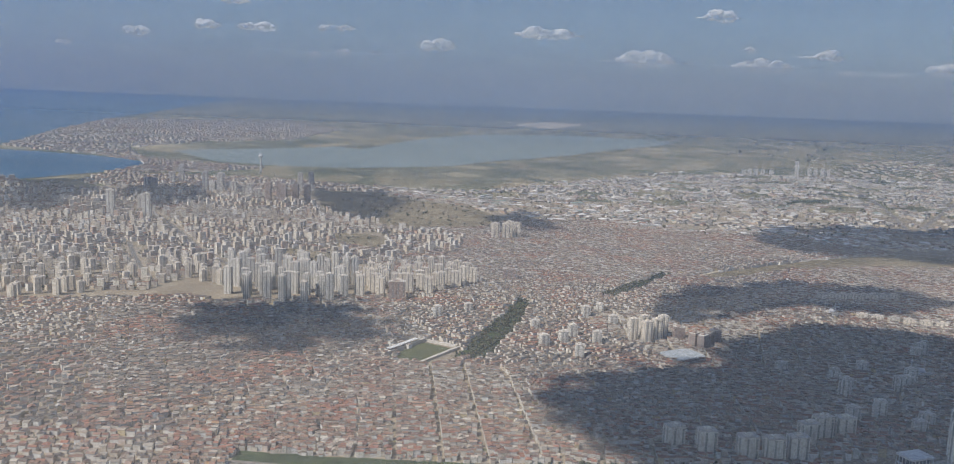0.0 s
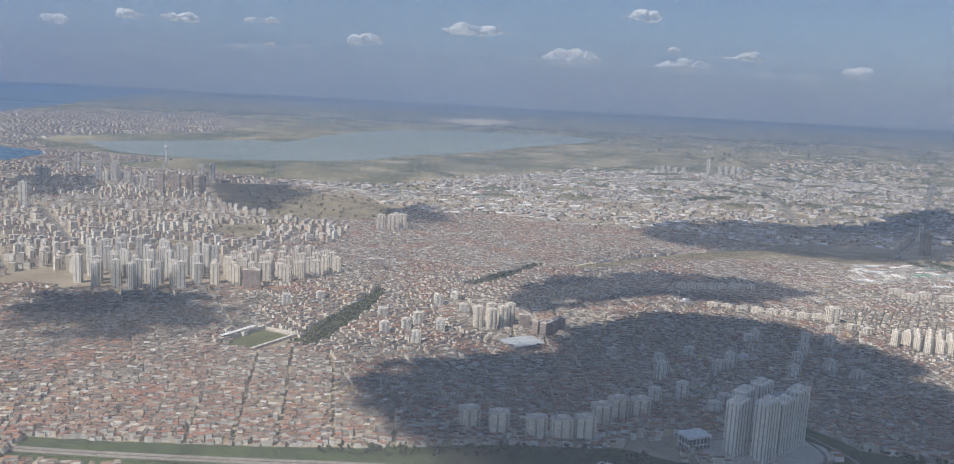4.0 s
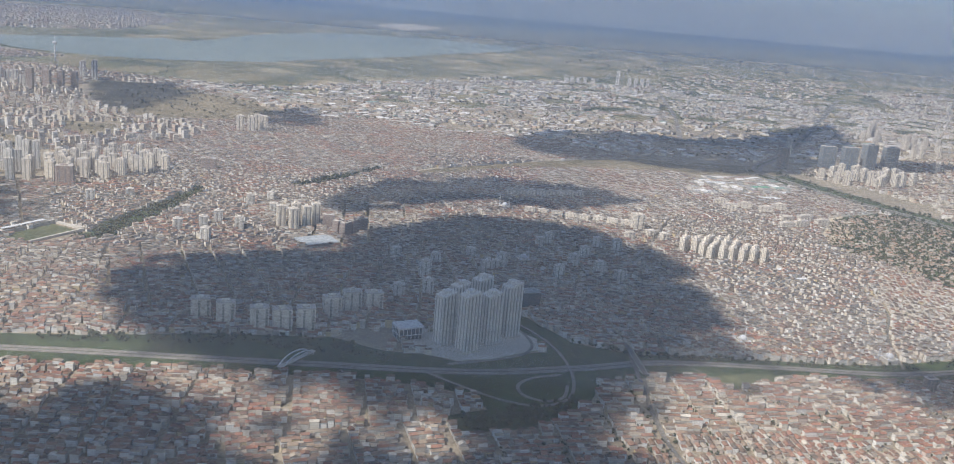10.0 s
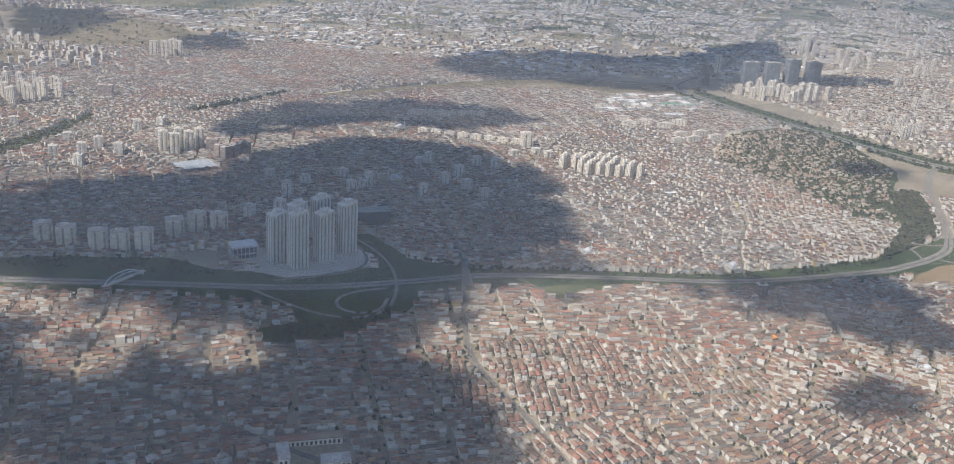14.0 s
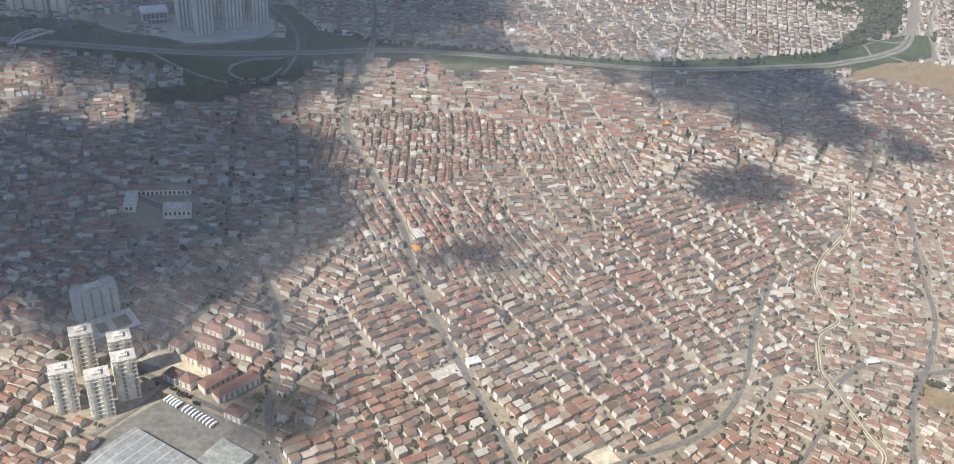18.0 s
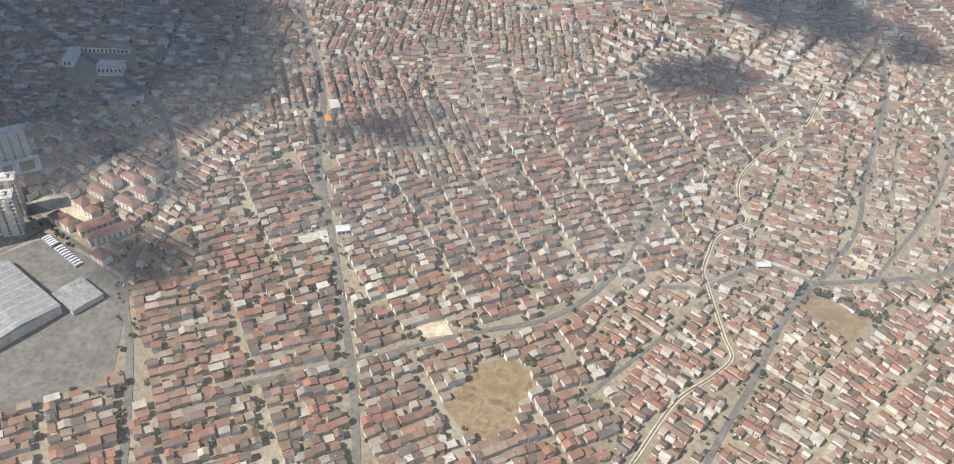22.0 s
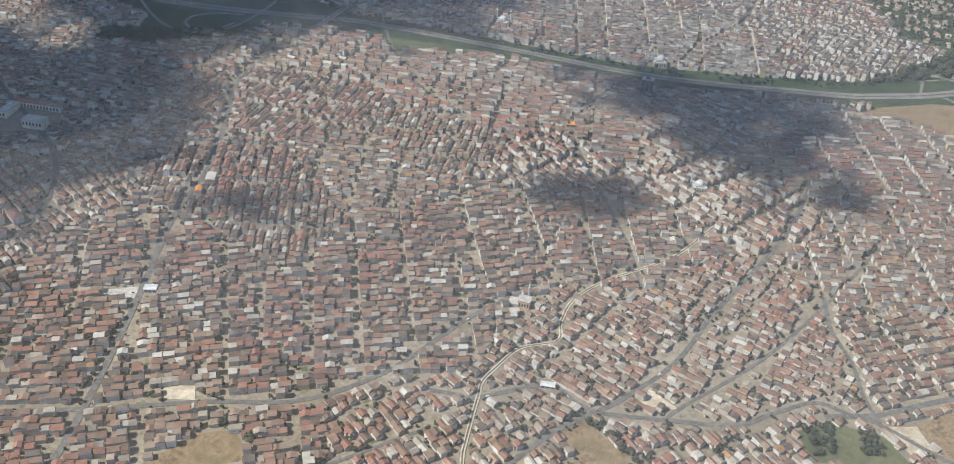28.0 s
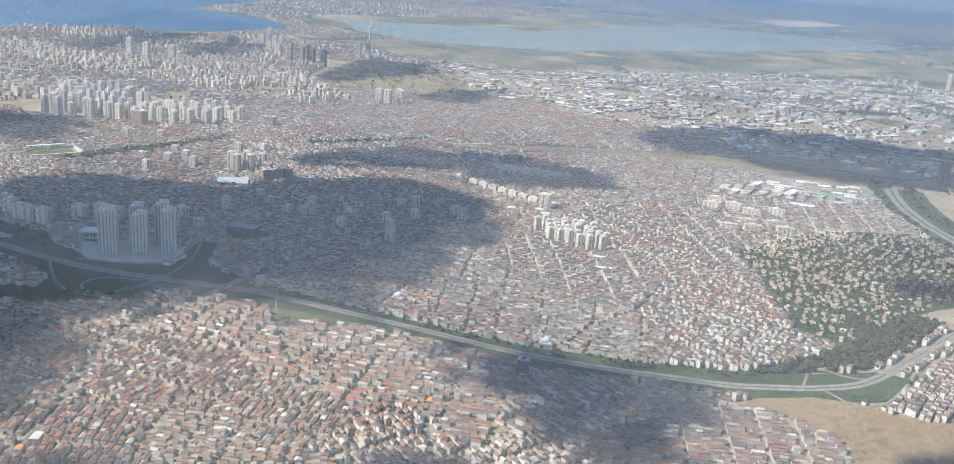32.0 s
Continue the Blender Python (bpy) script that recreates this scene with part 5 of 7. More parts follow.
# the school with its yard
school = tagged(new("school"), "u-shaped school of pale wings round a yard", "school")
for k, (x0, x1, y0, y1) in enumerate(((-7, 6, 4, 6.2), (-7, -4.8, -2, 4), (1, 6.5, -4.5, -1.5))):
    w_ = part("wing", boxes((x0, x1, y0, y1, -1, 1.7)), pale_wall, school)
    part("wing_roof", boxes((x0 - 0.1, x1 + 0.1, y0 - 0.1, y1 + 0.1, 1.7, 1.85)), roof_mat if k == 0 else roof_flat, w_)
    for j in range(int((x1 - x0) / 0.9)):
        part("window", boxes((x0 + 0.3 + j * 0.9, x0 + 0.75 + j * 0.9, y0 - 0.03, y0 + 0.03, 0.5, 1.3)), glass_mat, w_)
school.matrix_world = ground_pose(67, 137, 12)
NO_HOUSES.append((67, 137, 8.5))

slab = block("apartment_slab", 7.5, 2.4, 6.2, tower_wall, "long grey apartment slab with a low podium", "building", 9, 2)
put(slab, 66, 103, 40)
pod = tagged(new("shopping_hall"), "low flat podium building with a roof court", "building")
part("body", boxes((-4, 4, -2.6, 2.6, -1, 1.2)), concrete, pod)
part("roof_edge", boxes((-4.1, 4.1, -2.7, -2.5, 1.2, 1.45), (-4.1, 4.1, 2.5, 2.7, 1.2, 1.45), (-4.1, -3.9, -2.5, 2.5, 1.2, 1.45), (3.9, 4.1, -2.5, 2.5, 1.2, 1.45)), white_metal, pod)
part("skylight", boxes((-2.6, -1.0, -1.2, 1.2, 1.2, 1.4)), glass_mat, pod)
part("roof_garden", boxes((0.4, 3.0, -1.6, 1.6, 1.2, 1.26)), grass_mat, pod)
pod.matrix_world = ground_pose(70, 99.5, 40)
NO_HOUSES.append((70, 99.5, 5))

# the framed white building beside the towers
fr = tagged(new("framed_building"), "white building with an open frame of columns", "building")
part("core", boxes((-3.2, 3.2, -2.2, 2.2, -1, 3.4)), dark_wall, fr)
part("roof_slab", boxes((-3.7, 3.7, -2.7, 2.7, 3.4, 3.9)), white_metal, fr, "thick white roof slab")
part("floor_slab", boxes((-3.5, 3.5, -2.5, 2.5, 1.4, 1.6)), white_metal, fr)
for k in range(7):
    for sy in (-2.55, 2.45):
        part("column", boxes((-3.6 + k * 1.17, -3.45 + k * 1.17, sy, sy + 0.12, -1, 3.4)), white_metal, fr)
for k in range(4):
    for sx in (-3.6, 3.48):
        part("column", boxes((sx, sx + 0.12, -1.7 + k * 1.1, -1.58 + k * 1.1, -1, 3.4)), white_metal, fr)
fr.matrix_world = ground_pose(37.2, 229, 25)
NO_HOUSES.extend([(33, 230.5, 5), (24, 228, 5), (28, 222, 5)])

pit = tagged(new("covered_building"), "large dark blue sheeted building behind the towers", "building")
part("body", boxes((-5.5, 5.5, -2.5, 2.5, -1, 4.6)), dark_wall, pit)
part("roof", boxes((-5.6, 5.6, -2.6, 2.6, 4.6, 4.8)), grey_sheet, pit)
pit.matrix_world = ground_pose(72, 268, 15)
NO_HOUSES.append((72, 268, 6.5))
dk = block("office_block", 3.4, 2.4, 4.6, dark_wall, "dark glass office block beside the motorway", "building", 5, 3)
put(dk, 197.6, 246.2, 10)

# arched footbridge and the road bridge over the motorway
arch = tagged(new("arched_footbridge"), "white arched footbridge over the motorway", "bridge")
bm = bmesh.new()
for k in range(16):
    a0, a1 = math.pi * k / 16, math.pi * (k + 1) / 16
    for sx in (-0.8, 0.8):
        p0 = (-6 * math.cos(a0), sx, 2.6 * math.sin(a0)); p1 = (-6 * math.cos(a1), sx, 2.6 * math.sin(a1))
        v = [bm.verts.new(q) for q in ((p0[0], sx - 0.12, p0[2]), (p0[0], sx + 0.12, p0[2]), (p1[0], sx + 0.12, p1[2]), (p1[0], sx - 0.12, p1[2]),
                                       (p0[0], sx - 0.12, p0[2] + 0.25), (p0[0], sx + 0.12, p0[2] + 0.25), (p1[0], sx + 0.12, p1[2] + 0.25), (p1[0], sx - 0.12, p1[2] + 0.25))]
        for f in ((4, 5, 6, 7), (3, 2, 1, 0), (0, 4, 7, 3), (1, 2, 6, 5)):
            bm.faces.new([v[i] for i in f])
part("arch", bm, white_metal, arch)
part("deck", boxes((-7, 7, -0.7, 0.7, 0.9, 1.05)), concrete, arch)
for k in range(9):
    part("hanger", boxes((-4.4 + k * 1.1, -4.34 + k * 1.1, -0.8, -0.74, 1.0, 2.6 * math.sin(math.acos(max(-1, min(1, (4.4 - k * 1.1) / 6)))))), white_metal, arch)
part("pier", boxes((-6.2, -5.8, -0.6, 0.6, -1, 0.9)), concrete, arch)
part("pier", boxes((5.8, 6.2, -0.6, 0.6, -1, 0.9)), concrete, arch)
arch.matrix_world = ground_pose(10, 209, 60)

rb = tagged(new("road_bridge"), "concrete road bridge carrying the avenue over the motorway", "bridge")
part("deck", boxes((-0.85, 0.85, -9, 9, 0.75, 0.95)), asphalt, rb)
for sx in (-0.85, 0.79):
    part("parapet", boxes((sx, sx + 0.06, -9, 9, 0.95, 1.12)), concrete, rb)
for k in (-5, 0, 5):
    part("pier", boxes((-0.7, 0.7, k - 0.15, k + 0.15, -1, 0.75)), concrete, rb)
rb.matrix_world = ground_pose(101, 226, 3)

# stadium
st = tagged(new("stadium"), "small stadium with pale stands round a green pitch", "stadium")
for x0, x1, y0, y1, h in ((-13, 13, 7, 9, 1.4), (-13, 13, -9, -7, 1.0), (-15, -13, -7, 7, 0.8), (13, 15, -7, 7, 0.8)):
    part("stand", boxes((x0, x1, y0, y1, -1, h * 0.6), (x0, x1, y0 if y0 > 0 else y0, (y0 + y1) / 2, h * 0.6, h)), concrete, st)
part("stand_roof", boxes((-9, 9, 7.4, 9.2, 2.0, 2.12)), white_metal, st)
for k in range(5):
    part("roof_post", boxes((-8.6 + k * 4.2, -8.4 + k * 4.2, 8.9, 9.1, 1.2, 2.0)), white_metal, st)
part("pitch", boxes((-11, 11, -6, 6, -0.5, 0.2)), grass_mat, st)
st.matrix_world = ground_pose(-104, 327, 62)
NO_HOUSES.append((-104, 327, 17))

# long red-roofed courts by the cream towers
LOT = [(76.5, 92.5), (77.8, 96), (80.5, 97.2), (89.6, 91.4), (88.0, 89.6)]
COURTS = [(x, y, -24, 1.2) for x, y in ((83.8, 89.1), (86.6, 88.2), (86.2, 93.9), (89.0, 92.3), (82.4, 96.4), (78.5, 98.4), (75.4, 94.0), (73.0, 97.0))] + [
    (91.2, 89.2, 48, 3.2), (94.6, 88.0, 46, 4.0), (93.8, 96.4, -20, 2.4), (95.3, 99.8, -20, 2.0), (94.5, 105.3, -21, 2.0), (87.5, 97.8, -22, 2.3), (88, 101.2, -24, 2.0), (91.5, 103, -24, 2.0), (96, 82, -23, 1.6)]
court_roof = worn("red_clay_roof", [(0.3, (0.20, 0.125, 0.105)), (0.7, (0.27, 0.16, 0.135))], 0.5, 0.85, grain=6.0, relief=0.4)


def court(x, y, turn, n):
    ob = tagged(new("courtyard_flats"), "four-storey flats with red hipped roof by a sandy court", "building", "red-roofed courts")
    part("wall", boxes((-n, n, -1.1, 1.1, -0.8, 1.5)), pale_wall, ob)
    bm = bmesh.new()
    v = [bm.verts.new(p) for p in ((-n - 0.12, -1.22, 1.5), (n + 0.12, -1.22, 1.5), (n + 0.12, 1.22, 1.5), (-n - 0.12, 1.22, 1.5), (-n + 1, 0, 2.05), (n - 1, 0, 2.05))]
    for f in ((0, 1, 5, 4), (2, 3, 4, 5), (1, 2, 5), (3, 0, 4), (3, 2, 1, 0)):
        bm.faces.new([v[i] for i in f])
    part("roof", bm, court_roof, ob)
    for k in range(int(n * 2)):
        for z0 in (0.15, 0.55, 0.95):
            part("window", boxes((-n + 0.3 + k, -n + 0.65 + k, -1.13, -1.07, z0, z0 + 0.22)), glass_mat, ob)
    ob.matrix_world = ground_pose(x, y, turn)
    NO_HOUSES.append((x, y, n + 0.8))


patch("sandy_court", LOT, sand_mat, "sandy orange yard between flats", 0.06, 2, 0.2, "yard")
for x, y, a, n in COURTS:
    court(x, y, a, n)

# ---- villas ----
VILLA = [(233.5, 405), (239, 427), (262, 470), (300, 495), (318, 488), (323, 450), (321, 402), (301, 367), (282, 323), (269.5, 328), (258, 347), (247, 375), (240, 386)]
vr = np.random.default_rng(21)
vx, vy = np.meshgrid(np.arange(220, 335, 3.3), np.arange(310, 505, 2.0))
vx, vy = (vx + vr.uniform(-0.8, 0.8, vx.shape) + 5 * np.sin(vy * 0.045 + vx * 0.02)).ravel(), (vy + vr.uniform(-0.6, 0.6, vy.shape)).ravel()
m = inside(VILLA, vx, vy) & (vr.random(len(vx)) > 0.48)
vx, vy = vx[m], vy[m]
n = len(vx)
VH = np.c_[vx, vy, 0.15 * np.cos(vx * 0.06), vr.uniform(1.0, 2.2, n), vr.uniform(0.8, 1.25, n), vr.uniform(0.5, 1.0, n), vr.uniform(0.0, 0.8, n)]
joined_houses("villa_estate", VH, villa_wall, villa_roof, "pale villas with orange roofs among green gardens")
for k in range(6):
    strip("estate_lane", [(250 + k * 9, 372 + k * 4 - (k > 3) * 12), (258 + k * 9.5, 420), (266 + k * 9.5, 468)], 0.6, street_mat, 0.1, "narrow lane through the villa estate", clear=None)

# ---- trees ----
def blob_base():
    bm = bmesh.new()
    bmesh.ops.create_icosphere(bm, subdivisions=1, radius=1.0)
    v = np.array([p.co[:] for p in bm.verts]); f = np.array([[q.index for q in p.verts] for p in bm.faces])
    bm.free()
    return v, f


BV, BF = blob_base()


def woods(name, pts, size, label, seed, clumps=4):
    """Many trees in one mesh: each a trunk and a crown of uneven clumps."""
    r = np.random.default_rng(seed)
    V, F, I = [], [], []
    off = 0
    zs = land([p[0] for p in pts], [p[1] for p in pts])
    for (x, y), z in zip(pts, zs):
        s = size * r.uniform(0.6, 1.35)
        tv_ = np.array([(x + 0.09 * s * math.cos(a) * k, y + 0.09 * s * math.sin(a) * k, z - 0.2 + h) for k, h in ((1, 0), (0.5, s * 0.8 + 0.2)) for a in (0, 2.1, 4.2)])
        V.append(tv_)
        F += [(off, off + 1, off + 4, off + 3), (off + 1, off + 2, off + 5, off + 4), (off + 2, off, off + 3, off + 5)]
        I += [0] * 3
        off += 6
        for c in range(clumps):
            rad = s * r.uniform(0.32, 0.6)
            ctr = np.array((x, y, z + s * 0.95)) + r.normal(0, 0.3, 3) * s * (1, 1, 0.7)
            vv = BV * rad * r.uniform(0.65, 1.3, (len(BV), 1)) * (1, 1, 0.85) + ctr
            V.append(vv)
            F += (BF + off).tolist()
            I += [1] * len(BF)
            off += len(BV)
    ob = mesh_object(name, np.concatenate(V).tolist(), F, [bark, leaf_mat], I)
    return tagged(ob, label, "trees", kind="stuff")


def in_poly(poly, count, seed):
    r = np.random.default_rng(seed)
    xs = [p[0] for p in poly]; ys = [p[1] for p in poly]
    x, y = r.uniform(min(xs), max(xs), count * 4), r.uniform(min(ys), max(ys), count * 4)
    m = inside(poly, x, y)
    ok = np.ones(m.sum(), bool)
    x, y = x[m], y[m]
    for line, w in ROADS:
        ok &= near(line, x, y) > w - 0.1
    return list(zip(x[ok], y[ok]))[:count]


def along(line, count, lo, hi, seed):
    r = np.random.default_rng(seed)
    p = smooth(line, 12)
    out = []
    for _ in range(count):
        i = r.integers(0, len(p) - 1)
        d = Vector((p[i + 1][0] - p[i][0], p[i + 1][1] - p[i][1])).normalized()
        o = r.uniform(lo, hi) * r.choice((-1, 1))
        t = r.random()
        out.append((p[i][0] + (p[i + 1][0] - p[i][0]) * t - d.y * o, p[i][1] + (p[i + 1][1] - p[i][1]) * t + d.x * o))
    return out


woods("villa_trees", in_poly(VILLA, 3000, 31), 0.7, "dark green garden trees between villas", 31, 3)
woods("woodland", in_poly([(250, 277), (268, 298), (283, 320), (299, 362), (314, 365), (304, 335), (292, 309), (276, 297), (264, 289)], 750, 32) + in_poly([(296, 290), (306, 310), (318, 334), (338, 366), (352, 372), (330, 330)], 160, 42), 1.3, "dense dark wood beside the interchange", 32, 3)
woods("verge_trees", in_poly([(122, 236), (140, 243), (163, 252), (185, 259.6), (207, 265), (229, 269.5), (248, 275), (262, 284), (262, 288), (248, 281), (229, 275), (207, 270), (185, 264), (163, 256), (140, 247), (122, 240)], 330, 33) + in_poly([(49, 184), (53, 178), (63, 181), (75, 189), (82, 200), (62, 190)], 110, 43) + in_poly([(-60, 226), (-10, 226), (17, 225), (31, 217), (42, 217), (28, 213), (-10, 219), (-60, 221)], 150, 45) + in_poly([(84, 236), (104, 230), (130, 240), (104, 235)], 60, 44), 0.8, "dark trees on the motorway verge", 33)
woods("stream_trees", in_poly([(-91.1, 321.8), (-85, 350), (-76, 390), (-71, 424), (-65, 422), (-67, 386), (-74, 346), (-79.3, 319.2)], 260, 34) + in_poly([(-32, 445), (-13.8, 479.3), (9.8, 524.8), (15.6, 520.1), (-5.9, 474.7), (-24, 443)], 200, 35), 1.1, "dark trees along a stream", 34, 3)
woods("hill_scrub", in_poly([(-258.4, 793.4), (-170.4, 665.7), (-114.5, 681.5), (-88.8, 752.1), (-130.6, 870.7), (-249.1, 970)], 160, 36) + in_poly([(-420, 1235), (-250, 1285), (-130, 1480), (20, 1700), (90, 1370), (-133, 1060), (-420, 1080)], 260, 37), 1.6, "scattered scrub on open hills", 36, 2)
woods("far_copses", in_poly(FAR_PLAIN, 420, 48), 4.5, "dark copses and hedges of the far plain", 48, 3)
woods("quarter_trees", in_poly(LEFT_CITY, 1900, 49) + in_poly(RIGHT_CITY, 2600, 50), 1.3, "dark trees between mid-rise flats", 49, 2)
woods("industry_trees", in_poly(INDUSTRY, 1500, 38), 1.7, "trees between factory sheds", 38, 2)
woods("expressway_trees", along(BIG[:11], 300, 6.5, 14, 39), 1.3, "green belt along the expressway", 39, 3)
tx, ty = np.array(in_poly([(60, 45), (300, 45), (300, 245), (60, 200)], 20000, 40)).T

woods("plot_trees", in_poly([(258.8, 123.5), (262.6, 126.7), (264.8, 121.3), (261.6, 117.7)], 40, 51) + in_poly([(267.8, 127.2), (270.3, 127.5), (271.7, 122.7), (269.3, 121.7)], 25, 52) + along([(222, 109), (228, 107), (234, 103)], 24, 0.0, 0.5, 53)
      + along([(177, 74), (172, 79), (166, 79)], 16, 0, 0.6, 54), 0.8, "dark trees round the empty plots", 55)
woods("avenue_trees", along(AVENUES["road"][0][:5], 70, 0.9, 1.5, 56) + along(AVENUES["road.e"][0], 40, 0.8, 1.2, 57) + along(AVENUES["avenue"][0], 40, 0.9, 1.3, 58) + along(CANAL, 50, 0.8, 1.4, 59), 0.45, "small street trees along the roads", 60, 3)

# ---- clouds: those that shade the city, high above the camera, and those low over the horizon ----
def lumps(name, blobs, label, group, seed, mat=None, lumpy=0.35, fine=2):
    """A cloud of many merging lumps: rows of place, radius and flatness."""
    bm = bmesh.new()
    bmesh.ops.create_icosphere(bm, subdivisions=fine, radius=1.0)
    bv = np.array([p.co[:] for p in bm.verts]); bf = np.array([[q.index for q in p.verts] for p in bm.faces])
    bm.free()
    V, F = [], []
    for k, (x, y, z, r, fl) in enumerate(blobs):
        nn = np.array([noise.noise(Vector(p) * 2.2 + Vector((k * 7.3, seed, 0))) + 0.5 * noise.noise(Vector(p) * 5.5 + Vector((k * 3.3, seed, 4))) for p in bv])
        V.append(bv * (1 + lumpy * nn)[:, None] * (r, r, r * fl) + (x, y, z))
        F += (bf + len(bv) * k).tolist()
    ob = mesh_object(name, np.concatenate(V).tolist(), F, [mat or cloud_mat])
    ob.data.polygons.foreach_set("use_smooth", [True] * len(F))
    return tagged(ob, label, "cloud", group)


CLOUD_Z = 560.0
SHADES = []
SHADES.append([(-62, 262), (-55, 298), (-15, 325), (22, 375), (60, 404), (100, 398), (128, 368), (142, 340), (144, 296), (139, 262), (136, 240), (104, 218), (94, 186), (84, 180), (65, 174), (42, 178), (14, 196), (-6, 205), (-40, 230)])
SHADES.append([(-40, 196), (-70, 165), (-30, 138), (10, 132), (20, 126), (50, 95), (69, 80), (74, 97), (84, 97), (88, 107), (95, 111), (95, 124), (108, 138), (106, 150), (100, 168), (82, 177), (57, 178), (38, 166), (22, 170), (0, 188)])
SHADES.append([(93, 90), (109, 90), (114, 87), (111, 79), (101, 77), (94, 82)])
SHADES.append([(-6, 404), (0, 438), (23, 476), (70, 516), (105, 508), (141, 502), (158, 480), (133, 449), (100, 438), (70, 448), (40, 424), (13, 402)])
SHADES.append([(112, 740), (152, 860), (234, 890), (295, 885), (361, 915), (440, 1030), (540, 1120), (468, 896), (330, 668), (269, 632), (221, 636), (185, 656), (150, 640), (116, 662)])
SHADES.append([(173.6, 254.4), (192.4, 259.6), (218.3, 264.6), (252.2, 268.3), (256.4, 245.6), (246.4, 233.2), (252.4, 223.4), (266.6, 217.9), (266.2, 203.8), (252.6, 197.8), (239, 200.5), (226.2, 209.7), (213.9, 213.3), (197.2, 223.6), (183, 233)])
SHADES.append([(186, 176), (195, 184), (207, 189), (216, 182), (213.5, 172), (202.5, 168), (191, 168.5)])
SHADES.append([(-311.2, 942.6), (-247.6, 977.3), (-199.1, 913.9), (-191.4, 801.1), (-195.9, 705.1), (-223.3, 728.4), (-250.8, 784.1)])
SHADES.append([(-113, 783.8), (-78.4, 851.5), (-40, 690), (-85.8, 674.5)])
SHADES.append([(-214, 369), (-194, 404), (-138, 396), (-118, 359), (-121, 335), (-150, 312), (-190, 325)])
SHADES.append([(119, 129), (139, 143), (153, 136), (138, 126)])
SHADES.append([(-332.3, 952.8), (-448.2, 896.5), (-503.4, 797), (-419.4, 838.8)])
SHADES.append([(420, 700), (520, 760), (470, 800), (380, 760)])
SHADES.append([(289.7, 401.5), (309.6, 426.8), (335.8, 408.7), (315.6, 379.6)])
SHADES.append([(-595.4, 886.6), (-548, 933.7), (-511.1, 869.8), (-454.6, 770.2), (-439.4, 674.5), (-461, 644.4), (-519.2, 726.8)])
SHADES.append([(296, 236), (300, 260), (328, 274), (360, 262), (350, 235), (320, 225)])
SHADES.append([(-459.4, 812.3), (-411.2, 893.8), (-350.5, 777.8), (-370.1, 712.6)])
THIN = {3: 0.42, 4: 0.3, 5: 0.34, 6: 0.25}  # how thin a spot may be before light comes through
lift_ = CLOUD_Z / to_sun.z
for k, poly in enumerate(SHADES):
    cr = np.random.default_rng(60 + k)
    xs = [p[0] for p in poly]; ys = [p[1] for p in poly]
    area = (max(xs) - min(xs)) * (max(ys) - min(ys))
    size = math.sqrt(area)
    rad = min(11.0, max(2.2, size * 0.11))
    blobs = []
    # a body that fills the outline, with thin places, and a ragged rim of small puffs that drift off it
    st_ = rad * 0.95
    for gx_ in np.arange(min(xs), max(xs), st_):
        for gy_ in np.arange(min(ys), max(ys), st_):
            x, y = gx_ + cr.uniform(-0.35, 0.35) * st_, gy_ + cr.uniform(-0.35, 0.35) * st_
            if not inside(poly, np.array([x]), np.array([y]))[0]:
                continue
            edge = float(near(poly + poly[:1], np.array([x]), np.array([y]))[0])
            if edge < rad * 1.2 and cr.random() < 0.15:
                continue
            # thin places in all but the largest clouds
            if k > 2 and noise.noise(Vector((x, y, k * 9.0)) * (0.9 / rad)) > THIN.get(k, 0.12 if size > 45 else 0.0):
                continue
            blobs.append((x, y, min(rad, max(edge * 1.1, rad * 0.45)) * cr.uniform(0.8, 1.2)))
    for x, y in rough_edge(poly, rad * 0.45, rad * 1.3):
        if cr.random() < 0.75:
            blobs.append((x + cr.normal(0, 0.5) * rad, y + cr.normal(0, 0.5) * rad, rad * cr.uniform(0.08, 0.34)))
    shift = to_sun * lift_
    z0 = land1(sum(xs) / len(xs), sum(ys) / len(ys))
    lumps("cloud", [(x + shift.x, y + shift.y, z0 + shift.z + cr.uniform(-4, 4), r, 0.55) for x, y, r in blobs], "fair-weather cloud that shades the city below", "clouds over the city", k)

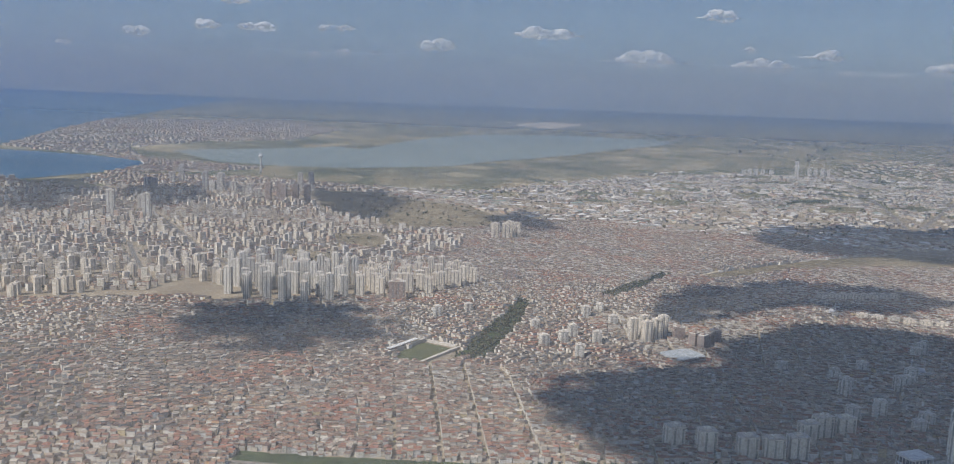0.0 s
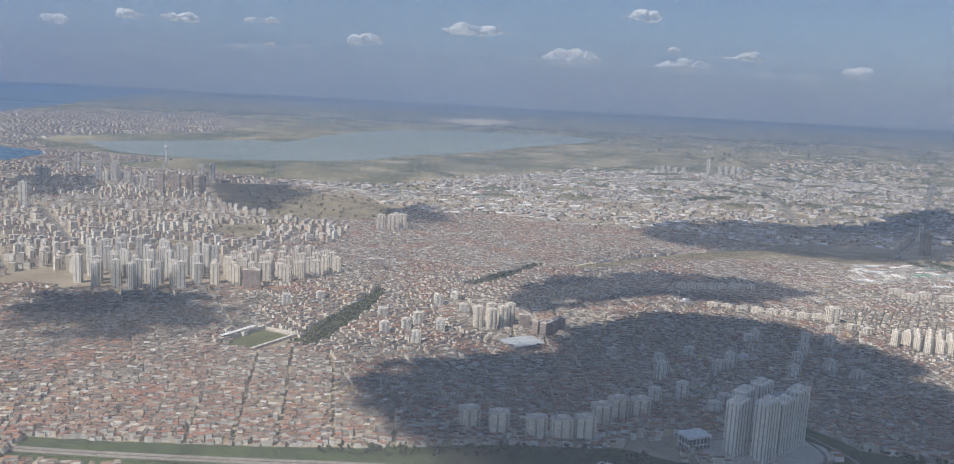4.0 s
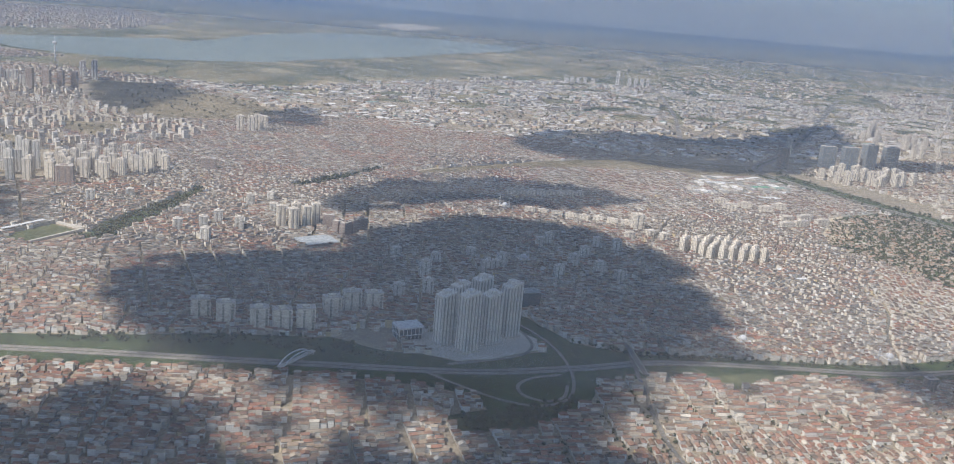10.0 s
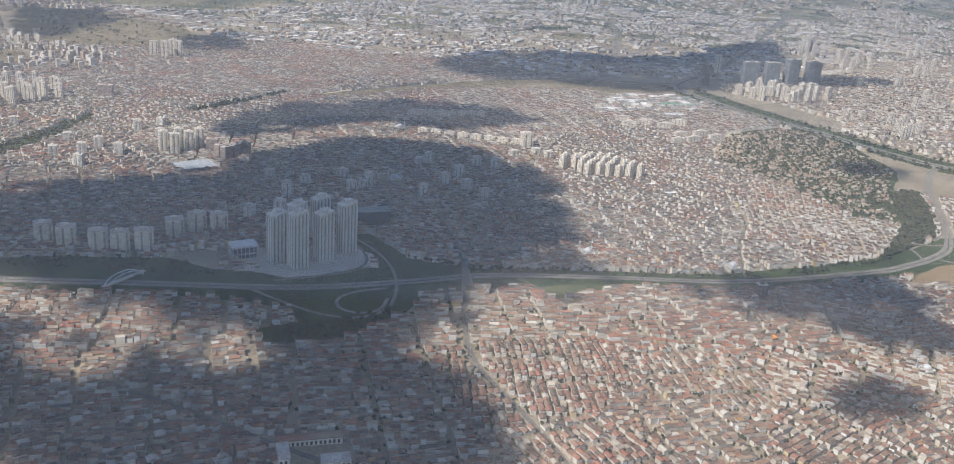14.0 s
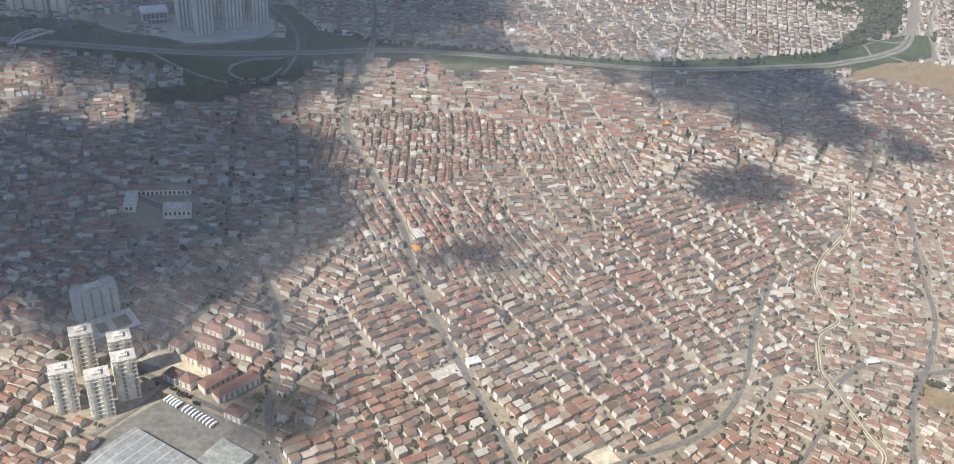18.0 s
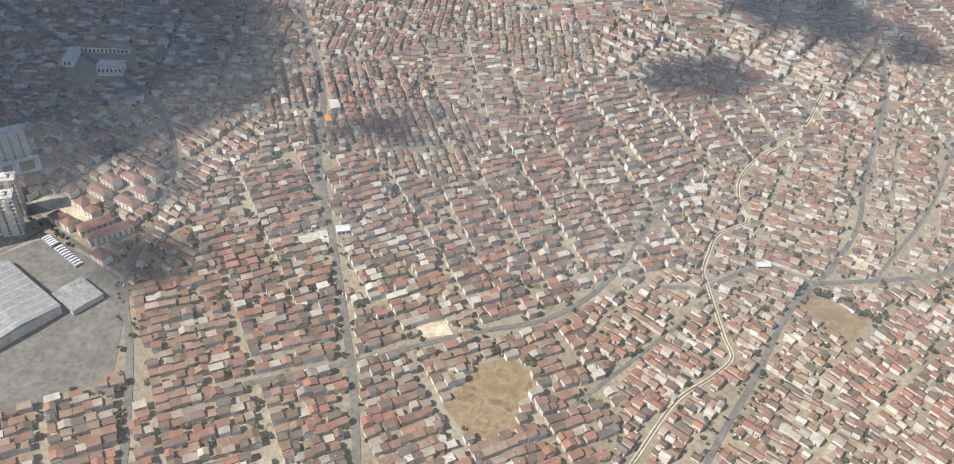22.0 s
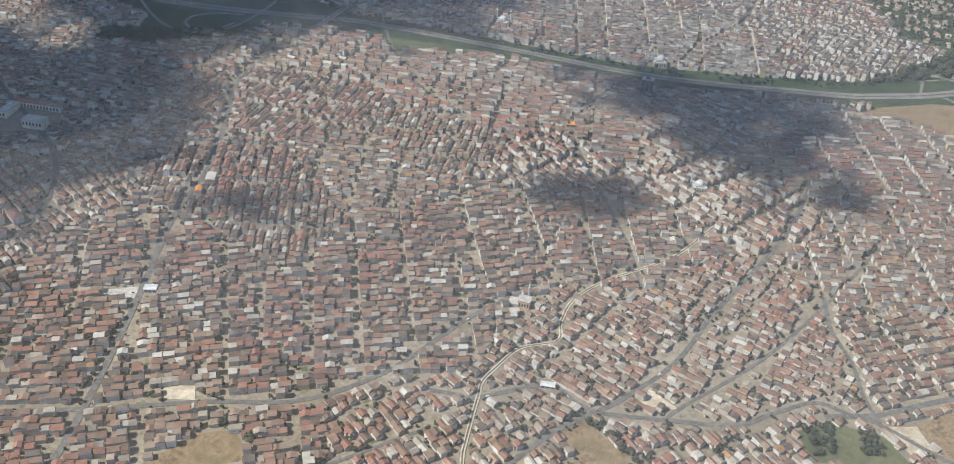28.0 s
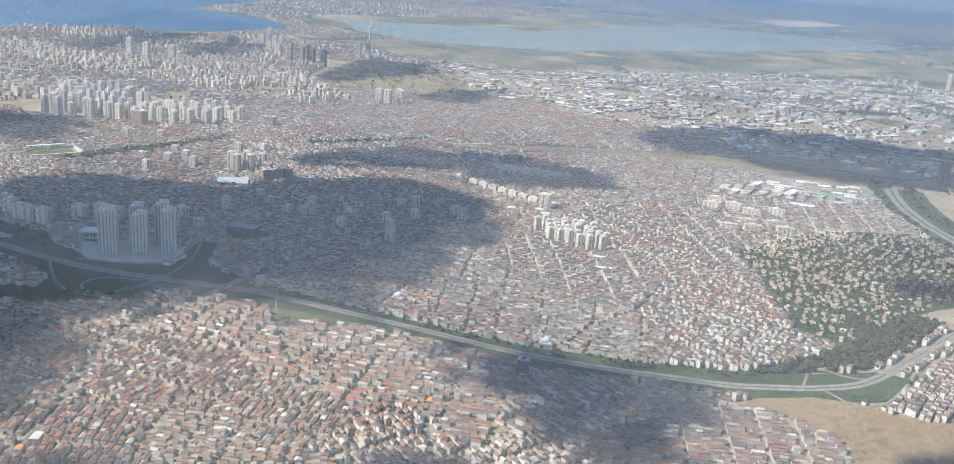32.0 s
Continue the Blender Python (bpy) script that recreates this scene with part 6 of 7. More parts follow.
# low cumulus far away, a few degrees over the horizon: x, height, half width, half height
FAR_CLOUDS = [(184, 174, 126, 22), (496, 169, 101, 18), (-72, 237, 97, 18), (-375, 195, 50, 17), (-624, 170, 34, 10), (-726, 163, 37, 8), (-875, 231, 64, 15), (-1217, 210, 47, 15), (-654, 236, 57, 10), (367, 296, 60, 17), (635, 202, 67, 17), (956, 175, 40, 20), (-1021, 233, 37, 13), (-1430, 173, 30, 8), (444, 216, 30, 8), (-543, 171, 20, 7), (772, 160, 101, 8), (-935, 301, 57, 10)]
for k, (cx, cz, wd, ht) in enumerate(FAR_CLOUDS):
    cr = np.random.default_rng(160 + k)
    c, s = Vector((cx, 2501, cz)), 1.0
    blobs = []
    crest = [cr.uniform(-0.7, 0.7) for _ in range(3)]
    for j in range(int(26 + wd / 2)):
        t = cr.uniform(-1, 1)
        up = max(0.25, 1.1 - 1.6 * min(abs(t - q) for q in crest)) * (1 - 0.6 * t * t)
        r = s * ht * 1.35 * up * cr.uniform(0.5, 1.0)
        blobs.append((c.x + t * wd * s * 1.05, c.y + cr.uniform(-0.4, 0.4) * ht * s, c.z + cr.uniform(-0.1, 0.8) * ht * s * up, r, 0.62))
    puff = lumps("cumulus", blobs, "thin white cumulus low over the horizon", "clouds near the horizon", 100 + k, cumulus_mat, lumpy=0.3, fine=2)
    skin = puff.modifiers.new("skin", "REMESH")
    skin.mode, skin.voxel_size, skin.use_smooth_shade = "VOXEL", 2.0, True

# ---- haze imitated by added sky-lit veils, leaning towards the sun to throw no shadow ----
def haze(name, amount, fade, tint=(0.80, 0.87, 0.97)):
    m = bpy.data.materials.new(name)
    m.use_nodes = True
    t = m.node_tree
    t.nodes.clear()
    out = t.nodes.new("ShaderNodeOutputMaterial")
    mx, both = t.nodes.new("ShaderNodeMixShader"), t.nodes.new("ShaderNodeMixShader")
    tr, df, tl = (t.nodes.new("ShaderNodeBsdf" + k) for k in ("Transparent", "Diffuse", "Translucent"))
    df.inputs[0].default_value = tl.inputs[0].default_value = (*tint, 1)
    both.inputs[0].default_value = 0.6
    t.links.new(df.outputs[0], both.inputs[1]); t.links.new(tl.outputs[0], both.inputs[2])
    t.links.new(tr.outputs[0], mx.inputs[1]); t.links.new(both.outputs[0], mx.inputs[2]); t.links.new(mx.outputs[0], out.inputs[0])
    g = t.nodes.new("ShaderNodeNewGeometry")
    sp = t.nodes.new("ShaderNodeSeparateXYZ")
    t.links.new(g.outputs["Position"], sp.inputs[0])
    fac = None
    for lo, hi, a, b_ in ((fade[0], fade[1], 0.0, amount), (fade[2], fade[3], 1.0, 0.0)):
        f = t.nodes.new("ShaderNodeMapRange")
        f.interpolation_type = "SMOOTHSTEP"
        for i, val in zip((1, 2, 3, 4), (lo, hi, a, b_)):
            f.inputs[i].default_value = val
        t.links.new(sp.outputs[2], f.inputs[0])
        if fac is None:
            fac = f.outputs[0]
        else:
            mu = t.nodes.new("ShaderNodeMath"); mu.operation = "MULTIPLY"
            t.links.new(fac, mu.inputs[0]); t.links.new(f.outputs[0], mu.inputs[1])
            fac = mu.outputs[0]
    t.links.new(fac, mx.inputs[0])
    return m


lean = -to_sun.y / to_sun.z  # how far the veils lean back for each unit of height
# haze put into flat tinted sheets, bluer and denser farther off
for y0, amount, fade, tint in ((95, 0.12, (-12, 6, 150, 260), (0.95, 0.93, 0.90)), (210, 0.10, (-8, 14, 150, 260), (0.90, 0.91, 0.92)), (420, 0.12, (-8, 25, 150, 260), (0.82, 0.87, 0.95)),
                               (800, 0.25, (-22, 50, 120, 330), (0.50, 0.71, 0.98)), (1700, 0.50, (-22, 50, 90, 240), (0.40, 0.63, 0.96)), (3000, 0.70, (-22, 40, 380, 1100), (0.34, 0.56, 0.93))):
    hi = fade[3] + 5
    ob = mesh_object("haze_sheet", [(-6000, y0 + 40 * lean, -40), (6000, y0 + 40 * lean, -40), (6000, y0 - hi * lean, hi), (-6000, y0 - hi * lean, hi)], [(0, 1, 2, 3)], [haze("far_haze", amount, fade, tint)])
    tagged(ob, "added tinted sheet that imitates blue haze deepening towards the horizon", "haze", kind="structure")
# level sheet added above the roofs, its pale tint lifts the darks like haze
low = mesh_object("haze_sheet", [(-6000, -1500, 13), (6000, -1500, 13), (6000, 6000, 13), (-6000, 6000, 13)], [(0, 1, 2, 3)], [haze("low_haze", 0.068, (-50, -40, 900, 1000), (0.94, 0.90, 0.86))])
tagged(low, "added thin pale sheet that imitates summer haze over the roofs", "haze", kind="structure")

# ---- the houses themselves, after all other plots are taken ----
HOUSES = rows_of_houses(False)
nearest = (HOUSES[:, 1] < 92) & (HOUSES[:, 0] > 132) & (HOUSES[:, 0] < 238) & (HOUSES[:, 1] > 46)
order = np.argsort(np.where(nearest, HOUSES[:, 1] + 0.25 * np.abs(HOUSES[:, 0] - 190), 1e9))[:250]
SINGLE = HOUSES[order]
rest = np.ones(len(HOUSES), bool)
rest[order] = False
joined_houses("terraced_houses", HOUSES[rest & (HOUSES[:, 1] < 270)], near_wall, roof_mat, "dense rows of small pale houses with red roofs")
joined_houses("terraced_houses", HOUSES[rest & (HOUSES[:, 1] >= 270)], wall_mat, grey_roof, "dense rows of pale houses with brown and grey roofs")
# lean-tos, sheds and outbuildings squeezed between the houses
yard = rng.random(len(HOUSES)) < np.where(HOUSES[:, 1] < 240, 0.55, 0.05)
YH = HOUSES[yard].copy()
off = rng.choice([-1, 1], len(YH)) * rng.uniform(0.6, 0.95, len(YH))
YH[:, 0] -= np.sin(YH[:, 2]) * off
YH[:, 1] += np.cos(YH[:, 2]) * off
YH[:, 3] = rng.uniform(0.4, 1.0, len(YH)); YH[:, 4] = rng.uniform(0.35, 0.7, len(YH)); YH[:, 5] = rng.uniform(0.3, 0.8, len(YH)); YH[:, 6] = rng.uniform(0.0, 0.9, len(YH))
YH = YH[free(YH[:, 0], YH[:, 1], 0.25)]
joined_houses("outbuildings", YH, wall_mat, roof_mat, "small sheds and lean-tos between the houses")
from mathutils.kdtree import KDTree
homes = KDTree(len(HOUSES))
for k, h in enumerate(HOUSES):
    homes.insert((h[0], h[1], 0), k)
homes.balance()
ok = free(tx, ty, 0.0)
gaps = [(x, y) for x, y in zip(tx[ok], ty[ok]) if homes.find((x, y, 0))[2] > 0.72]
woods("street_trees", gaps[:4000], 0.6, "small dark trees between the houses", 41, 3)

# ---- single houses in the stretch that the aircraft passes nearest ----
def house(w, d, floors, flat, seed):
    """A small town house: walls, tiled roof with ridge, chimney, windows, a balcony."""
    r = random.Random(seed)
    h = floors * 0.37 + 0.1
    ob = tagged(new("house"), "small pale rendered house with a red tiled roof" if not flat else "small pale rendered house with a flat roof", "house", "houses along the lower streets")
    part("wall", boxes((-w / 2, w / 2, -d / 2, d / 2, -0.3, h)), thing_wall, ob)
    bm = bmesh.new()
    o = 0.09
    if flat:
        box(bm, -w / 2 - 0.03, w / 2 + 0.03, -d / 2 - 0.03, d / 2 + 0.03, h, h + 0.06)
        for b_ in ((-w / 2 - 0.03, w / 2 + 0.03, -d / 2 - 0.03, -d / 2 + 0.05), (-w / 2 - 0.03, w / 2 + 0.03, d / 2 - 0.05, d / 2 + 0.03), (-w / 2 - 0.03, -w / 2 + 0.05, -d / 2 + 0.05, d / 2 - 0.05), (w / 2 - 0.05, w / 2 + 0.03, -d / 2 + 0.05, d / 2 - 0.05)):
            box(bm, *b_, h + 0.06, h + 0.16)
    else:
        rise = r.uniform(0.28, 0.4)
        v = [bm.verts.new(p) for p in ((-w / 2 - o, -d / 2 - o, h - 0.03), (w / 2 + o, -d / 2 - o, h - 0.03), (w / 2 + o, d / 2 + o, h - 0.03), (-w / 2 - o, d / 2 + o, h - 0.03), (-w / 2 - o, 0, h + rise), (w / 2 + o, 0, h + rise),
                                       (-w / 2 - o, -d / 2 - o, h + 0.02), (w / 2 + o, -d / 2 - o, h + 0.02), (w / 2 + o, d / 2 + o, h + 0.02), (-w / 2 - o, d / 2 + o, h + 0.02))]
        for f in ((6, 7, 5, 4), (8, 9, 4, 5), (0, 1, 7, 6), (2, 3, 9, 8), (1, 2, 8, 5, 7), (3, 0, 6, 4, 9), (3, 2, 1, 0)):
            bm.faces.new([v[i] for i in f])
        box(bm, -w / 2 - o, w / 2 + o, -0.04, 0.04, h + rise - 0.02, h + rise + 0.03)
    part("roof", bm, roof_flat if flat else thing_roof, ob)
    cx = r.uniform(-0.3, 0.3) * w
    part("chimney", boxes((cx - 0.06, cx + 0.06, d * 0.2 - 0.06, d * 0.2 + 0.06, h, h + 0.5), (cx - 0.08, cx + 0.08, d * 0.2 - 0.08, d * 0.2 + 0.08, h + 0.5, h + 0.54)), concrete, ob)
    for k in range(floors):
        z0 = 0.12 + 0.4 * k
        for u in (-0.28, 0.24):
            part("window", boxes((u * w - 0.09, u * w + 0.09, -d / 2 - 0.02, -d / 2 + 0.03, z0, z0 + 0.2)), glass_mat, ob)
    part("balcony", boxes(*[(-0.08 * w, 0.42 * w, -d / 2 - 0.14, -d / 2, 0.40 * k + 0.03, 0.40 * k + 0.12) for k in range(1, floors)]) if floors > 1 else boxes((-0.1, 0.1, -d / 2 - 0.1, -d / 2, 0.0, 0.06)), concrete, ob)
    return ob


KINDS = [house(1.8, 1.6, f, flat, 70 + k) for k, (f, flat) in enumerate(((2, False), (3, False), (4, False), (3, False), (2, True), (3, True)))]
first_use = set()
for k, (x, y, a, w, d, h, kind) in enumerate(SINGLE):
    fl = int(round((h - 0.1) / 0.4))
    proto = KINDS[(4 if fl <= 2 else 5) if kind < 0.16 else (0 if fl <= 2 else 1 if fl == 3 and kind < 0.6 else 3 if fl == 3 else 2)]
    m_ = pose(x, y, land1(x, y), 0, 0, math.degrees(a) + (180 if (k % 3 == 0) else 0))
    if proto.name in first_use:
        hs = copy_thing(proto, m_)
    else:
        first_use.add(proto.name)
        proto.matrix_world = m_
        hs = proto
    hs.scale = (w / 1.8, d / 1.6, 1)
for p in KINDS:
    if p.name not in first_use:
        p.matrix_world = pose(150, 30, land1(150, 30))

# ---- vehicles ----
def paint_mat(name, col):
    return worn(name, [(0.3, col), (0.7, tuple(min(1, v * 1.12) for v in col))], 3.0, 0.3, spec=0.5)


PAINTS = [paint_mat("white_car_paint", (0.72, 0.72, 0.72)), paint_mat("grey_car_paint", (0.25, 0.26, 0.27)), paint_mat("dark_car_paint", (0.03, 0.03, 0.035)), paint_mat("red_car_paint", (0.4, 0.05, 0.04)), paint_mat("blue_car_paint", (0.05, 0.10, 0.25))]
NAMES = ["white", "grey", "black", "red", "blue"]
rubber = worn("rubber", [(0.3, (0.02, 0.02, 0.02)), (0.7, (0.04, 0.04, 0.04))], 5.0, 0.9)


def car(k):
    ob = tagged(new("car"), NAMES[k] + " saloon car on the asphalt road", "car", "cars on the roads")
    L, W_, z = 4.4 * M, 1.8 * M, 0.3 * M
    bm = boxes((-L / 2, L / 2, -W_ / 2, W_ / 2, z, z + 0.65 * M))
    bmesh.ops.bevel(bm, geom=bm.edges[:], offset=0.012, segments=1, affect="EDGES")
    part("body", bm, PAINTS[k], ob)
    bm = bmesh.new()
    v = [bm.verts.new((x * L, y * W_, z + h * M)) for h, s, in ((0.65, 0), (1.2, 1)) for x, y in (((-0.36, -0.46), (0.26, -0.46), (0.26, 0.46), (-0.36, 0.46)) if not s else ((-0.26, -0.38), (0.12, -0.38), (0.12, 0.38), (-0.26, 0.38)))]
    for f in ((4, 5, 6, 7), (0, 1, 5, 4), (1, 2, 6, 5), (2, 3, 7, 6), (3, 0, 4, 7)):
        bm.faces.new([v[i] for i in f])
    part("cabin", bm, glass_mat, ob)
    part("cabin_roof", boxes((-0.26 * L, 0.12 * L, -0.38 * W_, 0.38 * W_, z + 1.2 * M, z + 1.26 * M)), PAINTS[k], ob)
    for sx in (-0.32, 0.32):
        for sy in (-0.5, 0.4):
            part("wheel", boxes((sx * L - 0.3 * M, sx * L + 0.3 * M, sy * W_, sy * W_ + 0.1 * W_, 0.0, 0.6 * M)), rubber, ob)
    return ob


def truck():
    ob = tagged(new("lorry"), "white box lorry parked in the factory yard", "lorry", "lorries in the yard")
    part("box_body", boxes((-6 * M, 2.6 * M, -1.25 * M, 1.25 * M, 1.0 * M, 3.8 * M)), white_metal, ob)
    cab = part("cab", boxes((2.9 * M, 5 * M, -1.2 * M, 1.2 * M, 0.6 * M, 3.0 * M)), PAINTS[0], ob)
    part("windscreen", boxes((5 * M, 5.05 * M, -1.0 * M, 1.0 * M, 1.8 * M, 2.7 * M)), glass_mat, cab)
    part("chassis", boxes((-6 * M, 4.8 * M, -0.5 * M, 0.5 * M, 0.6 * M, 1.0 * M)), rubber, ob)
    for x in (-4.5, -3.2, 3.8):
        for y in (-1.25, 0.85):
            part("wheel", boxes(((x - 0.5) * M, (x + 0.5) * M, y * M, (y + 0.4) * M, 0.0, 1.0 * M)), rubber, ob)
    return ob


cars = [car(k) for k in range(5)]
placed = [False] * 5
cg = random.Random(77)
LANES = [(AVENUES["avenue"][0], 0.3, 14), (AVENUES["road"][0], 0.28, 8), (AVENUES["road.b"][0], 0.22, 5), (AVENUES["road.c"][0], 0.22, 5), (AVENUES["road.e"][0], 0.25, 6), (AVENUES["road.d"][0], 0.22, 4)]
for line, off, count in LANES:
    p = smooth(line, 10)
    for _ in range(count):
        i = cg.randrange(2, len(p) - 3)
        side = cg.choice((-1, 1))
        d = Vector((p[i + 1][0] - p[i][0], p[i + 1][1] - p[i][1])).normalized()
        x, y = p[i][0] - d.y * off * side, p[i][1] + d.x * off * side
        k = cg.choice((0, 0, 0, 1, 1, 2, 3, 4))
        m_ = pose(x, y, land1(x, y) + 0.085, 0, 0, math.degrees(math.atan2(d.y, d.x)) + (180 if side > 0 else 0))
        if placed[k]:
            copy_thing(cars[k], m_)
        else:
            placed[k] = True
            cars[k].matrix_world = m_
for k in range(5):
    if not placed[k]:
        cars[k].matrix_world = pose(123 + 0.3, 121, land1(123.3, 121) + 0.085, 0, 0, 110)
lorry = truck()
spots = [(84.2 + 0.55 * k, 84.4 - 0.3 * k) for k in range(5)] + [(87.6 + 0.66 * k, 82.6 - 0.36 * k) for k in range(9)]
for k, (x, y) in enumerate(spots):
    m_ = pose(x, y, land1(x, y) + 0.06, 0, 0, 62)
    if k:
        copy_thing(lorry, m_)
    else:
        lorry.matrix_world = m_

# ---- the engine beside the window, as it stands nine seconds into the flight ----
engine = tagged(new("jet_engine"), "white jet engine cowling with bare metal lip under the wing", "engine")
cowl_white = worn("cowl_paint", [(0.3, (0.53, 0.53, 0.515)), (0.7, (0.57, 0.57, 0.555))], 0.4, 0.09, spec=0.5)
bare_metal = worn("bare_metal", [(0.3, (0.68, 0.68, 0.67)), (0.7, (0.78, 0.78, 0.77))], 0.6, 0.3, spec=0.5, metal=0.9)
lip_metal = worn("lip_metal", [(0.3, (0.50, 0.50, 0.49)), (0.7, (0.60, 0.60, 0.58))], 0.6, 0.45, spec=0.5, metal=0.7)
seam_dark = worn("seam", [(0.3, (0.30, 0.30, 0.31)), (0.7, (0.38, 0.38, 0.39))], 4.0, 0.6)
panel_grey = worn("panel_paint", [(0.3, (0.42, 0.435, 0.435)), (0.7, (0.47, 0.48, 0.48))], 0.5, 0.4)
AX_Y, AX_Z = -1.484, -5.0  # the engine's axis runs along x, below the window and out from it


def cowl_radius(x):
    pts = ((-4.5, 1.10), (-2.6, 1.19), (-1.6, 1.215), (-0.81, 1.2), (-0.5, 1.175), (-0.22, 1.13), (-0.1, 1.085), (-0.03, 1.03), (0.02, 0.95))
    for (x0, r0), (x1, r1) in zip(pts, pts[1:]):
        if x0 <= x <= x1:
            return r0 + (r1 - r0) * (x - x0) / (x1 - x0)
    return pts[0][1] if x < pts[0][0] else pts[-1][1]


def on_cowl(x, a, out=0.0):
    """A point on the cowling: a degrees from its top towards the window."""
    r = cowl_radius(x) + out
    return Vector((x, AX_Y + r * math.cos(radians(a)), AX_Z + r * math.sin(radians(a))))


def cowl_skin(name, xs, mat, a0=-180, a1=180, out=0.0, inner=None, parent=None, label="", n=72):
    bm = bmesh.new()
    full = a1 - a0 >= 360
    m = n if full else max(4, int(n * (a1 - a0) / 360)) + 1
    angs = [a0 + (a1 - a0) * k / (n if full else m - 1) for k in range(m)]
    prof = [(x, out) for x in xs] + (inner or [])
    rings = [[bm.verts.new(on_cowl(x, a, o)) for a in angs] for x, o in prof]
    for p, q in zip(rings, rings[1:]):
        for k in range(m if full else m - 1):
            bm.faces.new((p[k], p[(k + 1) % m], q[(k + 1) % m], q[k]))
    bmesh.ops.recalc_face_normals(bm, faces=bm.faces)
    for f in bm.faces:
        f.smooth = True
    return part(name, bm, mat, parent or engine, label)


lin = lambda a, b_, n: [a + (b_ - a) * k / n for k in range(n + 1)]
cowl_skin("fan_cowl", lin(-4.5, -0.815, 24), cowl_white, label="glossy white fan cowl")
front = cowl_skin("inlet_cowl", lin(-0.805, -0.225, 12), cowl_white, label="white inlet cowl with an access panel")
lip = cowl_skin("inlet_lip", [-0.215, -0.16, -0.1, -0.06, -0.03, 0.0, 0.02], lip_metal, inner=[(0.02, -0.08), (-0.05, -0.16), (-0.4, -0.2), (-1.2, -0.2)], label="bare metal inlet lip")
cowl_skin("seam", [-0.815, -0.805], seam_dark, out=-0.004)
cowl_skin("lip_seam", [-0.227, -0.213], seam_dark, out=-0.004)


def rivet(p, parent, r=0.0075):
    bm = bmesh.new()
    d = (p - Vector((p.x, AX_Y, AX_Z))).normalized()
    u = Vector((1, 0, 0))
    w = d.cross(u)
    ring = [bm.verts.new(p + (u * math.cos(t) + w * math.sin(t)) * r) for t in (k * math.pi / 4 for k in range(8))]
    top = bm.verts.new(p + d * r * 0.5)
    for k in range(8):
        bm.faces.new((ring[k], ring[(k + 1) % 8], top))
    part("rivet", bm, seam_dark, parent)


for k in range(34):
    a = -6 + k * 3.0
    rivet(on_cowl(-0.195, a, 0.002), lip)
    rivet(on_cowl(-0.245, a + 1.5, 0.002), front)


def on_panel(name, x0, x1, a0, a1, mat, parent, out, label="", corner=0.25, n=6):
    """A rounded plate that lies on the cowling."""
    pts = []
    w, h = (x1 - x0) / 2, (a1 - a0) / 2
    for sx, sy, t0 in ((1, 1, 0), (-1, 1, 90), (-1, -1, 180), (1, -1, 270)):
        for k in range(n + 1):
            t = radians(t0 + 90 * k / n)
            c = corner
            pts.append((x0 + w + w * (sx * (1 - c) + c * math.cos(t)), a0 + h + h * (sy * (1 - c) + c * math.sin(t))))
    bm = bmesh.new()
    ctr = bm.verts.new(on_cowl(x0 + w, a0 + h, out))
    mids = [[bm.verts.new(on_cowl(x0 + w + (x - x0 - w) * f, a0 + h + (a - a0 - h) * f, out)) for x, a in pts] for f in (0.25, 0.5, 0.75)]
    rim = [bm.verts.new(on_cowl(x, a, out)) for x, a in pts]
    foot = [bm.verts.new(on_cowl(x, a, -0.004)) for x, a in pts]
    m = len(pts)
    for k in range(m):
        j = (k + 1) % m
        bm.faces.new((ctr, mids[0][k], mids[0][j]))
        for p, q in zip(mids, mids[1:] + [rim]):
            bm.faces.new((p[k], q[k], q[j], p[j]))
        bm.faces.new((rim[k], foot[k], foot[j], rim[j]))
    bmesh.ops.recalc_face_normals(bm, faces=bm.faces)
    return part(name, bm, mat, parent, label)


on_panel("panel_gap", -0.775, -0.465, 24.1, 44.9, seam_dark, front, 0.0045)
panel = on_panel("access_panel", -0.770, -0.470, 24.3, 44.7, cowl_white, front, 0.0065, "rounded white access panel with screws")
for k in range(6):
    rivet(on_cowl(-0.745 + k * 0.05, 43.6, 0.0068), panel, 0.0034)
for k in range(4):
    rivet(on_cowl(-0.485, 27 + k * 5, 0.0068), panel, 0.0034)
    rivet(on_cowl(-0.755, 27 + k * 5, 0.0068), panel, 0.0034)
for k in range(5):
    on_panel("lettering_bar", -0.655 + k * 0.014, -0.645 + k * 0.014, 35.0, 35.9, seam_dark, panel, 0.0075)
for k in range(8):
    on_panel("lettering_bar", -0.652 + k * 0.009, -0.646 + k * 0.009, 33.0, 33.4, seam_dark, panel, 0.0075)
slot = on_panel("vent_slot", -0.70, -0.44, 8.0, 13.0, seam_dark, front, 0.0045, "dark recessed vent slot", 0.12)
on_panel("vent_floor", -0.67, -0.45, 9.0, 12.2, panel_grey, front, 0.0065, "", 0.1)
rivet(on_cowl(-0.38, 33, 0.004), front, 0.010)

# the bare metal fairing over the cowl, from the pylon to its pointed front
RIDGE = ((-5.0, 0.26), (-2.6, 0.25), (-1.94, 0.215), (-1.44, 0.105), (-1.2, 0.04), (-1.04, 0.006), (-0.8, 0.0))


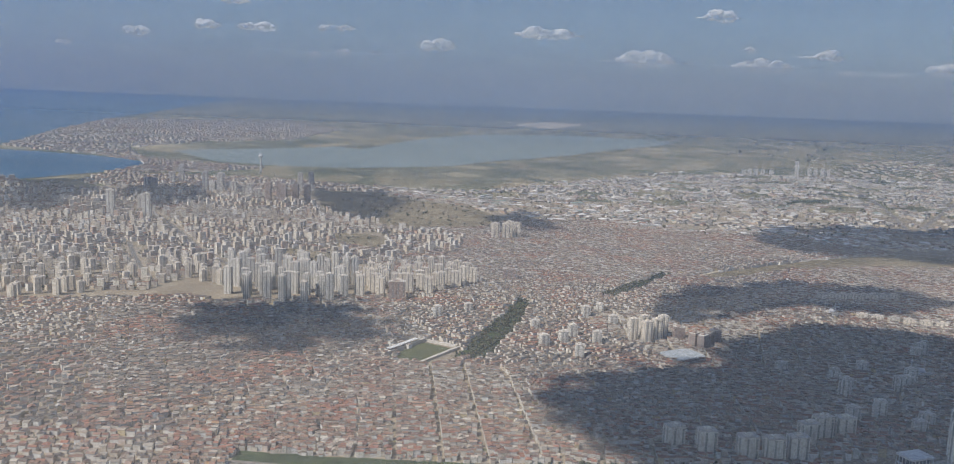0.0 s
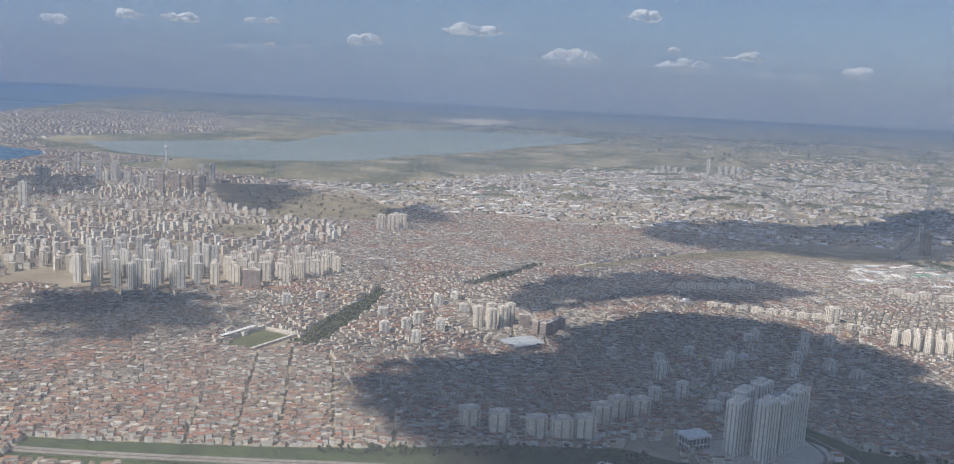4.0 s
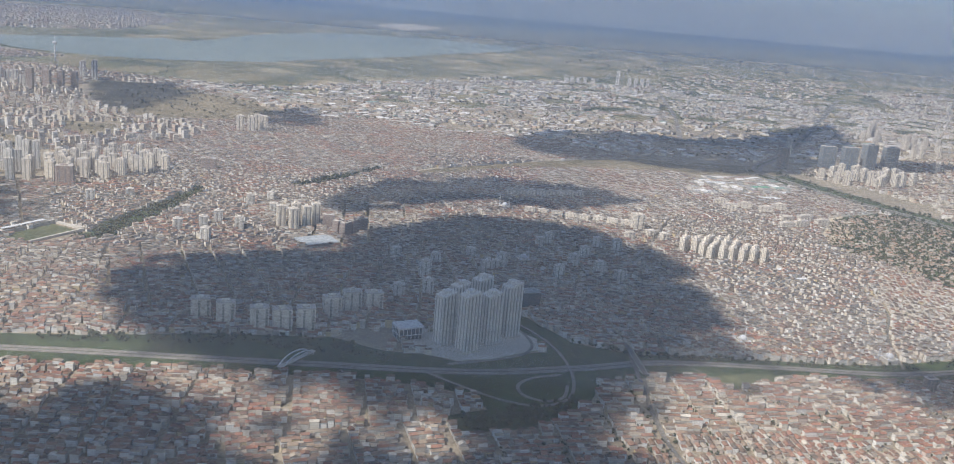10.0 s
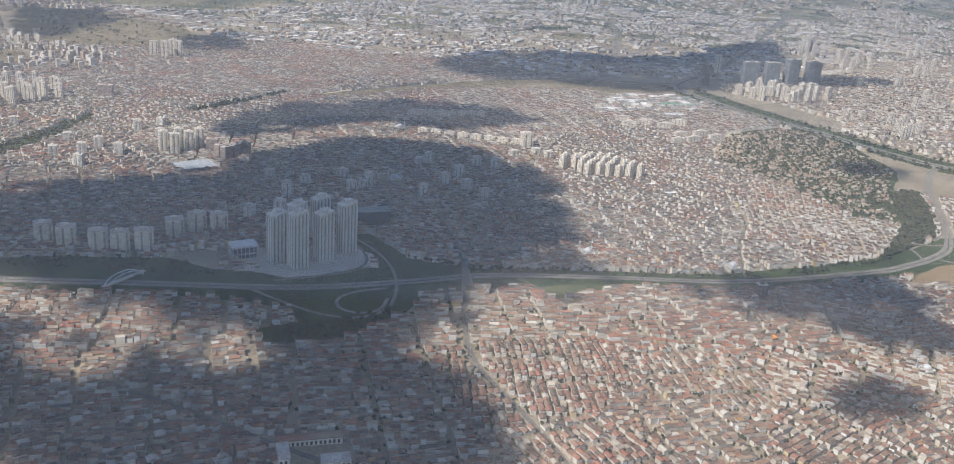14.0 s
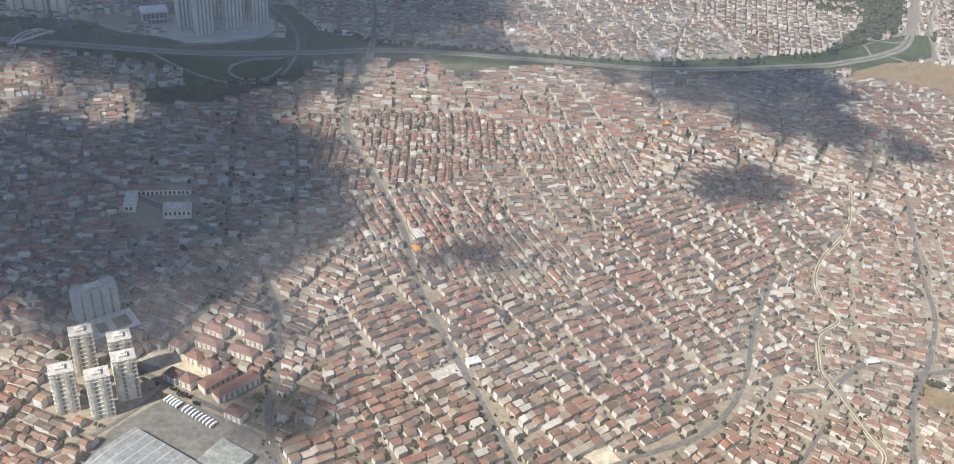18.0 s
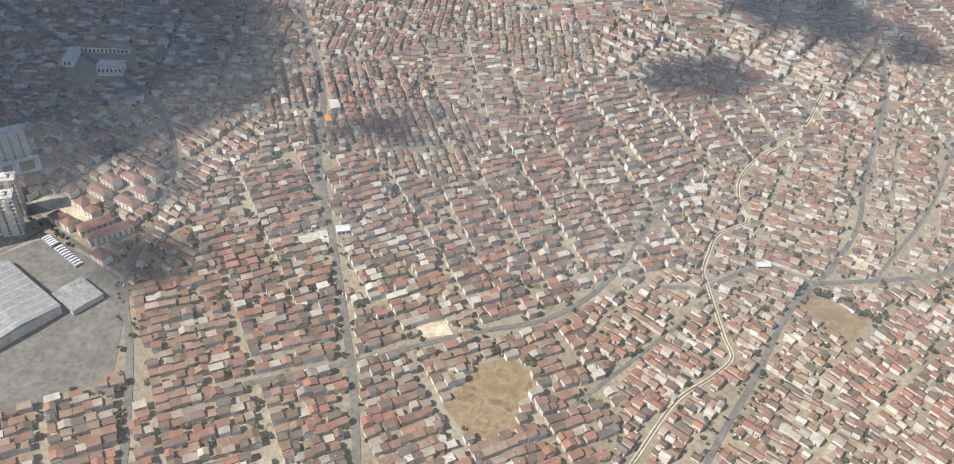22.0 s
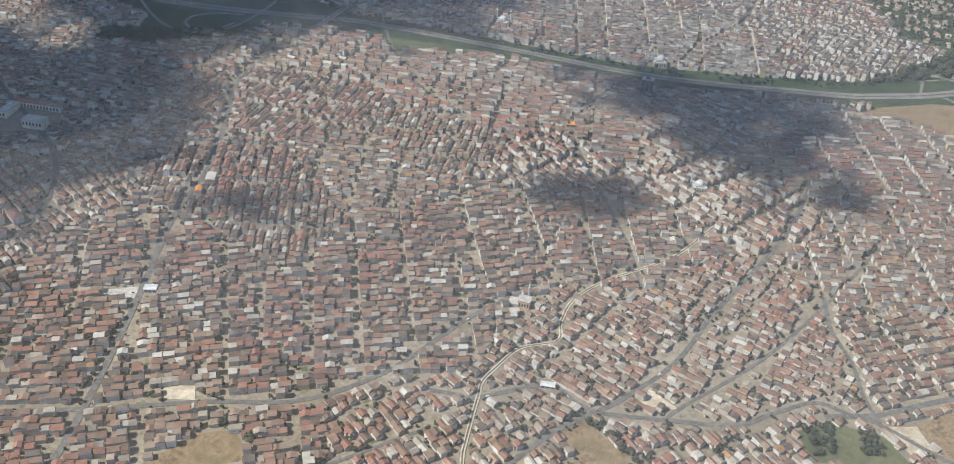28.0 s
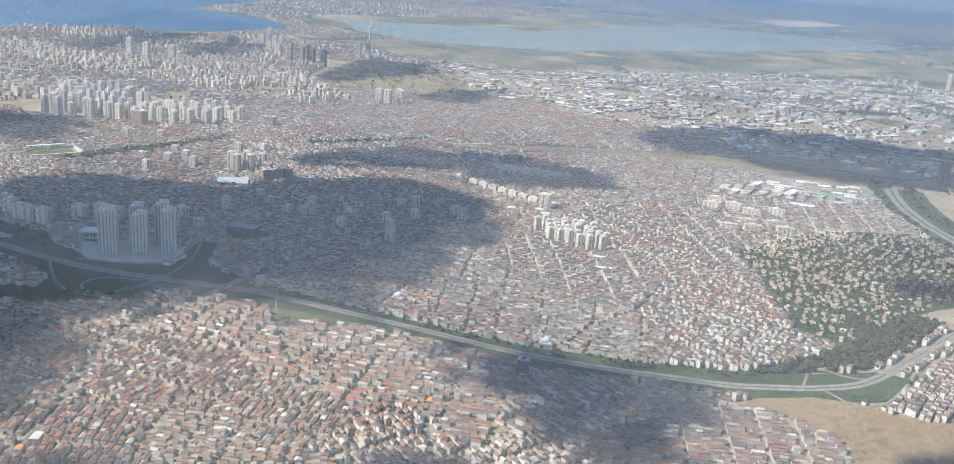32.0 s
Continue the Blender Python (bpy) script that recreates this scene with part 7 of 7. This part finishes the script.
def fairing_ring(x):
    """The section of the fairing: it hugs the cowl at its edges and rises to a ridge between."""
    hgt = 0.0
    for (x0, h0), (x1, h1) in zip(RIDGE, RIDGE[1:]):
        if x0 <= x <= x1:
            t = (x - x0) / (x1 - x0)
            hgt = h0 + (h1 - h0) * t
    out = []
    for k in range(19):
        a = 31.0 - k * 80.0 / 18
        s_ = math.sin(math.pi * k / 18) ** 1.3
        out.append(on_cowl(x, a, 0.012 + hgt * s_))
    return out


def fairing_skin(name, x0, x1, mat, out=0.0, k0=0, k1=18, label="", parent=None, n=20):
    bm = bmesh.new()
    rings = []
    for i in range(n + 1):
        r = fairing_ring(x0 + (x1 - x0) * i / n)
        ctr = sum(r, Vector()) / len(r)
        rings.append([bm.verts.new(p + (p - ctr).normalized() * out) for p in r[k0:k1 + 1]])
    for p, q in zip(rings, rings[1:]):
        for k in range(len(p) - 1):
            bm.faces.new((p[k], p[k + 1], q[k + 1], q[k]))
    bmesh.ops.recalc_face_normals(bm, faces=bm.faces)
    for f in bm.faces:
        f.smooth = True
    return part(name, bm, mat, parent or engine, label)


fair = fairing_skin("pylon_fairing", -4.6, -1.505, bare_metal, label="brushed bare metal pylon fairing")
nose = fairing_skin("fairing_nose", -1.495, -0.82, bare_metal, label="tapered bare metal fairing nose")
fairing_skin("fairing_seam", -1.505, -1.495, seam_dark, -0.003, n=1)
fairing_skin("fairing_seam", -1.06, -1.05, seam_dark, 0.001, n=1, parent=nose)
fairing_skin("service_panel", -3.6, -1.86, panel_grey, 0.006, 1, 5, "pale grey service panel", fair)
fairing_skin("panel_gap", -3.6, -1.85, seam_dark, 0.003, 1, 5, "", fair)
fairing_skin("edge_strip", -4.6, -0.95, lip_metal, 0.010, 0, 1, "dull metal edge strip", fair)
for k in range(12):
    r = fairing_ring(-1.53)
    rivet(r[2 + k % 11] + Vector((0, 0.002, 0.002)), fair, 0.004)
    r = fairing_ring(-1.47)
    rivet(r[2 + k % 11] + Vector((0, 0.002, 0.002)), nose, 0.004)
at_nine = [r for r in PATH if r[0] == 9][0]
engine.matrix_world = flight(*at_nine[1:]) @ Matrix.Scale(M, 4)
